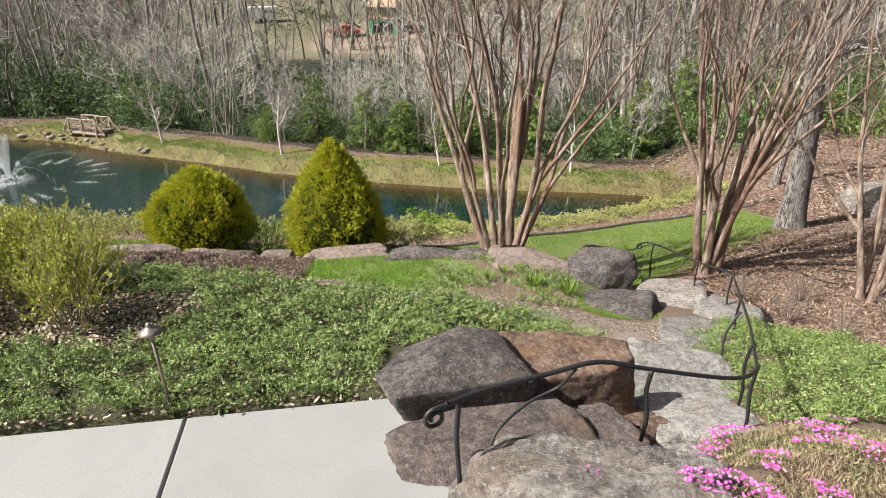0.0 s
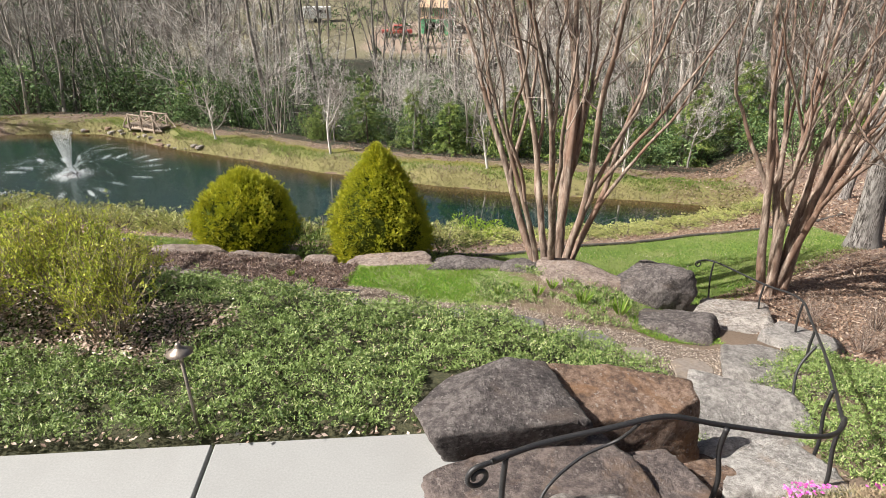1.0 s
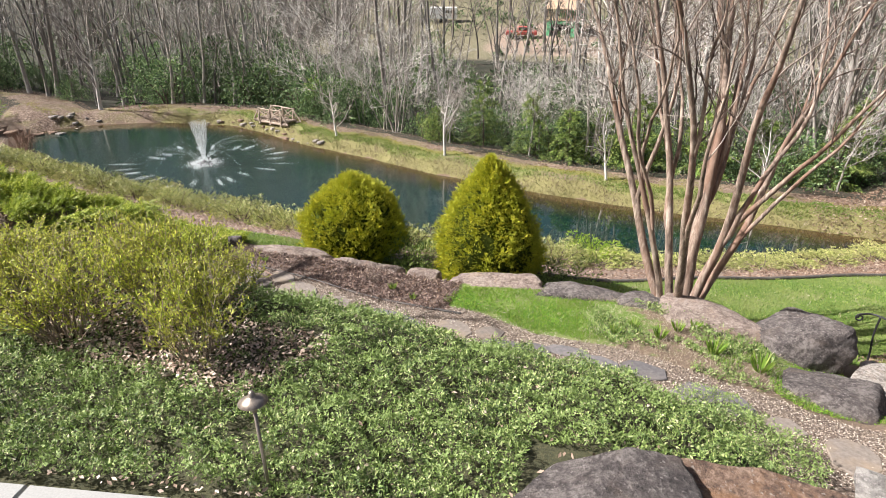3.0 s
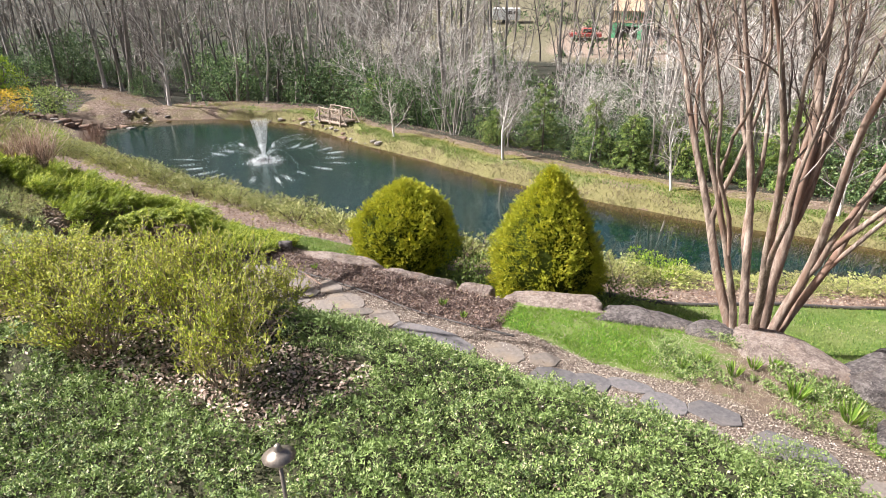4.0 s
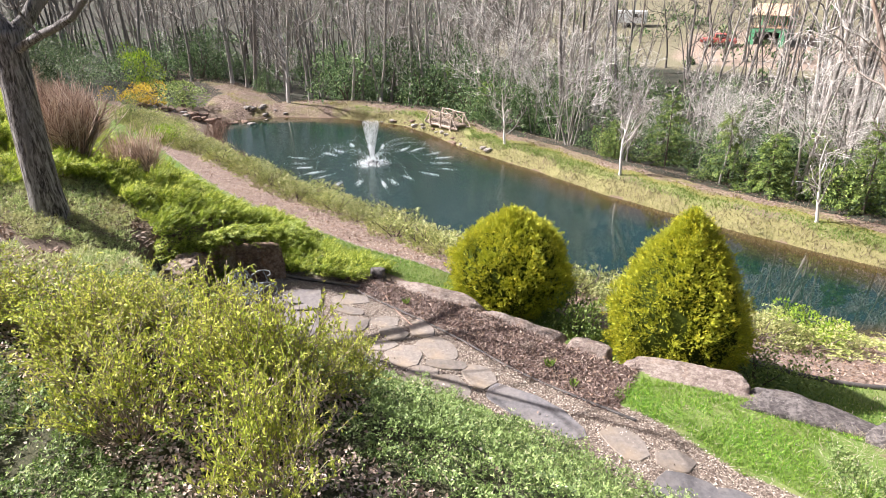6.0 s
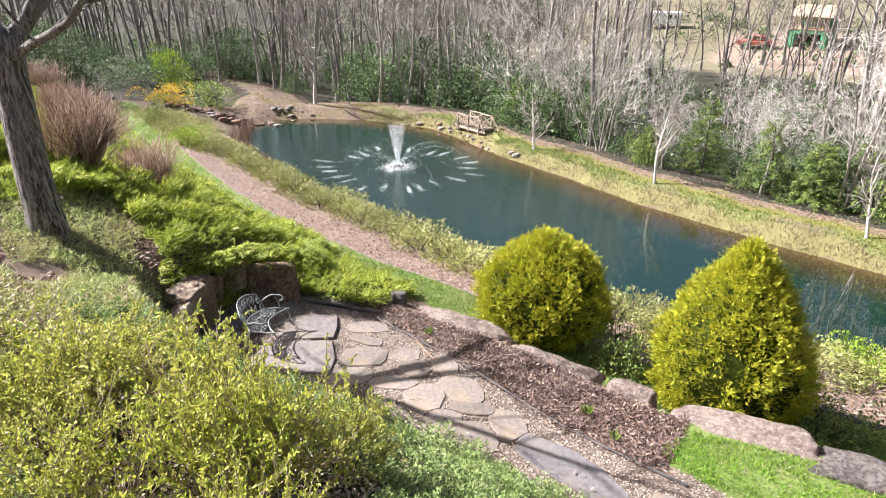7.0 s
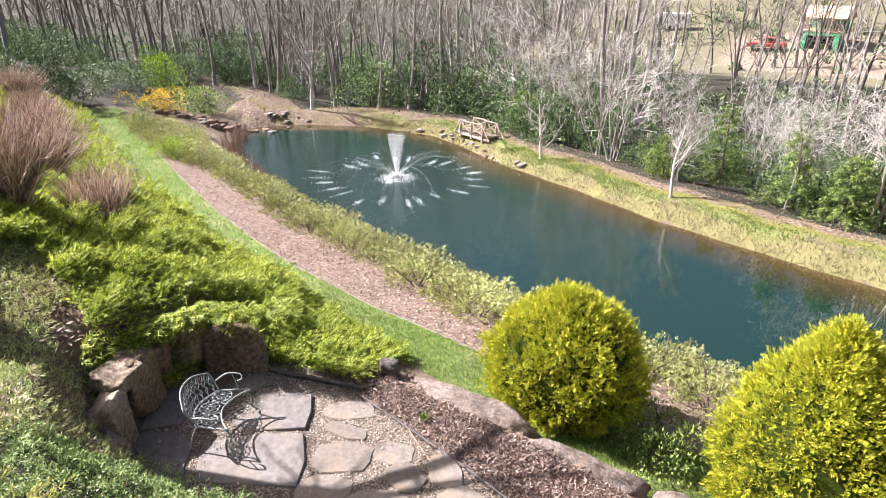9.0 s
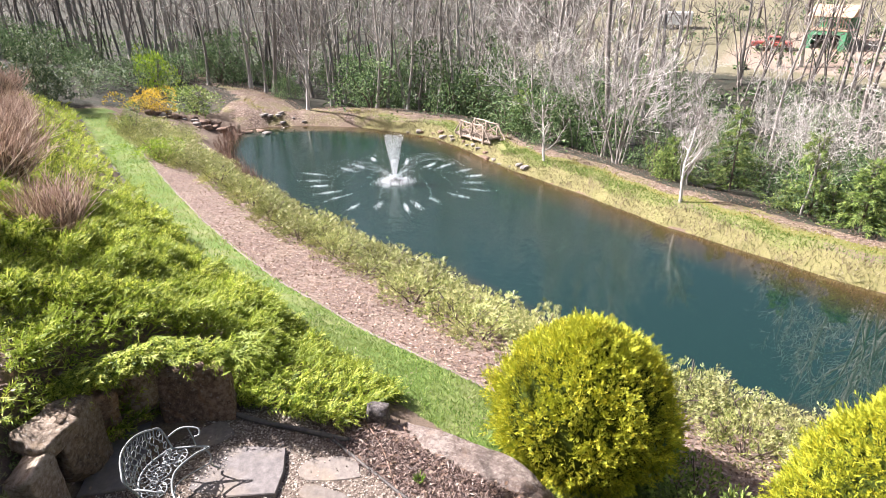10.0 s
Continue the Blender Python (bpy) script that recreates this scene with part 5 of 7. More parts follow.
def forked_tree(x, y, label):
    """A short thick trunk that forks at head height into long crooked limbs with drooping twigs."""
    rng = np.random.default_rng(41)
    trunk = smooth_line([(0, 0, -0.35), (0.03, 0.02, 0.1), (-0.02, 0.04, 0.7), (-0.12, 0.1, 1.5), (-0.2, 0.16, 2.2), (-0.22, 0.2, 2.75)], 4)
    R = np.interp(np.linspace(0, 1, len(trunk)), (0, 0.12, 0.3, 0.8, 1), (0.4, 0.29, 0.235, 0.22, 0.24))
    wood, fine = [tube(trunk, R, 18)], []
    top = trunk[-1]
    for way, L, r in (((0.95, 0.0, 0.27), 4.2, 0.07), ((0.15, 0.8, 0.75), 3.8, 0.07), ((-0.8, 0.3, 0.6), 3.6, 0.15), ((-0.2, -0.7, 0.8), 3.4, 0.13), ((-0.3, 0.8, 0.7), 4.0, 0.12)):
        P, R = limb(rng, top - np.array((0, 0, 0.35 * rng.uniform(0, 1))), way, L, r, 0.018, 10, 0.13, -0.01)
        wood.append(tube(P, R, 10))
        for k in range(9):
            p, d = along(P, 0.18 + 0.8 * (k + rng.uniform(0, 1)) / 9)
            L2 = L * rng.uniform(0.2, 0.42)
            P2, R2 = limb(rng, p, side_dir(rng, d, 0.6, 0.02), L2, 0.026, 0.007, 6, 0.2, -0.01)
            wood.append(tube(P2, R2, 6))
            for _ in range(7 if way[0] > 0.5 else 3):
                p3, d3 = along(P2, rng.uniform(0.15, 0.98))
                P3, R3 = limb(rng, p3, side_dir(rng, d3, 0.55, 0.0), L2 * rng.uniform(0.2, 0.5), 0.008, 0.003, 4, 0.22, 0.0)
                fine.append(tube(P3, R3, 4))
    tree_thing("old_tree", (x, y, gz(x, y)), (joined(wood), joined(fine)), M_BARK_GREY, M_TWIG_PALE, label, "old grey-barked trees")


forked_tree(-11.4, 8.12, "old tree with a furrowed grey trunk forking above the rock wall")
old_tree(9.9, 16.3, 47, 11, 0.34, (0.02, 0.0), "old grey-barked tree with a thick leaning trunk in the mulch", 12, 0.42)
old_tree(13.3, 23.6, 43, 9, 0.16, (0.1, 0.0), "slender grey tree at the end of the pond", 12, 0.3)

def tree_pair(*args, **more):
    w, c = wild_tree(*args, **more)
    return mesh_of("trunk", *w, smooth=True), mesh_of("crown", *c)


SAPLINGS = [tree_pair(51 + k, 4.4, 0.085, 0.22, 13, 6, 4, 0.012, 1, 0.2, 0.5, 0.04, 0.06, 0.3, 0.04) for k in range(3)]
for k, (x, y, s) in enumerate(((-18.5, 39.9, 0.95), (-9.9, 36.8, 1.1), (-0.2, 34.3, 0.95), (7.1, 33.1, 0.95), (-40.4, 42.4, 2.1))):
    ob = thing("young_tree", (x, y, gz(x, y) - 0.05), "pale young tree with bare branches on the far bank", "tree", "young trees along the far bank", 70 * k)
    part("trunk", SAPLINGS[k % 3][0], M_TWIG_LIGHT, ob)
    part("crown", SAPLINGS[k % 3][1], M_TWIG_PALE, ob)
    ob.scale = (s, s, s)

# ---- woods behind the pond ----
# tall trees, understory trees and the trees of the far slope: (height, radius, first limb, limbs, branches, twigs, stems)
TALL_KINDS = [(21, 0.2, 0.28, 15, 5, 1, 1), (19, 0.14, 0.22, 15, 5, 1, 1), (23, 0.26, 0.32, 16, 5, 1, 1), (17, 0.11, 0.2, 14, 5, 2, 1), (18, 0.15, 0.22, 9, 5, 1, 2), (20, 0.17, 0.35, 12, 5, 1, 1)]
UNDER_KINDS = [(10, 0.1, 0.24, 12, 7, 4, 1), (9, 0.07, 0.25, 6, 6, 4, 3), (12, 0.11, 0.3, 9, 7, 4, 2), (8, 0.08, 0.2, 13, 7, 4, 1)]
SLOPE_KINDS = [(17, 0.2, 0.25, 13, 4, 1, 1), (15, 0.13, 0.2, 12, 4, 1, 1), (14, 0.12, 0.18, 8, 4, 1, 2)]
tall_trees = [tree_pair(100 + k, h, r, f, li, su, ti, 0.02, st, 0.16, 0.26) for k, (h, r, f, li, su, ti, st) in enumerate(TALL_KINDS)]
under_trees = [tree_pair(140 + k, h, r, f, li, su, ti, 0.014, st, 0.22, 0.36, 0.06, 0.06, 0.2, 0.04) for k, (h, r, f, li, su, ti, st) in enumerate(UNDER_KINDS)]
slope_trees = [tree_pair(120 + k, h, r, f, li, su, ti, 0.026, st, 0.2, 0.3) for k, (h, r, f, li, su, ti, st) in enumerate(SLOPE_KINDS)]


def plant_tree(name, x, y, pair, s, turn, label, group, twig=None, crown=None):
    ob = thing(name, (x, y, gz(x, y) - 0.1), label, "tree", group, turn)
    ob.scale = (s, s, s)
    part("trunk", pair[0], M_BARK_PALE if twig else M_BARK_FOREST, ob)
    part("crown", pair[1], twig or crown or M_TWIG_PALE, ob)


def wood_place(rng, lo, hi, power=1.0):
    x = rng.uniform(-92, 40)
    dy = lo + (hi - lo) * rng.uniform(0, 1) ** power
    if x < -44:
        return x, 37.0 + dy * 0.95 - max(0, -x - 52) * 0.7
    return x, float(line_at(FAR_SHORE, x)[0]) + dy - 2.2


def in_clearing(x, y):
    """The gap in the woods towards the buildings across the valley."""
    return y > 38 and -0.33 * y + 1 < x < -0.035 * y


rng = np.random.default_rng(8)
for k in range(130):
    x, y = wood_place(rng, 6.8, 26)
    if -14 < x < -5 and rng.uniform() < 0.4 or in_clearing(x, y) and rng.uniform() < 0.35:
        continue
    pale = M_TWIG_LIGHT if rng.uniform() < 0.5 else None
    plant_tree("woodland_tree", x, y, tall_trees[k % 6], rng.uniform(0.75, 1.15), rng.uniform(0, 360), "tall bare grey woodland tree with fine leafless twigs", "bare trees of the woods", pale)
for k in range(150):
    x, y = wood_place(rng, 24, 52)
    if k > 122:
        x = rng.uniform(-32, 18)
        y = rng.uniform(58, 96)
    if in_clearing(x, y) and rng.uniform() < 0.5:
        continue
    plant_tree("woodland_tree", x, y, slope_trees[k % 3], rng.uniform(0.8, 1.15), rng.uniform(0, 360), "bare grey woodland tree far behind the pond", "bare trees of the woods", M_TWIG_PALE if k % 4 == 0 else None, M_TWIG_FAR)
for k in range(105):
    if k < 62:
        x = -24 + 40 * rng.uniform(0, 1)
        y = float(line_at(FAR_SHORE, min(x, 13))[0]) + 4.3 + 14 * rng.uniform(0, 1) ** 1.3
    else:
        x, y = wood_place(rng, 6.6, 26, 1.1)
    plant_tree("understory_tree", x, y, under_trees[int(rng.integers(0, 4))], rng.uniform(0.5, 0.8 if in_clearing(x, y) else 1.1), rng.uniform(0, 360), "silvery young woodland tree with dense bare twigs", "understory trees of the woods", M_TWIG_LIGHT)


def far_woods():
    rng = np.random.default_rng(77)
    pieces = []
    for _ in range(400):
        x, y = rng.uniform(-170, 150), rng.uniform(78, 230)
        if -30 < x < 45 and y < 118 and rng.uniform() < 0.75:
            continue
        h = rng.uniform(10, 18)
        P, R = limb(rng, (x, y, gz(x, y) - 0.5), (rng.normal() * 0.05, 0, 1), h, rng.uniform(0.12, 0.28), 0.03, 5, 0.05)
        pieces.append(tube(P, R, 4))
        for k in range(11):
            p, d = along(P, rng.uniform(0.2, 0.98))
            P2, R2 = limb(rng, p, side_dir(rng, d, 0.6, 0.3), h * rng.uniform(0.12, 0.3), 0.06, 0.02, 3, 0.15)
            pieces.append(tube(P2, R2, 3))
            for _ in range(2):
                p3, d3 = along(P2, rng.uniform(0.3, 0.98))
                P3, R3 = limb(rng, p3, side_dir(rng, d3, 0.6, 0.2), h * rng.uniform(0.06, 0.12), 0.035, 0.015, 2, 0.1)
                pieces.append(tube(P3, R3, 3))
    V, F = joined([(v, f) for v, f in pieces])
    stuff("far_woods", (V, F), M_TWIG_FAR, "distant bare woods on the opposite hillside", "woods")


far_woods()


POLES = [tree_pair(160 + k, h, r, f, 7, 4, 1, 0.02, 1, 0.2, 0.2, 0.05, 0.035) for k, (h, r, f) in enumerate(((19, 0.17, 0.5), (17, 0.11, 0.45), (15, 0.075, 0.4)))]
rng = np.random.default_rng(9)
for k in range(170):
    if k < 75:
        x = rng.uniform(-120, -46)
        y = 40 + rng.uniform(0, 45) - max(0, -x - 52) * 0.5
    elif k < 140:
        x, y = wood_place(rng, 8, 36)
        if x > -14 and rng.uniform() < 0.4:
            continue
    else:
        x, y = rng.uniform(-14, 12), rng.uniform(52, 84)
    if in_clearing(x, y) and rng.uniform() < 0.4:
        continue
    plant_tree("slender_tree", x, y, POLES[k % 3], rng.uniform(0.85, 1.3), rng.uniform(0, 360), "slender straight grey tree trunk in the woods", "bare trees of the woods", M_TWIG_LIGHT if rng.uniform() < 0.35 else None, M_TWIG_FAR)


def thickets():
    """Evergreen undergrowth in drifts over the far hillside."""
    rng = np.random.default_rng(78)
    c = np.stack([rng.uniform(-120, 60, 900), rng.uniform(56, 190, 900)], 1)
    c = c[~((c[:, 0] > -34) & (c[:, 0] < 30) & (c[:, 1] > 60) & (c[:, 1] < 122) & (rng.uniform(0, 1, 900) < 0.25))]
    k = rng.integers(0, len(c), 52000)
    d = rand_dirs(rng, len(k), 0.3)
    r = rng.uniform(0.8, 1.0, len(k)) * (1.2 + 0.7 * np.sin(k * 1.7))
    P = np.stack([c[k, 0] + d[:, 0] * r, c[k, 1] + d[:, 1] * r, 0 * r], 1)
    P[:, 2] = ground_z(P[:, 0], P[:, 1]) + np.abs(d[:, 2]) * r * 1.1
    stuff("hillside_thicket", leaves(P, d + rng.normal(size=P.shape) * 0.5, rand_dirs(rng, len(k), 0.6), rng.uniform(0.3, 0.6, len(k)), 0.22), M_RHODO, "dark evergreen undergrowth on the far hillside", "undergrowth")


thickets()


# ---- leafy bushes ----
def bush_mesh(name, seed, n, size, leaf, inner=0.6, up=0.35, thin=0.45):
    """A mound of leaves in lumps, unit radius scaled by size (rx, ry, h)."""
    rng = np.random.default_rng(seed)
    lumps = rng.normal(size=(14, 3)) * (0.5, 0.5, 0.3) + (0, 0, 0.5)
    which = rng.integers(0, 14, n)
    d = rand_dirs(rng, n, 0.25)
    r = 0.42 * (inner + (1 - inner) * rng.uniform(0, 1, n) ** 0.5)
    P = lumps[which] + d * r[:, None]
    P[:, 2] = np.abs(P[:, 2])
    P = P * np.array(size)
    out = unit(d + rng.normal(size=(n, 3)) * 0.5 + np.array((0, 0, up)))
    L = rng.uniform(0.7, 1.3, n) * leaf
    return mesh_of(name, *leaves(P, out, rand_dirs(rng, n, 0.8), L, L * thin))


def stems_arrays(seed, n, height, spread, r=0.01, sides=4, steps=5, side_twigs=3):
    rng = np.random.default_rng(seed)
    out = []
    for _ in range(n):
        a = rng.uniform(0, 2 * np.pi)
        d = np.array((math.cos(a) * spread * rng.uniform(0.1, 1), math.sin(a) * spread * rng.uniform(0.1, 1), 1.0))
        P, R = limb(rng, (d[0] * 0.12, d[1] * 0.12, -0.05), d, height * rng.uniform(0.7, 1.1), r, r * 0.3, steps, 0.12, 0.03)
        out.append(tube(P, R, sides))
        for _ in range(side_twigs):
            p, dd = along(P, rng.uniform(0.35, 0.9))
            P2, R2 = limb(rng, p, side_dir(rng, dd, 0.5, 0.2), height * rng.uniform(0.2, 0.4), r * 0.6, r * 0.2, 2, 0.15, 0.03)
            out.append(tube(P2, R2, 3))
    return joined(out)


RHODO = [bush_mesh("foliage", 200 + k, 2000, (1, 1, 1), 0.085, 0.7, -0.05, 0.36) for k in range(4)]
LIGHT = [bush_mesh("foliage", 210 + k, 2000, (1, 1, 1), 0.09, 0.7, 0.2, 0.5) for k in range(2)]
stem_mesh = mesh_of("stem", *stems_arrays(220, 5, 1.1, 0.5, 0.03, 3, 3, 1))


def bush(name, x, y, r, h, mesh, mat, label, category, group, turn=0.0, lift=-0.1):
    ob = thing(name, (x, y, gz(x, y) + lift), label, category, group, turn)
    ob.scale = (r, r, h)
    f = part("foliage", mesh.copy() if mesh.materials and mesh.materials[0] is not mat else mesh, mat, ob)
    if f.data.materials[0] is not mat:
        f.data.materials[0] = mat
    part("stem", stem_mesh, M_TWIG_DARK, ob)
    return ob


rng = np.random.default_rng(12)
for k in range(265):
    x, y = wood_place(rng, 7.2, 17, 1.2) if k < 165 else wood_place(rng, 16, 40)
    if k >= 240:
        x = rng.uniform(-12, 16)
        y = float(line_at(FAR_SHORE, x)[0]) + rng.uniform(5, 16)
    if math.hypot(x + 47.6, y - 26.3) < 5 or -56 < x < -44 and y < 39:
        continue
    if k < 165 and -20 < x < -6 and rng.uniform() < 0.45:
        continue
    tall = rng.uniform(1.2, 2.7) if x < -44 else rng.uniform(1.6, 3.8) if x < -19 else rng.uniform(0.9, 2.3)
    bush("evergreen_shrub", x, y, tall * rng.uniform(0.8, 1.15), tall, RHODO[int(rng.integers(0, 4))], M_RHODO, "dark glossy evergreen shrub under the bare trees", "shrub", "evergreen shrubs at the edge of the woods", rng.uniform(0, 360))
for x, dy, r, h in ((-11.5, 6.8, 1.1, 1.5), (-2.8, 8.5, 1.8, 1.6), (0.8, 7.4, 1.7, 1.9), (5.4, 9.5, 1.6, 2.6), (9.0, 9.0, 1.8, 1.7), (-5.5, 7.6, 1.2, 0.9), (12.5, 12, 2.2, 1.4), (17, 8, 2.4, 1.6)):
    bush("light_green_shrub", x, float(line_at(FAR_SHORE, x)[0]) + dy - 2, r, h, LIGHT[int(rng.integers(0, 2))], M_GREENERY, "fresh green shrub at the edge of the woods", "shrub", "light green shrubs at the edge of the woods", rng.uniform(0, 360))

for k in range(26):
    x, y = rng.uniform(13, 36), rng.uniform(0, 1)
    y = 33.5 - 0.28 * (x - 13) + 7 * y
    if k % 3:
        tall = rng.uniform(1.2, 2.4)
        bush("evergreen_shrub", x, y, tall, tall, RHODO[k % 4], M_RHODO if k % 2 else M_GREENERY, "evergreen shrub at the end of the pond", "shrub", "evergreen shrubs at the edge of the woods", 40 * k)
    else:
        plant_tree("woodland_tree", x, y, tall_trees[k % 6], rng.uniform(0.8, 1.1), 50 * k, "bare grey tree at the end of the pond", "bare trees of the woods", M_TWIG_LIGHT)

def hemlock_meshes(seed, height, reach):
    """A young conifer: a thin stem with tiers of drooping feathery boughs."""
    rng = np.random.default_rng(seed)
    P, R = limb(rng, (0, 0, -0.1), (0, 0, 1), height, 0.06, 0.012, 8, 0.03, 0.02)
    wood, at, way = [tube(P, R, 6)], [], []
    for k in range(46):
        f = 0.08 + 0.9 * k / 46
        p, _ = along(P, min(f, 0.98))
        a = 2.4 * k + rng.uniform(-0.4, 0.4)
        L = reach * (1.05 - f) * rng.uniform(0.7, 1.15) + 0.15
        P2, R2 = limb(rng, p, (math.cos(a), math.sin(a), 0.15), L, 0.014, 0.004, 5, 0.1, -0.09)
        wood.append(tube(P2, R2, 4))
        for g in rng.uniform(0.12, 1, int(34 * L / reach) + 14):
            q, d = along(P2, min(g, 0.98))
            at.append(q)
            way.append(side_dir(rng, d, 0.45, -0.15))
    at, way = np.array(at), np.array(way)
    n = len(at)
    return mesh_of("trunk", *joined(wood), smooth=True), mesh_of("foliage", *sprays(at, way, rand_dirs(rng, n, 1.5), rng.uniform(0.2, 0.42, n), rng, 5, 0.2))


HEMLOCK = [hemlock_meshes(390, 4.6, 1.9), hemlock_meshes(391, 3.4, 1.7)]
M_HEMLOCK = foliage("hemlock_sprays", [(0, (0.06, 0.1, 0.02)), (0.5, (0.16, 0.25, 0.045)), (0.85, (0.3, 0.4, 0.08)), (1, (0.42, 0.46, 0.14))], None, glow=0.2, vary=0.25)
for k, (x, dy, size) in enumerate(((4.8, 7.4, 1.15), (8.2, 8.6, 1.1), (1.6, 6.9, 0.95), (-2.6, 6.7, 1.0), (-4.6, 7.2, 0.9), (-0.8, 8.6, 1.1), (11.5, 8.8, 1.1), (-11.3, 6.9, 0.75), (-8.6, 9.5, 1.0), (-23.6, 8.2, 1.0), (15, 9.5, 1.2), (-30, 10.5, 1.1))):
    y = float(line_at(FAR_SHORE, min(x, 12.6))[0]) + dy - 2
    ob = thing("young_hemlock", (x, y, gz(x, y) - 0.05), "young green conifer with drooping feathery boughs by the woods", "tree", "young conifers at the edge of the woods", 60 * k)
    ob.scale = (size, size, size)
    part("trunk", HEMLOCK[k % 2][0], M_TWIG_DARK, ob)
    part("foliage", HEMLOCK[k % 2][1], M_HEMLOCK, ob)

# shrubs round the head of the pond
M_HOLLY = foliage("glossy_holly_leaves", [(0, (0.03, 0.06, 0.02)), (0.55, (0.07, 0.12, 0.04)), (0.8, (0.17, 0.22, 0.1)), (1, (0.38, 0.42, 0.27))], None, rough=0.5, glow=0.12)
M_BRASS = foliage("forsythia_blossom", [(0, (0.25, 0.24, 0.03)), (0.4, (0.55, 0.38, 0.03)), (1, (0.75, 0.55, 0.06))], None)
M_LIME = foliage("lime_green_leaves", [(0, (0.1, 0.2, 0.01)), (0.5, (0.24, 0.36, 0.02)), (1, (0.4, 0.5, 0.05))], None)
bush("holly_bush", -47.6, 26.3, 2.3, 2.7, bush_mesh("foliage", 231, 11000, (1, 1, 1), 0.055, 0.8, 0.1, 0.55), M_HOLLY, "large dark holly with a pale glinting top beside the grass path", "shrub", "shrubs at the head of the pond")
bush("clipped_shrub", -54.0, 38.2, 1.75, 2.9, LIGHT[0], M_LIME, "upright bright green shrub at the end of the grass path", "shrub", "shrubs at the head of the pond")
bush("forsythia", -45.6, 32.0, 1.7, 1.5, LIGHT[1], M_BRASS, "golden flowering shrub at the head of the pond", "shrub", "shrubs at the head of the pond")
bush("green_shrub", -45.6, 35.8, 2.0, 1.9, LIGHT[0], M_GREENERY, "loose green shrub at the head of the pond", "shrub", "shrubs at the head of the pond")
bush("low_dark_hedge", -52.5, 31.6, 2.6, 1.6, RHODO[1], M_RHODO, "low dark hedge closing the grass path", "hedge", "shrubs at the head of the pond")
bush("low_dark_hedge", -54, 35.4, 2.6, 1.6, RHODO[2], M_RHODO, "low dark hedge closing the grass path", "hedge", "shrubs at the head of the pond")
bush("bank_bush", -30.9, 23.3, 1.15, 0.95, LIGHT[1], M_LIME, "small rounded lime green bush on the bank", "shrub", "shrubs at the head of the pond")
bush("small_conifer", -38.1, 26.6, 0.8, 1.3, RHODO[3], M_GREENERY, "small dark green conifer on the bank", "shrub", "shrubs at the head of the pond")

# ---- low shrubs on the pond bank ----
def mound_mesh(seed, n, spray):
    """A low rounded shrub: twiggy leaf sprays over an uneven dome."""
    rng = np.random.default_rng(seed)
    d = rand_dirs(rng, n, 0.0)
    d[:, 2] = np.abs(d[:, 2])
    a = np.arctan2(d[:, 1], d[:, 0])
    swell = 1 + 0.16 * np.sin(3 * a + seed) + 0.12 * np.sin(5 * a + 4 * d[:, 2] + 2 * seed) + 0.1 * np.sin(11 * a - 7 * d[:, 2])
    P = d * (swell * (1 - 0.4 * rng.uniform(0, 1, n) ** 2))[:, None]
    out = unit(d + np.array((0, 0, 0.5)) + rng.normal(size=(n, 3)) * 0.45)
    return mesh_of("foliage", *sprays(P - out * spray * 0.5, out, rand_dirs(rng, n, 0.5), rng.uniform(0.6, 1.3, n) * spray, rng, 4, 0.34))


HEDGE = [mound_mesh(240 + k, 950, 0.15) for k in range(4)]
rng = np.random.default_rng(14)
xs = np.arange(-40, 12.5, 1.2)
for x in xs:
    top = line_at(BANK_TOP, x)[0]
    shore = line_at(NEAR_SHORE, x)[0]
    for row in (-0.12, 0.1, 0.35) if x > -29 else (-0.42, -0.22, 0.0, 0.25):
        if row > 0.3 and (x > -1 or rng.uniform() < 0.25):
            continue
        xx, yy = x + rng.uniform(-0.3, 0.3), float(top + (shore - top) * row + rng.uniform(-0.25, 0.25))
        s = rng.uniform(0.75, 1.1)
        low = 0.5 if x > -1 else 1.0
        bush("bank_shrub", xx, yy, s, s * low * rng.uniform(0.55, 0.8), HEDGE[int(rng.integers(0, 4))], M_HEDGE, "low straggling yellow-green shrub on the pond bank", "shrub", "low shrubs along the pond bank", rng.uniform(0, 360), -0.05)
bush("bank_bush", -0.3, 18.2, 0.7, 0.75, LIGHT[0], M_LIME, "small rounded green bush on the pond bank", "shrub", "")
bush("bank_bush", -1.1, 13.7, 0.75, 0.62, LIGHT[1], M_GREENERY, "dark green low shrub beside the pointed evergreen", "shrub", "")
bush("bank_bush", -4.25, 13.5, 0.6, 0.85, LIGHT[0], M_GREENERY, "loose green shrub between the two golden evergreens", "shrub", "")

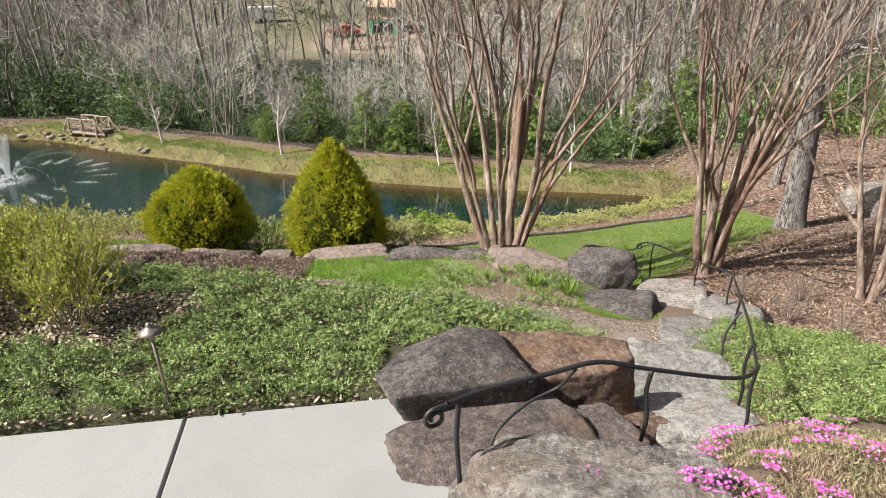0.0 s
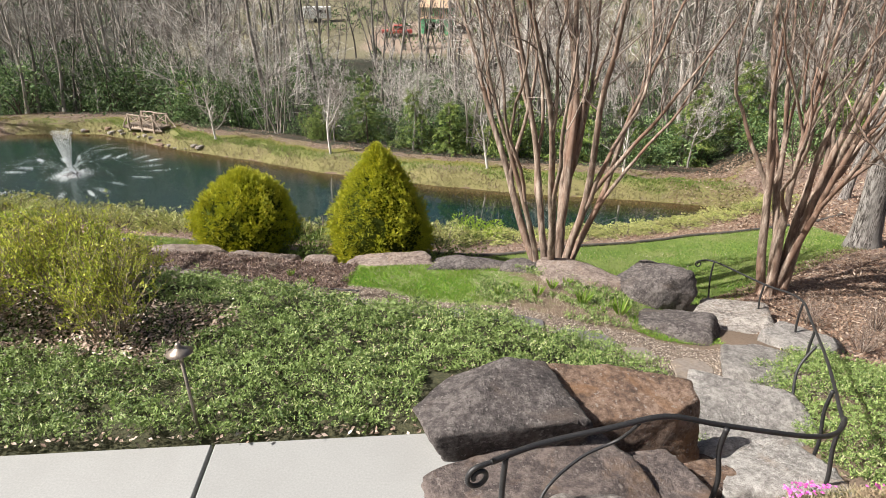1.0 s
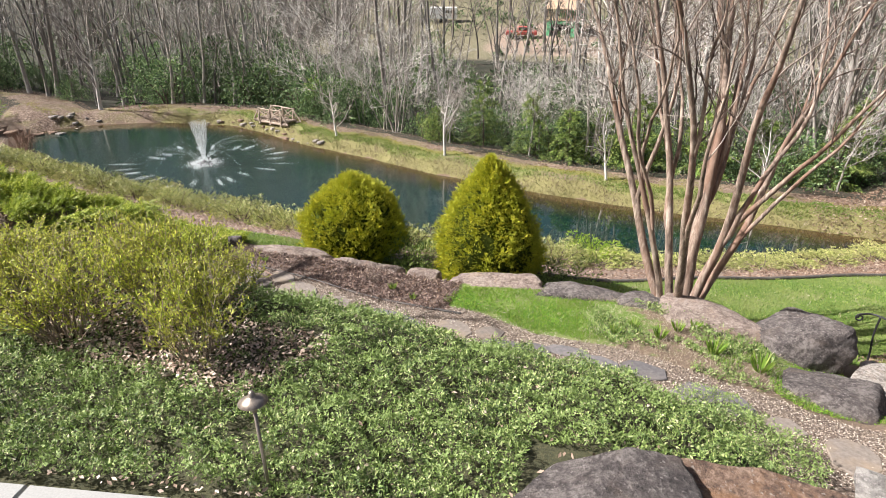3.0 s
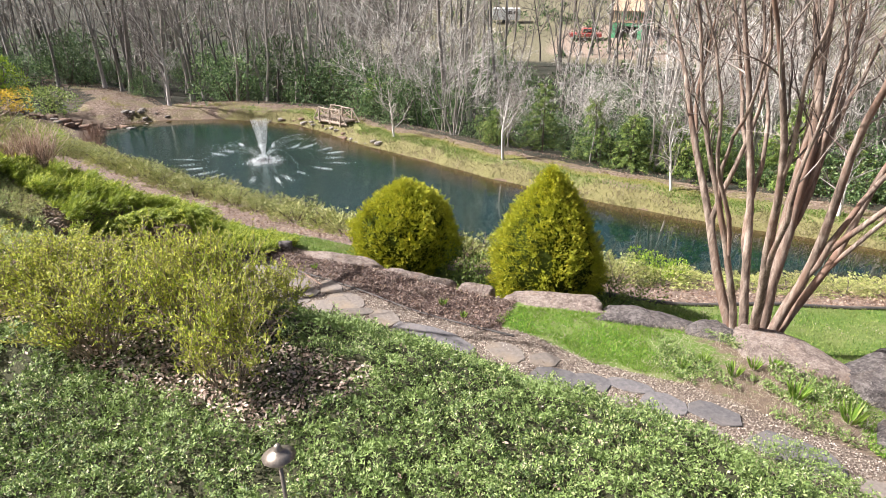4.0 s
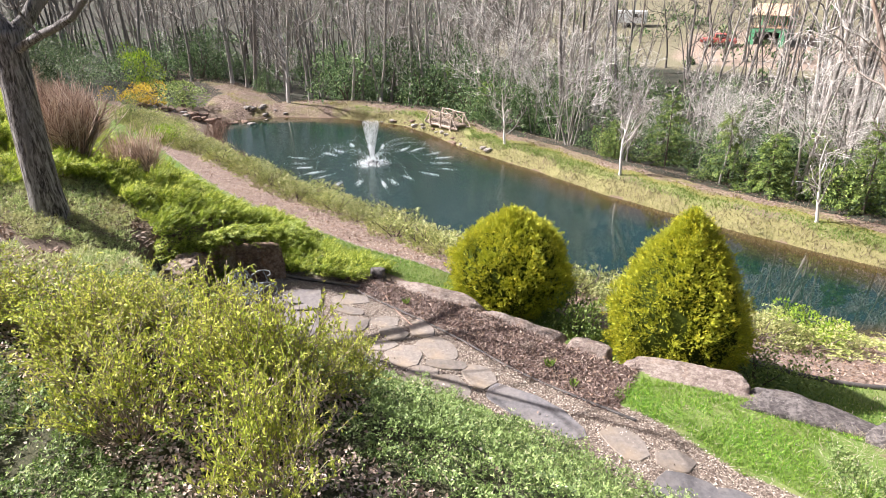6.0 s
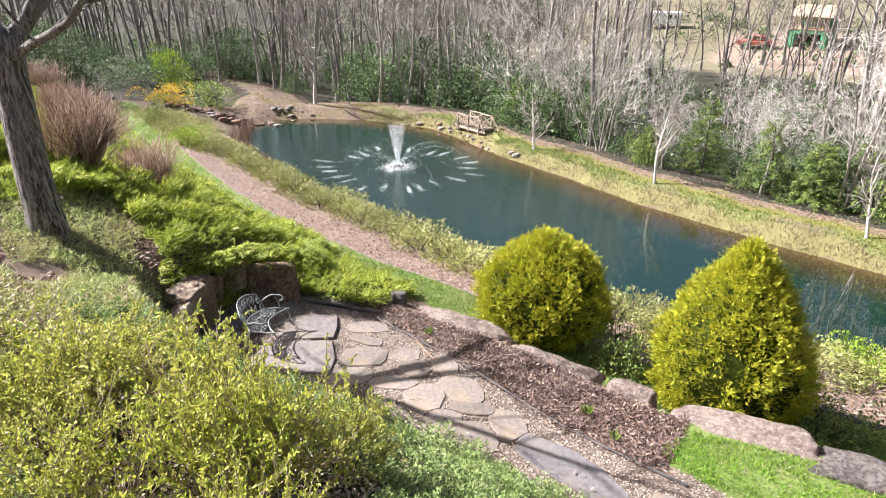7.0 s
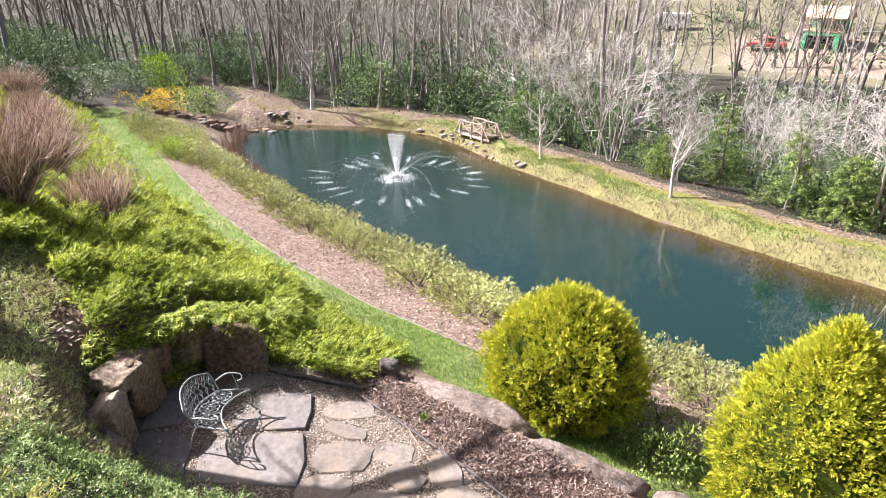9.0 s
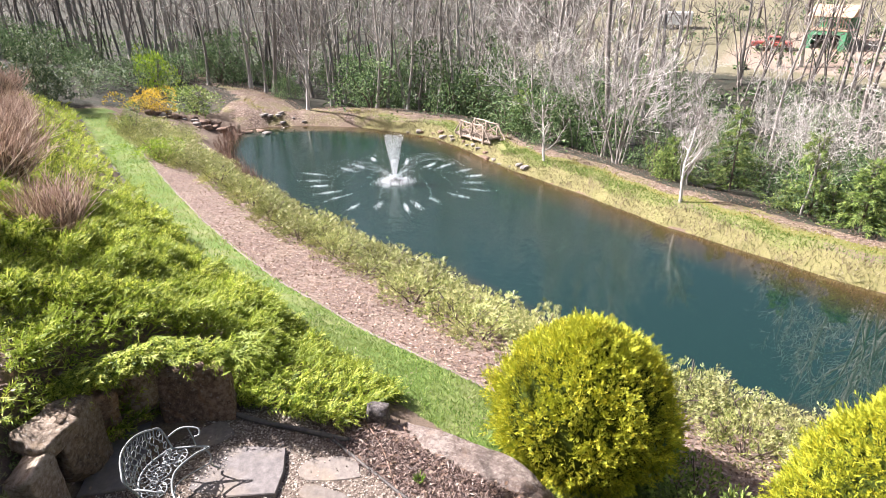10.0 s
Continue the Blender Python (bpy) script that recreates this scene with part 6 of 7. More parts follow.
# ---- yellow-green shrubs on the upper slope ----
def leafing_shrub(seed, count, height, spread):
    """Upright wands with side twigs, set with small young leaves along their upper parts."""
    rng = np.random.default_rng(seed)
    wood, at, way = [], [], []
    for _ in range(count):
        a, q = rng.uniform(0, 2 * np.pi), rng.uniform(0.05, 1)
        d = np.array((math.cos(a) * spread * q, math.sin(a) * spread * q, 1.0))
        P, R = limb(rng, (d[0] * 0.25, d[1] * 0.25, -0.05), d, height * rng.uniform(0.75, 1.1), 0.009, 0.003, 6, 0.11, 0.03)
        rods = [(P, R, 4, 0.45)]
        for _ in range(5):
            p, dd = along(P, rng.uniform(0.3, 0.9))
            P2, R2 = limb(rng, p, side_dir(rng, dd, 0.5, 0.15), height * rng.uniform(0.2, 0.4), 0.005, 0.002, 3, 0.15, 0.03)
            rods.append((P2, R2, 3, 0.2))
        for P, R, sides, low in rods:
            wood.append(tube(P, R, sides))
            for f in rng.uniform(low, 1, 28 if sides == 4 else 18):
                p, dd = along(P, min(f, 0.99))
                at.append(p)
                way.append(dd)
    at, way = np.array(at), np.array(way)
    n = len(at)
    L = rng.uniform(0.03, 0.06, n)
    green = leaves(at, way * 0.6 + rand_dirs(rng, n, 0.3) * 0.9, rand_dirs(rng, n, 0.8), L, L * 0.4)
    return mesh_of("foliage", *green), mesh_of("stem", *joined([t for t in wood]))


SPRING = [leafing_shrub(260, 45, 1.05, 0.85), leafing_shrub(261, 80, 1.05, 0.8), leafing_shrub(262, 48, 1.05, 0.85)]
for k, (x, y, s, h) in enumerate(((-4.0, 5.75, 0.75, 1.1), (-4.8, 6.4, 0.85, 1.1), (-5.4, 5.6, 0.85, 0.95), (-5.75, 6.75, 0.85, 0.9), (-6.5, 6.0, 0.9, 0.85), (-6.9, 6.7, 0.75, 0.65), (-7.6, 5.9, 0.95, 0.75), (-8.6, 5.6, 0.95, 0.75), (-4.5, 7.2, 0.6, 0.7))):
    ob = thing("spring_shrub", (x, y, gz(x, y) - 0.03), "twiggy shrub with fresh yellow-green leaves on the slope", "shrub", "twiggy shrubs on the slope", 77 * k)
    ob.scale = (s, s, h)
    part("foliage", SPRING[k % 3][0], M_SHRUB, ob)
    part("stem", SPRING[k % 3][1], M_TWIG_MID, ob)

# ---- bare reddish bushes ----
BARE = [mesh_of("twig_mass", *stems_arrays(280 + k, 170, 0.95, 0.85, 0.0085, 3, 4, 5)) for k in range(2)]
DRY = mesh_of("twig_mass", *stems_arrays(288, 34, 1.0, 0.8, 0.008, 4, 4, 3))
BARE_STEM = mesh_of("stem", *stems_arrays(285, 26, 0.7, 0.75, 0.018, 5, 5, 2))
for k, (x, y, s, h) in enumerate(((-14.6, 11.75, 1.2, 1.4), (-14.2, 10.15, 1.45, 1.85), (-18.6, 12.6, 1.55, 1.7), (-22, 14.0, 1.75, 1.9), (-25.6, 15.3, 1.7, 1.8), (-29.7, 17.3, 1.6, 1.6), (-35, 19.3, 1.6, 1.6), (-40.6, 21.4, 2.2, 2.2))):
    ob = thing("bare_bush", (x, y, gz(x, y) - 0.05), "rounded reddish-brown bush of dense bare twigs", "shrub", "bare reddish bushes on the hillside", 50 * k)
    ob.scale = (s, s, h)
    part("twig_mass", BARE[k % 2], M_BUSH, ob)
    part("stem", BARE_STEM, M_TWIG_DARK, ob)
for k, (x, y, s, h) in enumerate(((6.2, 9.6, 0.6, 0.55), (7.0, 10.6, 0.7, 0.7), (5.8, 10.6, 0.55, 0.6), (7.8, 9.3, 0.6, 0.6), (6.6, 8.7, 0.6, 0.5), (-4.35, 11.3, 0.32, 0.3), (-6.6, 9.4, 0.45, 0.35), (-5.9, 9.15, 0.4, 0.3))):
    ob = thing("dry_stems", (x, y, gz(x, y) - 0.02), "tuft of dry brown leafless stems in the mulch", "shrub", "dry stems in the beds", 40 * k)
    ob.scale = (s, s, h)
    part("twig_mass", DRY, M_TWIG_MYRTLE, ob)


# ---- ground plants ----
def wob(x, y, k, seed=0.0):
    """Smooth wandering values, about -1 to 1."""
    return (np.sin(k * x + 1.7 * np.sin(0.6 * k * y + seed) + seed) + np.sin(1.3 * k * y + 1.3 * np.sin(0.8 * k * x + 2 * seed)) + 0.6 * np.sin(2.9 * k * (x + y) + seed)) / 2.6


def sown(rng, n, box, keep):
    x, y = rng.uniform(box[0], box[1], n), rng.uniform(box[2], box[3], n)
    k = keep(x, y, rng.uniform(0, 1, n))
    return x[k], y[k]


def line_y(knots, x):
    return line_at(knots, x)[0]


def pad_y(x):
    return 4.23 + (x + 2.21) * 0.16


def under_shrubs(x, y):
    """Leaf litter round the feet of the twiggy shrubs."""
    return (x < -2.9 + 0.2 * wob(x, y, 5, 2)) & (y > np.interp(x, (-7, -5.5, -4.2, -3.3, -2.9), (5.6, 5.4, 5.15, 5.25, 5.7)) + 0.2 * wob(x, y, 4, 6)) & (y < np.where(x < -4, 7.0, 6.4))


def on_cover(x, y, u):
    left = (y > pad_y(x) + 0.05) & (y < np.where(x < -4.5, line_y(SLOPE_FOOT, x) + 0.15, line_y(COVER_EDGE, x) + 0.12 * wob(x, y, 4, 2))) & (x < np.where(y < 5.5, -0.6, 0.9) + (y > 5.6) * 1.6) & (x > -8.8 + 0.5 * wob(x, y, 2.5, 9))
    bare = (wob(x, y, 2.3, 1.0) > 0.72) | under_shrubs(x, y)
    right = (x > 3.35) & (x < 6.4) & (y > 4.6) & (y < 8.6 + 0.3 * wob(x, y, 2, 5)) & (y < 6.2 + x * 0.5)
    return (left & ~(bare & (u > 0.12)) & ((x > -8.6) | (u < 0.35))) | right


rng = np.random.default_rng(31)
x, y = sown(rng, 250000, (-11, 6.5, 3.8, 9.8), on_cover)
clump = 0.1 + 0.07 * wob(x, y, 5.0, 2.0) + 0.11 * wob(x, y, 13.0, 4.0)
clump = clump + 0.14 * np.clip((y - line_y(SLOPE_FOOT, x)) / 0.5 + 0.6, 0, 1) * (x < 2.6)
P = np.stack([x, y, ground_z(x, y) + np.maximum(clump, 0.0) * rng.uniform(0.4, 1.2, len(x)) + 0.01], 1)
D = rand_dirs(rng, len(x), 0.55)
stuff("creeping_groundcover", sprays(P, D, rand_dirs(rng, len(x), 1.2), rng.uniform(0.035, 0.075, len(x)), rng, 3, 0.42), M_COVER, "dense mat of creeping green groundcover", "groundcover")


def on_juniper(x, y, u):
    hill = (x < -8.2) & (y > line_y(CREST_FAR, x) + np.where(x < -12.5, -2.2 + 0.8 * wob(x, y, 1, 4), 0.25)) & (y < line_y(LAWN_TOP, x) + np.where(x > -15, 0.1, -0.25))
    patio = (x > -10.3) & (y < 11.1 + 0.35 * (x + 10))
    dead = (x > -12.5) & (y < 9.5) & (wob(x, y, 2, 1) > -0.2)
    return hill & ~(patio & (x > -10.2)) & ~dead & (u < np.where(x < -20, 0.26, 1.0) * np.clip(0.75 + 1.3 * wob(x, y, 2.2, 8.0), 0.6, 1))


rng = np.random.default_rng(33)
near, far = sown(rng, 95000, (-18.5, -7.9, 6.5, 17), on_juniper), sown(rng, 110000, (-45, -18.5, 8, 28), on_juniper)
x, y = np.concatenate([near[0], far[0]]), np.concatenate([near[1], far[1]])
tier = 0.17 + 0.22 * wob(x, y, 2.2, 8.0) + 0.12 * wob(x, y, 7, 2)
edge = np.clip((-9.3 - x) / 1.0, 0.35, 1)
P = np.stack([x, y, ground_z(x, y) + np.maximum(tier, 0.02) * edge * rng.uniform(0.4, 1.25, len(x))], 1)
D = np.array((0.7, 0.1, 0.5)) + rng.normal(size=P.shape) * 0.28
stuff("creeping_juniper", feathers(P, D, rand_dirs(rng, len(x), 1.0), rng.uniform(0.16, 0.32, len(x)) * np.where(x < -18, 1.6, 1), rng, 7), M_JUNIPER, "feathery yellow-green creeping juniper covering the hillside", "juniper")
w = rng.uniform(0, 1, 1100)
wx = np.where(w < 0.55, -10.42 + 0.25 * w, -10.3 + 1.1 * (w - 0.55) / 0.45) + rng.normal(size=1100) * 0.1
wy = np.where(w < 0.55, 9.6 + 1.1 * w / 0.55, 10.75 + 0.6 * (w - 0.55) / 0.45) + rng.normal(size=1100) * 0.1
P = np.stack([wx, wy, -0.94 + 0.1 * rng.uniform(-1, 1, 1100)], 1)
D = np.array((0.75, -0.35, 0.05)) + rng.normal(size=P.shape) * 0.3
stuff("overhanging_juniper", feathers(P, D, rand_dirs(rng, 1100, 1.6), rng.uniform(0.18, 0.34, 1100), rng, 6), M_JUNIPER, "juniper sprays hanging over the stone wall", "juniper")
M_JUNIPER_THIN = foliage("greyish_juniper", [(0, (0.14, 0.2, 0.06)), (0.5, (0.35, 0.43, 0.14)), (1, (0.58, 0.6, 0.28))], (0.42, 0.4, 0.18), 1.5)
x, y = sown(rng, 34000, (-15.5, -8.4, 5.8, 10.4), lambda x, y, u: (wob(x, y, 2, 1) > -0.45) & (y > line_y(CREST_FAR, x) - 1.9) & (y < line_y(CREST_FAR, x) + 1.2) & (y < 9.4 - (x + 10) * 0.5))
P = np.stack([x, y, ground_z(x, y) + 0.05 * rng.uniform(0, 1, len(x))], 1)
stuff("sparse_juniper", sprays(P, rand_dirs(rng, len(x), 0.4), rand_dirs(rng, len(x), 1), rng.uniform(0.07, 0.15, len(x)), rng, 4, 0.2), M_JUNIPER_THIN, "thin greyish juniper on bare soil round the old tree", "juniper")


def zone_keep(key, level=0.55):
    return lambda x, y, u: zones(x, y)[key] > level


M_DEADGRASS = foliage("bleached_grass", [(0, (0.3, 0.24, 0.16)), (0.6, (0.48, 0.41, 0.3)), (1, (0.62, 0.57, 0.47))], None)
rng = np.random.default_rng(35)
x, y = sown(rng, 260000, (-12.5, 10.2, 11, 20.5), lambda x, y, u: (zones(x, y)["lawn"] > 0.5) & (u < np.where(y < 14.5, 1, 0.6)) & ((x < -3.5) | (y > line_y(LEDGE_TOP, x))))
P = np.stack([x, y, ground_z(x, y)], 1)
stuff("lawn_grass", leaves(P, rand_dirs(rng, len(x), 1.3), rand_dirs(rng, len(x)), rng.uniform(0.035, 0.075, len(x)), 0.012), M_LAWN, "mown green lawn grass", "grass")
x, y = sown(rng, 22000, (-30, 9, 11, 22), lambda x, y, u: (zones(x, y)["lawn"] > 0.5) & (wob(x, y, 1.9, 11) > 0.1) & ((x < -3.5) | (y > line_y(LEDGE_TOP, x))))
P = np.stack([x, y, ground_z(x, y)], 1)
stuff("dry_lawn_grass", leaves(P, rand_dirs(rng, len(x), 0.7), rand_dirs(rng, len(x)), rng.uniform(0.04, 0.09, len(x)), 0.014), M_DEADGRASS, "bleached dry blades among the lawn", "grass")
x, y = sown(rng, 60000, (-44, -12.5, 12, 30), lambda x, y, u: zones(x, y)["lawn"] > 0.45)
P = np.stack([x, y, ground_z(x, y)], 1)
stuff("path_grass", leaves(P, rand_dirs(rng, len(x), 1.3), rand_dirs(rng, len(x)), rng.uniform(0.06, 0.11, len(x)), 0.025), M_GRASS, "mown grass of the path along the bank", "grass")
x, y = sown(rng, 80000, (-3.6, 3.8, 9.2, 12.2), lambda x, y, u: (y > line_y(PATH_FAR, x) + 0.25 + 0.3 * wob(x, y, 3, 1)) & (y < line_y(LEDGE_TOP, x) - 0.25) & (x > -2.75 + 0.5 * wob(x, y, 2, 2)) & ((x < -0.1 + 0.5 * wob(x, y, 3, 5)) | (wob(x, y, 2.5, 3) > 0.45) | (x > 2.4)) & ((wob(x, y, 4, 7) < 0.5) | (u < 0.3)))
P = np.stack([x, y, ground_z(x, y)], 1)
stuff("bright_grass", leaves(P, rand_dirs(rng, len(x), 1.2), rand_dirs(rng, len(x)), rng.uniform(0.03, 0.075, len(x)), 0.009), M_GRASS_BRIGHT, "patch of bright green grass on the terrace", "grass")

x, y = sown(rng, 8000, (-0.2, 3.0, 9.4, 12.0), lambda x, y, u: (y > line_y(PATH_FAR, x) + 0.2) & (y < line_y(LEDGE_TOP, x) - 0.25) & (wob(x, y, 3.3, 9) > 0.08))
P = np.stack([x, y, ground_z(x, y) + 0.02 + 0.05 * rng.uniform(0, 1, len(x))], 1)
stuff("terrace_weeds", sprays(P, rand_dirs(rng, len(x), 0.7), rand_dirs(rng, len(x), 1), rng.uniform(0.05, 0.11, len(x)), rng, 3, 0.4), M_COVER, "low green weeds and thin grass on the terrace", "plants")
x, y = sown(rng, 16000, (-2.2, 3.0, 9.4, 12.1), lambda x, y, u: (y > line_y(PATH_FAR, x) + 0.05) & (y < line_y(LEDGE_TOP, x) - 0.15) & (u < np.where(x > -0.3, 0.6, 0.15)))
P = np.stack([x, y, ground_z(x, y) + 0.02], 1)
stuff("dry_grass", leaves(P, rand_dirs(rng, len(x), 0.6), rand_dirs(rng, len(x)), rng.uniform(0.05, 0.16, len(x)), 0.0045), M_DEADGRASS, "pale dry grass stalks on the terrace", "grass")

# tufts of broad blades on the terrace
rng = np.random.default_rng(37)
M_LILY = foliage("fresh_lily_blades", [(0, (0.1, 0.2, 0.02)), (0.6, (0.22, 0.36, 0.04)), (1, (0.4, 0.46, 0.12))], None)
n = 70
a = rng.uniform(0, 2 * np.pi, n)
D = np.stack([np.cos(a) * 0.5, np.sin(a) * 0.5, np.ones(n)], 1)
tuft = mesh_of("blades", *leaves(np.stack([np.cos(a), np.sin(a), 0 * a], 1) * 0.05, D, rand_dirs(rng, n), rng.uniform(0.15, 0.3, n), 0.022))
for k, (x, y, s) in enumerate(((1.7, 10.3, 1.1), (2.3, 10.0, 1.2), (0.9, 10.55, 0.9), (1.2, 10.9, 0.8), (0.5, 10.8, 0.7), (0.2, 10.5, 0.7), (1.5, 11.1, 0.7), (-3.9, 11.1, 0.6), (-6.9, 11.6, 0.5), (-3.4, 10.8, 0.5), (-9.0, 11.6, 0.8))):
    ob = part("lily_tuft", tuft, M_LILY)
    ob.matrix_basis = pose(x, y, gz(x, y), 0, 0, 50 * k) @ Matrix.Scale(s, 4)
    tagged(ob, "small tuft of fresh green blades in the bed", "plant", "green tufts on the terrace")

# reeds along the shore, dry grass on the banks, chips and leaves on the ground
M_MULCHCHIP = foliage("red_brown_bark", [(0, (0.05, 0.03, 0.024)), (0.5, (0.13, 0.08, 0.062)), (0.85, (0.24, 0.165, 0.135)), (1, (0.4, 0.32, 0.27))], None, glow=0.05)
M_STRAW = foliage("dry_straw", [(0, (0.1, 0.08, 0.042)), (0.6, (0.24, 0.19, 0.11)), (1, (0.42, 0.35, 0.25))], (0.16, 0.18, 0.05), 0.9)
M_DRYLEAF = foliage("dry_brown_leaves", [(0, (0.09, 0.05, 0.035)), (0.45, (0.24, 0.15, 0.1)), (0.8, (0.32, 0.23, 0.165)), (1, (0.47, 0.39, 0.31))], None, glow=0.15)
x = rng.uniform(-41, -29, 1100)
y = line_y(NEAR_SHORE, x) + rng.normal(size=1100) * 0.4
P = np.stack([x, y, np.maximum(ground_z(x, y), WATER - 0.1)], 1)
stuff("dry_reeds", leaves(P, rand_dirs(rng, 1100, 3.0), rand_dirs(rng, 1100), rng.uniform(0.4, 1.1, 1100), 0.028), M_TWIG_BROWN, "dry straw-coloured reeds along the water", "reeds")
M_BANKGRASS = foliage("mossy_bank_grass", [(0, (0.07, 0.12, 0.018)), (0.5, (0.16, 0.23, 0.035)), (0.8, (0.27, 0.31, 0.08)), (1, (0.42, 0.37, 0.19))], (0.13, 0.22, 0.03), 0.5)
M_GOLDMOSS = foliage("golden_moss", [(0, (0.15, 0.16, 0.02)), (0.5, (0.27, 0.25, 0.04)), (1, (0.4, 0.3, 0.09))], (0.2, 0.24, 0.04), 0.7)
for name, key, count, lo, hi, wide, m, label in (("bank_grass", "bankgreen", 420000, 0.07, 0.15, 0.035, M_BANKGRASS, "rough green grass on the far bank"), ("straw_fringe", "straw", 150000, 0.1, 0.28, 0.03, M_STRAW, "bleached rough grass along the water's edge"), ("golden_moss", "moss", 110000, 0.04, 0.09, 0.05, M_GOLDMOSS, "golden moss along the edge of the woods")):
    x, y = sown(rng, count, (-46, 14, 29, 48), lambda x, y, u: (zones(x, y)[key] > 0.35 + 0.5 * u) & (wob(x, y, 1.1, 3) < 0.75))
    P = np.stack([x, y, ground_z(x, y)], 1)
    stuff(name, leaves(P, rand_dirs(rng, len(x), 1.2), rand_dirs(rng, len(x)), rng.uniform(lo, hi, len(x)) * (1 + 0.5 * wob(x, y, 3.1, 2)), wide), m, label, "grass")
x, y = sown(rng, 150000, (-36, 12, 9, 26), lambda x, y, u: (zones(x, y)["mulch"] > 0.5) & (u < np.where(x < -20, 0.6, 1)))
P = np.stack([x, y, ground_z(x, y) + 0.015], 1)
chips = leaves(P, rand_dirs(rng, len(x)) * (1, 1, 0.35), rand_dirs(rng, len(x), 1.5), rng.uniform(0.04, 0.11, len(x)), 0.035, 0.15)
x, y = sown(rng, 160000, (-60, 16, 30, 52), lambda x, y, u: (zones(x, y)["needles"] > 0.4) | (x < -34) & (y > line_y(FAR_SHORE, x) + 0.4) & (y < line_y(FAR_SHORE, x) + 7) | ((y > line_y(FAR_SHORE, x) + 3.2) & (y < line_y(FAR_SHORE, x) + 6) & (u < 0.4)) | (zones(x, y)["moss"] > 0.6) & (u < 0.12))
P = np.stack([x, y, ground_z(x, y) + 0.02], 1)
stuff("woodland_litter", leaves(P, rand_dirs(rng, len(x)) * (1, 1, 0.5), rand_dirs(rng, len(x), 1.0), rng.uniform(0.05, 0.13, len(x)), 0.04, 0.2), M_DRYLEAF, "fallen leaves and sticks at the edge of the woods", "leaf litter")
x, y = sown(rng, 60000, (4.6, 14, 7, 22), lambda x, y, u: (zones(x, y)["mulch"] > 0.45) & (u < np.where(y < 15, 1, 0.5)))
P = np.stack([x, y, ground_z(x, y) + 0.015], 1)
more = leaves(P, rand_dirs(rng, len(x)) * (1, 1, 0.4), rand_dirs(rng, len(x), 1.3), rng.uniform(0.04, 0.11, len(x)), 0.03, 0.15)
x, y = sown(rng, 46000, (8, 30, 17, 36), lambda x, y, u: (zones(x, y)["mulch"] > 0.4) | (x > 12))
P = np.stack([x, y, ground_z(x, y) + 0.02], 1)
beyond = leaves(P, rand_dirs(rng, len(x)) * (1, 1, 0.4), rand_dirs(rng, len(x), 1.3), rng.uniform(0.08, 0.2, len(x)), 0.06, 0.15)
stuff("mulch_chips", joined([chips, more, beyond]), M_DRYLEAF, "shredded brown bark mulch and dry leaves", "mulch")
x, y = sown(rng, 60000, (-8.7, -2.5, 10.2, 12.4), lambda x, y, u: (zones(x, y)["mulch"] > 0.45) & (y < line_y(LEDGE_TOP, x)))
P = np.stack([x, y, ground_z(x, y) + 0.015], 1)
stuff("bed_mulch", leaves(P, rand_dirs(rng, len(x)) * (1, 1, 0.4), rand_dirs(rng, len(x), 1.2), rng.uniform(0.03, 0.1, len(x)), 0.016, 0.1), M_MULCHCHIP, "dark reddish-brown shredded bark in the terrace bed", "mulch")
x, y = sown(rng, 30000, (-22, -8.5, 4.5, 11), lambda x, y, u: (y > line_y(CREST_NEAR, x) - 0.5) & (y < line_y(CREST_FAR, x) + 1.2) & (wob(x, y, 1.6, 7) > -0.5) & ((x < -10.4) | (y < 8.4)))
P = np.stack([x, y, ground_z(x, y) + 0.02], 1)
stuff("hillside_litter", leaves(P, rand_dirs(rng, len(x)) * (1, 1, 0.5), rand_dirs(rng, len(x), 1.2), rng.uniform(0.04, 0.12, len(x)), 0.04), M_DRYLEAF, "dry brown leaves and chips round the old tree", "leaf litter")
x, y = sown(rng, 90000, (-10, 3.5, 4, 10), lambda x, y, u: (y > pad_y(x) - 0.02) & (y < line_y(SLOPE_FOOT, x) + 0.4) & ((u < 0.03) | under_shrubs(x, y) | (y < pad_y(x) + 0.12) & (u < 0.2)))
P = np.stack([x, y, ground_z(x, y) + 0.02 + 0.05 * rng.uniform(0, 1, len(x))], 1)
M_LITTER = foliage("faded_oak_leaves", [(0, (0.17, 0.11, 0.08)), (0.4, (0.4, 0.29, 0.22)), (0.8, (0.56, 0.44, 0.36)), (1, (0.7, 0.61, 0.52))], None, glow=0.1)
stuff("fallen_leaves", leaves(P, rand_dirs(rng, len(x)) * (1, 1, 0.4), rand_dirs(rng, len(x), 1.2), rng.uniform(0.03, 0.07, len(x)), 0.028), M_LITTER, "dry fallen leaves among the groundcover", "leaf litter")
x, y = sown(rng, 60000, (-9.6, 5.2, 7.6, 12.2), zone_keep("gravel", 0.4))
P = np.stack([x, y, ground_z(x, y) + 0.004], 1)
M_PEBBLE = foliage("pea_gravel", [(0, (0.13, 0.095, 0.072)), (0.5, (0.34, 0.27, 0.21)), (1, (0.58, 0.52, 0.44))], None, glow=0.0)
stuff("pea_gravel", leaves(P, rand_dirs(rng, len(x)) * (1, 1, 0.3), rand_dirs(rng, len(x), 2), rng.uniform(0.015, 0.04, len(x)), 0.02, 0.35), M_PEBBLE, "pale brown gravel between the flagstones", "gravel")


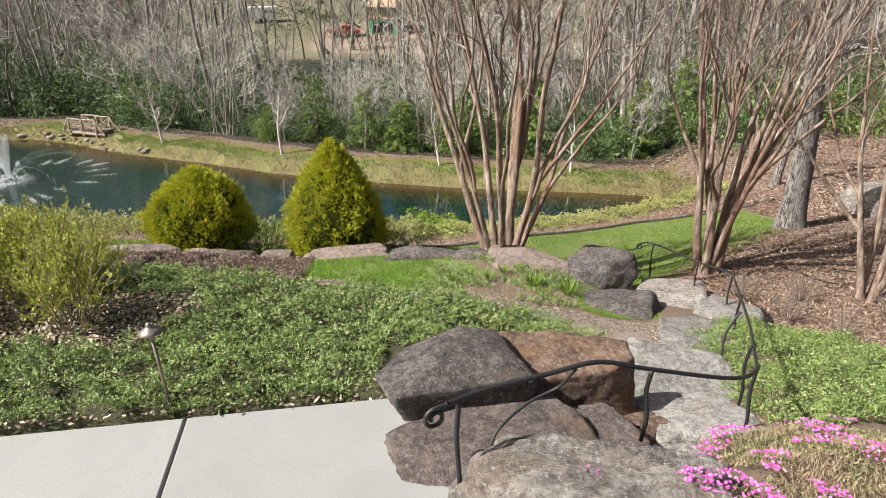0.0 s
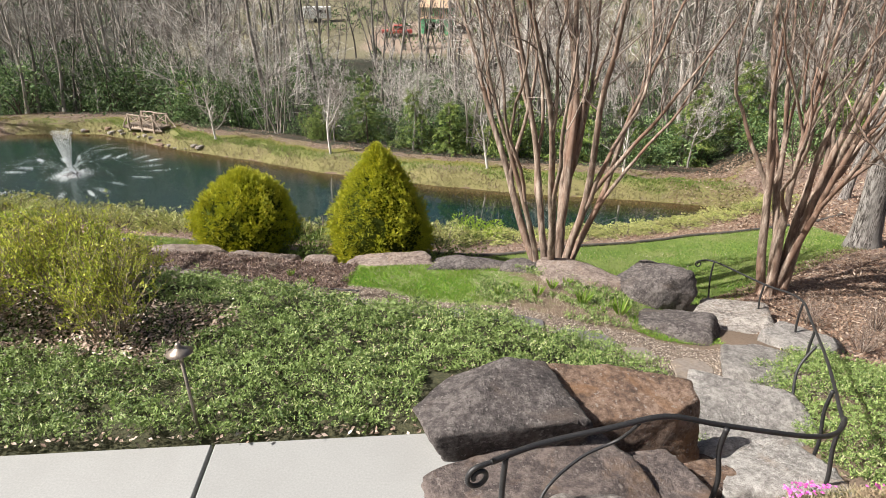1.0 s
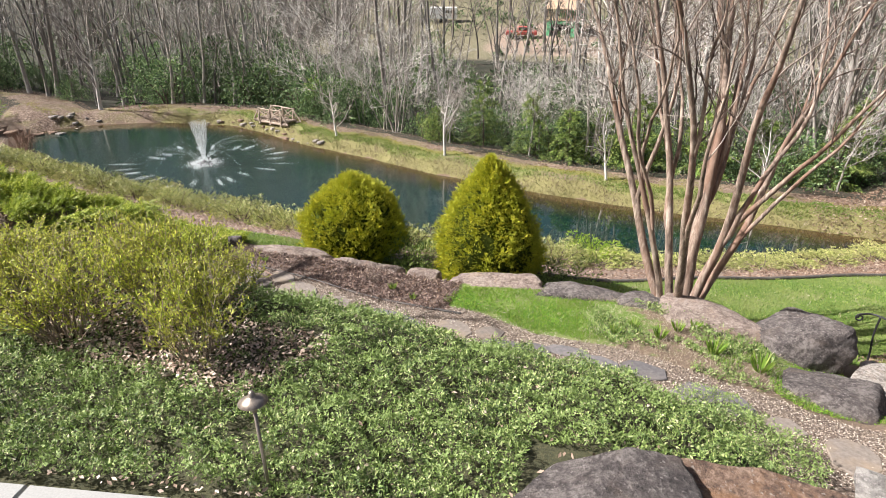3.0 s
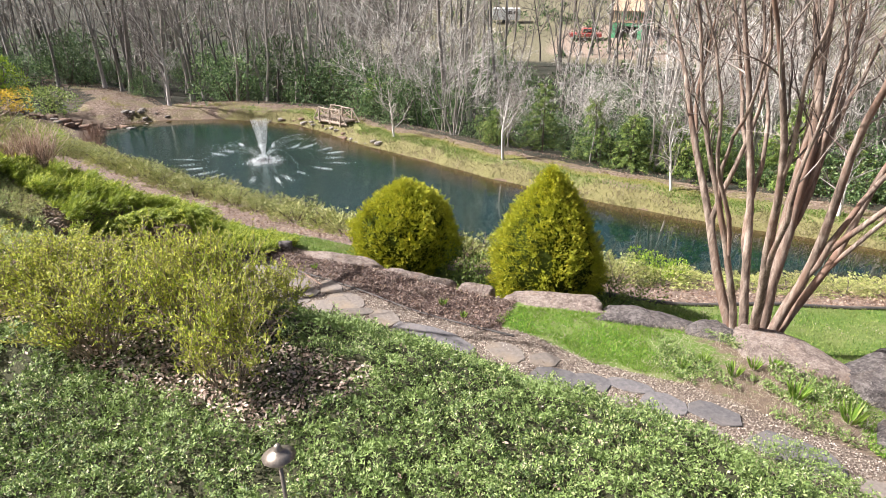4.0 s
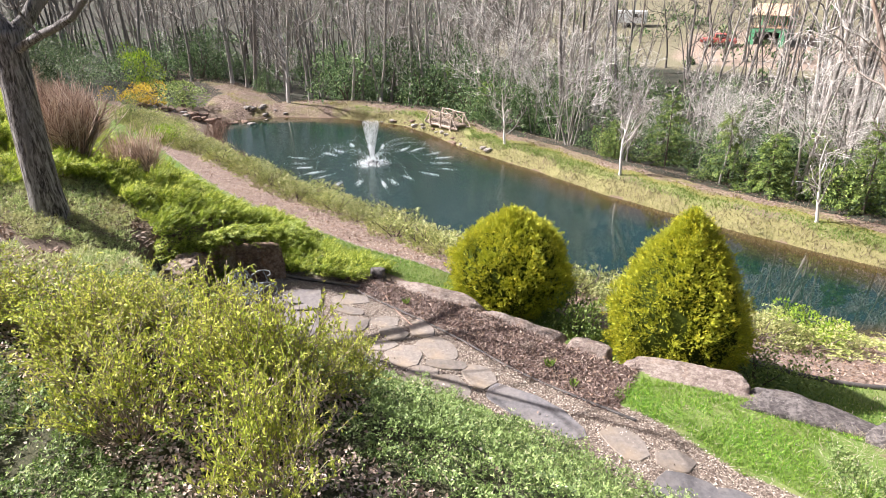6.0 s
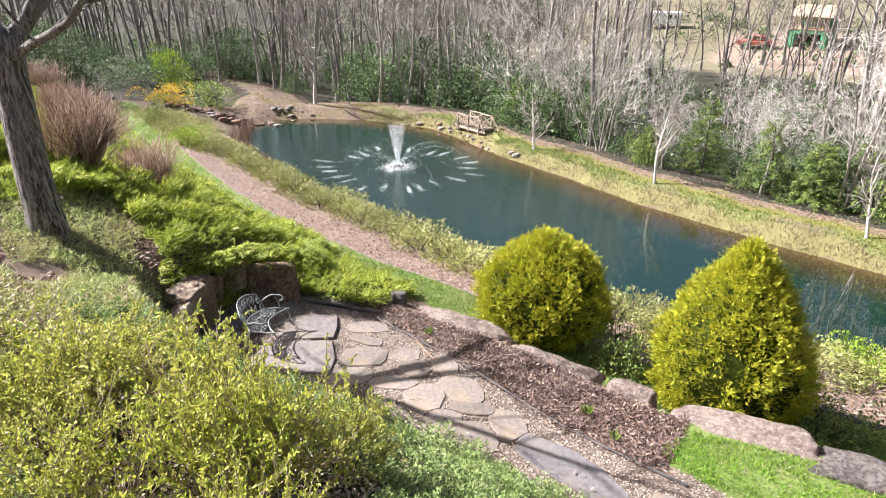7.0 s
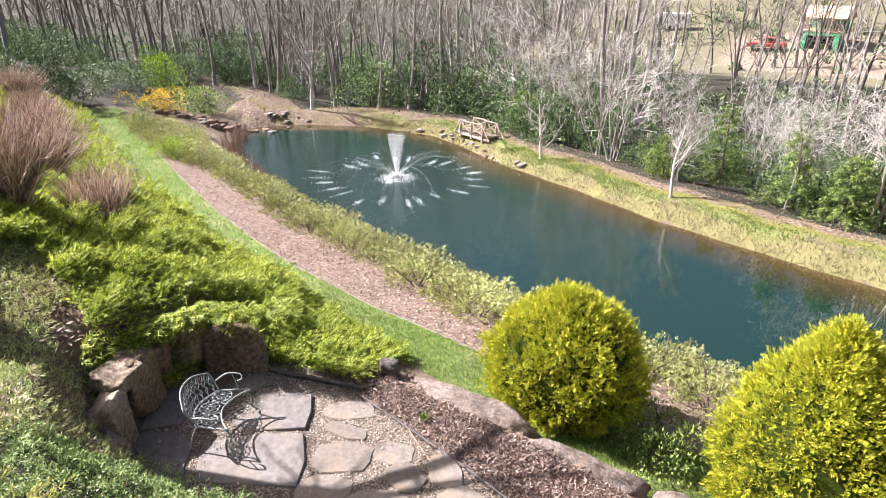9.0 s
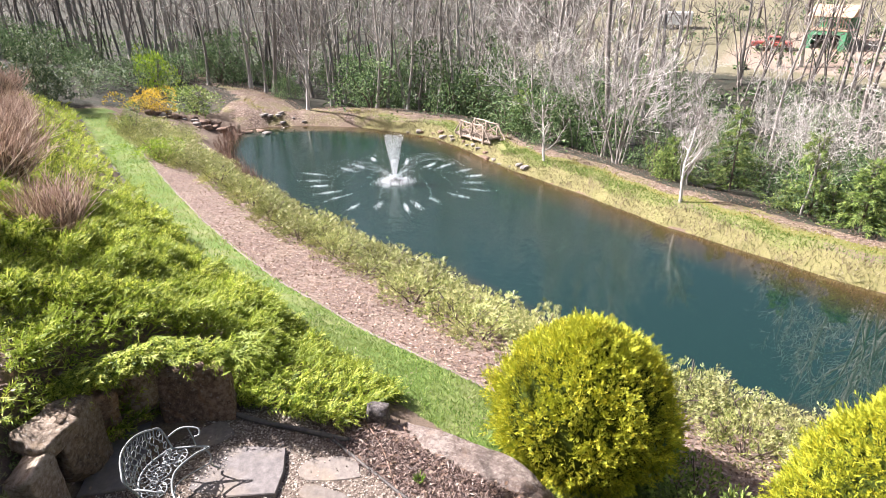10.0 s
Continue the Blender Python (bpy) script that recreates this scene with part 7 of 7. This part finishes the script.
# ---- pink moss phlox ----
def on_phlox(x, y, u):
    a = ((x - 2.9) / 0.75) ** 2 + ((y - 4.05) / 0.75) ** 2 < 1 + 0.5 * wob(x, y, 5, 1)
    b = ((x - 1.35) / 0.75) ** 2 + ((y - 2.85) / 0.3) ** 2 < 1 + 0.4 * wob(x, y, 6, 2)
    c = ((x - 3.4) / 1.1) ** 2 + ((y - 3.2) / 1.0) ** 2 < 1
    return (a | b | c) & (y < 4.9)


def phlox_z(x, y):
    return ground_z(x, y) + 0.15 + 0.3 * ((x - 1.35) ** 2 < 0.7) * (y < 3.3)


x, y = sown(rng, 60000, (0.3, 4.6, 2.0, 5.0), on_phlox)
P = np.stack([x, y, phlox_z(x, y) + 0.05 * wob(x, y, 8, 1) * rng.uniform(0, 1, len(x)) - 0.08], 1)
M_PHLOX_LEAF = foliage("phlox_needles", [(0, (0.1, 0.12, 0.04)), (0.5, (0.27, 0.26, 0.12)), (1, (0.5, 0.43, 0.28))], (0.36, 0.26, 0.18), 2.0, glow=0.15)
stuff("phlox_foliage", leaves(P, rand_dirs(rng, len(x), 1.0), rand_dirs(rng, len(x)), rng.uniform(0.03, 0.07, len(x)), 0.008), M_PHLOX_LEAF, "needle-leaved mat under the pink blossom", "groundcover")
x, y = sown(rng, 15000, (0.3, 4.4, 2.2, 5.0), lambda x, y, u: on_phlox(x, y, u) & ((wob(x, y, 7, 4) > 0.3) & (u < 0.8) | (y < 3.2) & (x < 2.15)))
P = np.stack([x, y, phlox_z(x, y) + 0.05 + 0.05 * wob(x, y, 8, 1)], 1)
M_PHLOX = foliage("pink_phlox_petals", [(0, (0.6, 0.06, 0.4)), (0.5, (0.76, 0.16, 0.56)), (1, (0.86, 0.4, 0.74))], None, glow=0.25)
D = rand_dirs(rng, len(x)) * (1, 1, 0.2)
up = np.array((0, 0, 1.0)) + rng.normal(size=P.shape) * 0.35
side = np.cross(D, up)
stuff("phlox_blossom", joined([leaves(P - unit(d) * 0.015, d, up, 0.032, 0.02) for d in (D, side)]), M_PHLOX, "bright pink moss phlox blossom", "flowers")


# ---- fountain ----
M_SPRAY = surface("white_water_spray", [(0.3, (0.8, 0.84, 0.86)), (0.7, (0.95, 0.96, 0.97))], 20, rough=0.25, relief=0)
M_NOZZLE = surface("dark_float", [(0.3, (0.03, 0.03, 0.03)), (0.7, (0.08, 0.08, 0.08))], 20, rough=0.5, relief=0.1, depth=0.003)


def drops(P, r, rng):
    """Small diamond-shaped drops."""
    n = len(P)
    r = np.broadcast_to(r, n)[:, None, None]
    o = np.array(((1, 0, 0), (0, 1, 0), (-1, 0, 0), (0, -1, 0), (0, 0, 1.5), (0, 0, -1.5)), float)
    V = (P[:, None] + r * o * rng.uniform(0.7, 1.3, (n, 6, 1))).reshape(-1, 3)
    f = np.array([(0, 1, 4), (1, 2, 4), (2, 3, 4), (3, 0, 4), (1, 0, 5), (2, 1, 5), (3, 2, 5), (0, 3, 5)])
    return V, (np.arange(n)[:, None, None] * 6 + f).reshape(-1, 3)


def build_fountain(x, y):
    rng = np.random.default_rng(61)
    f = thing("fountain", (x, y, WATER), "floating pond fountain throwing a ring of white water jets", "fountain")
    part("float", lathe([(0.001, -0.15), (0.5, -0.1), (0.55, 0.04), (0.4, 0.12), (0.12, 0.16), (0.08, 0.3), (0.001, 0.3)], 20), M_NOZZLE, f, smooth=True)
    jets, splashes = [], []
    n = 3400
    t, a = rng.uniform(0, 1, n) ** 0.85, rng.uniform(0, 2 * np.pi, n)
    wide = (0.06 + 0.5 * t) * (0.25 + 0.75 * rng.uniform(0, 1, n) ** 0.6)
    P = np.stack([np.cos(a) * wide, np.sin(a) * wide, 0.2 + 2.55 * t * (1 - 0.08 * rng.uniform(0, 1, n))], 1)
    jets.append(drops(P, rng.uniform(0.005, 0.016, n), rng))
    for k in range(22):
        a = 2 * np.pi * (k + rng.uniform(-0.3, 0.3)) / 22
        R = rng.uniform(3.7, 5.0)
        h = rng.uniform(0.7, 1.3)
        n = int(rng.integers(90, 330))
        t = rng.uniform(0, 1, n) ** 1.6
        P = np.stack([np.cos(a) * R * t, np.sin(a) * R * t, 0.15 + h * (1 - (2 * t - 1) ** 2)], 1) + rng.normal(size=(n, 3)) * (0.015 + 0.05 * t[:, None])
        jets.append(drops(P, rng.uniform(0.003, 0.011, n), rng))
        n = int(rng.integers(60, 240))
        u, w = rng.normal(size=n) * rng.uniform(0.22, 0.4), rng.normal(size=n) * rng.uniform(0.05, 0.1)
        q = np.stack([np.cos(a) * (R + u) - np.sin(a) * w, np.sin(a) * (R + u) + np.cos(a) * w, 0.004 + np.abs(rng.normal(size=n)) * 0.03], 1)
        splashes.append(drops(q, rng.uniform(0.005, 0.016, n), rng))
    tagged(part("water_spray", joined(jets), M_SPRAY, f, "fine white jets of falling water"), kind="stuff")
    tagged(part("splash", joined(splashes), M_SPRAY, f, "ring of white splashes on the water"), kind="stuff")
    q = rng.normal(size=(1600, 3)) * (0.45, 0.45, 0.08)
    q[:, 2] = np.abs(q[:, 2]) + 0.01
    tagged(part("foam", drops(q, rng.uniform(0.006, 0.03, 1600), rng), M_SPRAY, f, "white foam round the nozzle"), kind="stuff")


build_fountain(-24.4, 33.2)

# ---- rustic footbridge ----
M_LOG = surface("grey_weathered_logs", [(0.3, (0.22, 0.17, 0.13)), (0.55, (0.38, 0.31, 0.25)), (0.75, (0.52, 0.45, 0.38))], 12, (0.2, 0.14, 0.1), 2, 0.5, 0.9, 0.5, 0.015)


def build_bridge(x, y, turn):
    b = thing("footbridge", (x, y, -6.55), "rustic weathered log footbridge on the far bank", "bridge", turn=turn)

    def log(name, a, c, r=0.06):
        rng = np.random.default_rng(int(abs(sum(a) * 100)) + 7)
        P = np.linspace(a, c, 6) + rng.normal(size=(6, 3)) * 0.02
        part(name, tube(P, np.full(6, r), 8), M_LOG, b, smooth=True)

    for k in range(16):
        u = -1.5 + 3.0 * k / 15
        log("plank", (u, -0.62, 0.22), (u, 0.62, 0.22), 0.08)
    for s in (-1, 1):
        log("beam", (-1.8, 0.55 * s, 0.05), (1.8, 0.55 * s, 0.05), 0.12)
        for u in (-1.2, 0.0, 1.2):
            log("post", (u, 0.62 * s, -0.1), (u, 0.62 * s, 1.05), 0.075)
        log("handrail", (-1.35, 0.62 * s, 1.0), (1.35, 0.62 * s, 1.02), 0.05)
        for u in (-1.2, 0.0):
            log("brace", (u, 0.62 * s, 0.32), (u + 1.2, 0.62 * s, 0.95), 0.032)
            log("brace", (u, 0.66 * s, 0.95), (u + 1.2, 0.66 * s, 0.32), 0.032)
        for q in (-1, 1):
            log("brace", (q * 1.9, 0.62 * s, 0.1), (q * 1.2, 0.62 * s, 0.95), 0.05)


build_bridge(-24.6, 42.6, -20)

# ---- stones round the head of the pond ----
rng = np.random.default_rng(71)
shore_rock = mesh_of("shore_rock", *rock_arrays((1, 0.8, 0.5), 301, 7, 11, 0.06, 8), smooth=True)
shore_rock.materials.append(M_ROCK_BROWN)
pale_rock = mesh_of("shore_rock", *rock_arrays((1, 0.7, 0.45), 302, 7, 12, 0.06, 8), smooth=True)
pale_rock.materials.append(M_ROCK_GREY)


def scatter_rock(x, y, s, turn, me, label="low stone at the edge of the pond"):
    ob = new("shore_rock", me)
    ob.matrix_basis = pose(x, y, max(gz(x, y), WATER - 0.15) - 0.06, 0, 0, turn) @ Matrix.Scale(s, 4)
    tagged(ob, label, "rock", "stones round the pond")


for _ in range(46):
    t = rng.uniform(0, 1)
    scatter_rock(-45.5 + 5.5 * t + rng.normal() * 0.7, 31.5 + 4.8 * t + rng.normal() * 1.0, rng.uniform(0.25, 0.75), rng.uniform(0, 360), shore_rock if rng.uniform() < 0.75 else pale_rock, "stone of the little cascade at the head of the pond")
for _ in range(18):
    scatter_rock(-41.2 + rng.uniform(-0.8, 2.6), 39.4 + rng.uniform(-1.4, 1.6), rng.uniform(0.2, 0.5), rng.uniform(0, 360), pale_rock)
for x in np.arange(-31, -19, 0.65):
    scatter_rock(x + rng.uniform(-0.2, 0.2), float(line_at(FAR_SHORE, x)[0]) + rng.uniform(0.0, 0.5), rng.uniform(0.2, 0.55), rng.uniform(0, 360), shore_rock if rng.uniform() < 0.5 else pale_rock)
boulder("grey_boulder", (13.2, 17.6, gz(13.2, 17.6)), (1.9, 1.4, 1.1), 20, 310, M_ROCK_GREY, "broad grey boulder half sunk in the mulch", 0.35, detail=18)

# ---- buildings across the valley ----
M_GREENPAINT = surface("green_sheathing", [(0.3, (0.06, 0.24, 0.11)), (0.7, (0.1, 0.34, 0.17))], 3, rough=0.7, relief=0.1, depth=0.01)
M_REDPAINT = surface("faded_red_paint", [(0.3, (0.3, 0.05, 0.04)), (0.7, (0.45, 0.1, 0.08))], 3, rough=0.5, relief=0.1, depth=0.01)
M_WHITEPAINT = surface("white_siding", [(0.3, (0.7, 0.7, 0.7)), (0.7, (0.82, 0.82, 0.82))], 3, rough=0.6, relief=0.1, depth=0.01)
M_DARKROOM = surface("dark_interior", [(0.3, (0.02, 0.018, 0.016)), (0.7, (0.06, 0.05, 0.045))], 3, rough=0.9, relief=0)
M_PLYWOOD = surface("raw_timber", [(0.3, (0.35, 0.24, 0.15)), (0.7, (0.5, 0.37, 0.25))], 3, rough=0.8, relief=0.1, depth=0.01)
M_RUBBER = surface("black_rubber", [(0.3, (0.015, 0.015, 0.015)), (0.7, (0.04, 0.04, 0.04))], 10, rough=0.8, relief=0)
M_TARP = surface("blue_tarp", [(0.3, (0.03, 0.2, 0.45)), (0.7, (0.06, 0.3, 0.6))], 3, rough=0.5, relief=0.2, depth=0.02)


def block(name, at, size, material, parent, label="", bevel=0.03):
    bm = bmesh.new()
    bmesh.ops.create_cube(bm, size=1.0, matrix=Matrix.Translation(at) @ Matrix.Diagonal((*size, 1)))
    bmesh.ops.bevel(bm, geom=bm.edges[:], offset=bevel, segments=1, affect="EDGES")
    return part(name, bm, material, parent, label)


def build_house(x, y, turn):
    h = thing("unfinished_house", (x, y, gz(x, y)), "unfinished house with green sheathing and an open garage", "house", turn=turn)
    h.scale = (0.68, 0.68, 0.68)
    for s in (-1, 1):
        block("wall", (s * 2.9, 0, 1.6), (1.0, 0.3, 3.4), M_GREENPAINT, h)
        block("wall", (s * 3.3, 3, 1.6), (0.3, 6, 3.4), M_GREENPAINT, h)
    block("lintel", (0, 0, 3.0), (6.9, 0.32, 0.8), M_GREENPAINT, h)
    block("floor", (0, 3, -0.1), (6.8, 6, 0.3), M_PLYWOOD, h, "raw timber floor")
    block("rear_wall", (0, 6, 1.6), (6.8, 0.3, 3.4), M_DARKROOM, h, "dark rear wall inside the garage")
    block("upper_floor", (0, 3, 3.5), (7.4, 6.6, 0.25), M_PLYWOOD, h, "raw timber deck")
    for k in range(14):
        block("stud", (-3.3 + 6.6 * k / 13, 0.1, 4.7), (0.12, 0.14, 2.2), M_PLYWOOD, h, bevel=0.01)
    block("top_plate", (0, 0.1, 5.85), (6.9, 0.2, 0.15), M_PLYWOOD, h, bevel=0.01)
    block("sheathing", (0, 6, 4.7), (6.8, 0.2, 2.2), M_GREENPAINT, h)
    bm = bmesh.new()
    vs = [bm.verts.new(p) for p in ((-3.9, -0.7, 5.9), (3.9, -0.7, 5.9), (3.9, 6.8, 5.9), (-3.9, 6.8, 5.9), (-3.9, 3, 8.0), (3.9, 3, 8.0))]
    for q in ((0, 1, 5, 4), (2, 3, 4, 5), (1, 2, 5), (3, 0, 4), (3, 2, 1, 0)):
        bm.faces.new([vs[i] for i in q])
    part("roof", bm, M_PLYWOOD, h)


def build_truck(x, y, turn):
    t = thing("red_pickup", (x, y, gz(x, y)), "old red pickup truck parked on bare earth", "truck", turn=turn)
    block("body", (0, 0, 0.75), (4.9, 1.8, 0.6), M_REDPAINT, t, bevel=0.12)
    block("cab", (0.2, 0, 1.35), (1.7, 1.65, 0.75), M_REDPAINT, t, bevel=0.2)
    block("window", (0.2, 0, 1.42), (1.3, 1.7, 0.4), M_DARKROOM, t, bevel=0.05)
    for sx in (-1.5, 1.5):
        for sy in (-0.85, 0.85):
            V, F = lathe([(0.001, -0.12), (0.3, -0.12), (0.37, -0.08), (0.37, 0.08), (0.3, 0.12), (0.001, 0.12)], 18)
            w = part("wheel", (V, F), M_RUBBER, t)
            w.matrix_basis = pose(sx, sy, 0.37, 90, 0, 0)


def build_trailer(x, y, turn):
    t = thing("white_trailer", (x, y, gz(x, y)), "white box trailer standing on the grassy hillside", "trailer", turn=turn)
    t.scale = (0.72, 0.72, 0.8)
    block("box", (0, 0, 1.9), (6.5, 2.4, 2.4), M_WHITEPAINT, t, bevel=0.12)
    block("door", (-1.0, -1.22, 1.7), (0.8, 0.05, 1.8), M_WHITEPAINT, t)
    for k in range(2):
        block("window", (0.9 + 1.3 * k, -1.22, 2.2), (0.8, 0.05, 0.6), M_DARKROOM, t)
    for s in (-0.6, 0.6):
        V, F = lathe([(0.001, -0.12), (0.35, -0.12), (0.42, -0.06), (0.42, 0.06), (0.35, 0.12), (0.001, 0.12)], 18)
        w = part("wheel", (V, F), M_RUBBER, t)
        w.matrix_basis = pose(s, -1.15, 0.42, 90, 0, 0)


build_house(-9.6, 104.5, -12)
build_truck(-15.6, 103.3, 8)
build_trailer(-30.5, 111.3, 12)
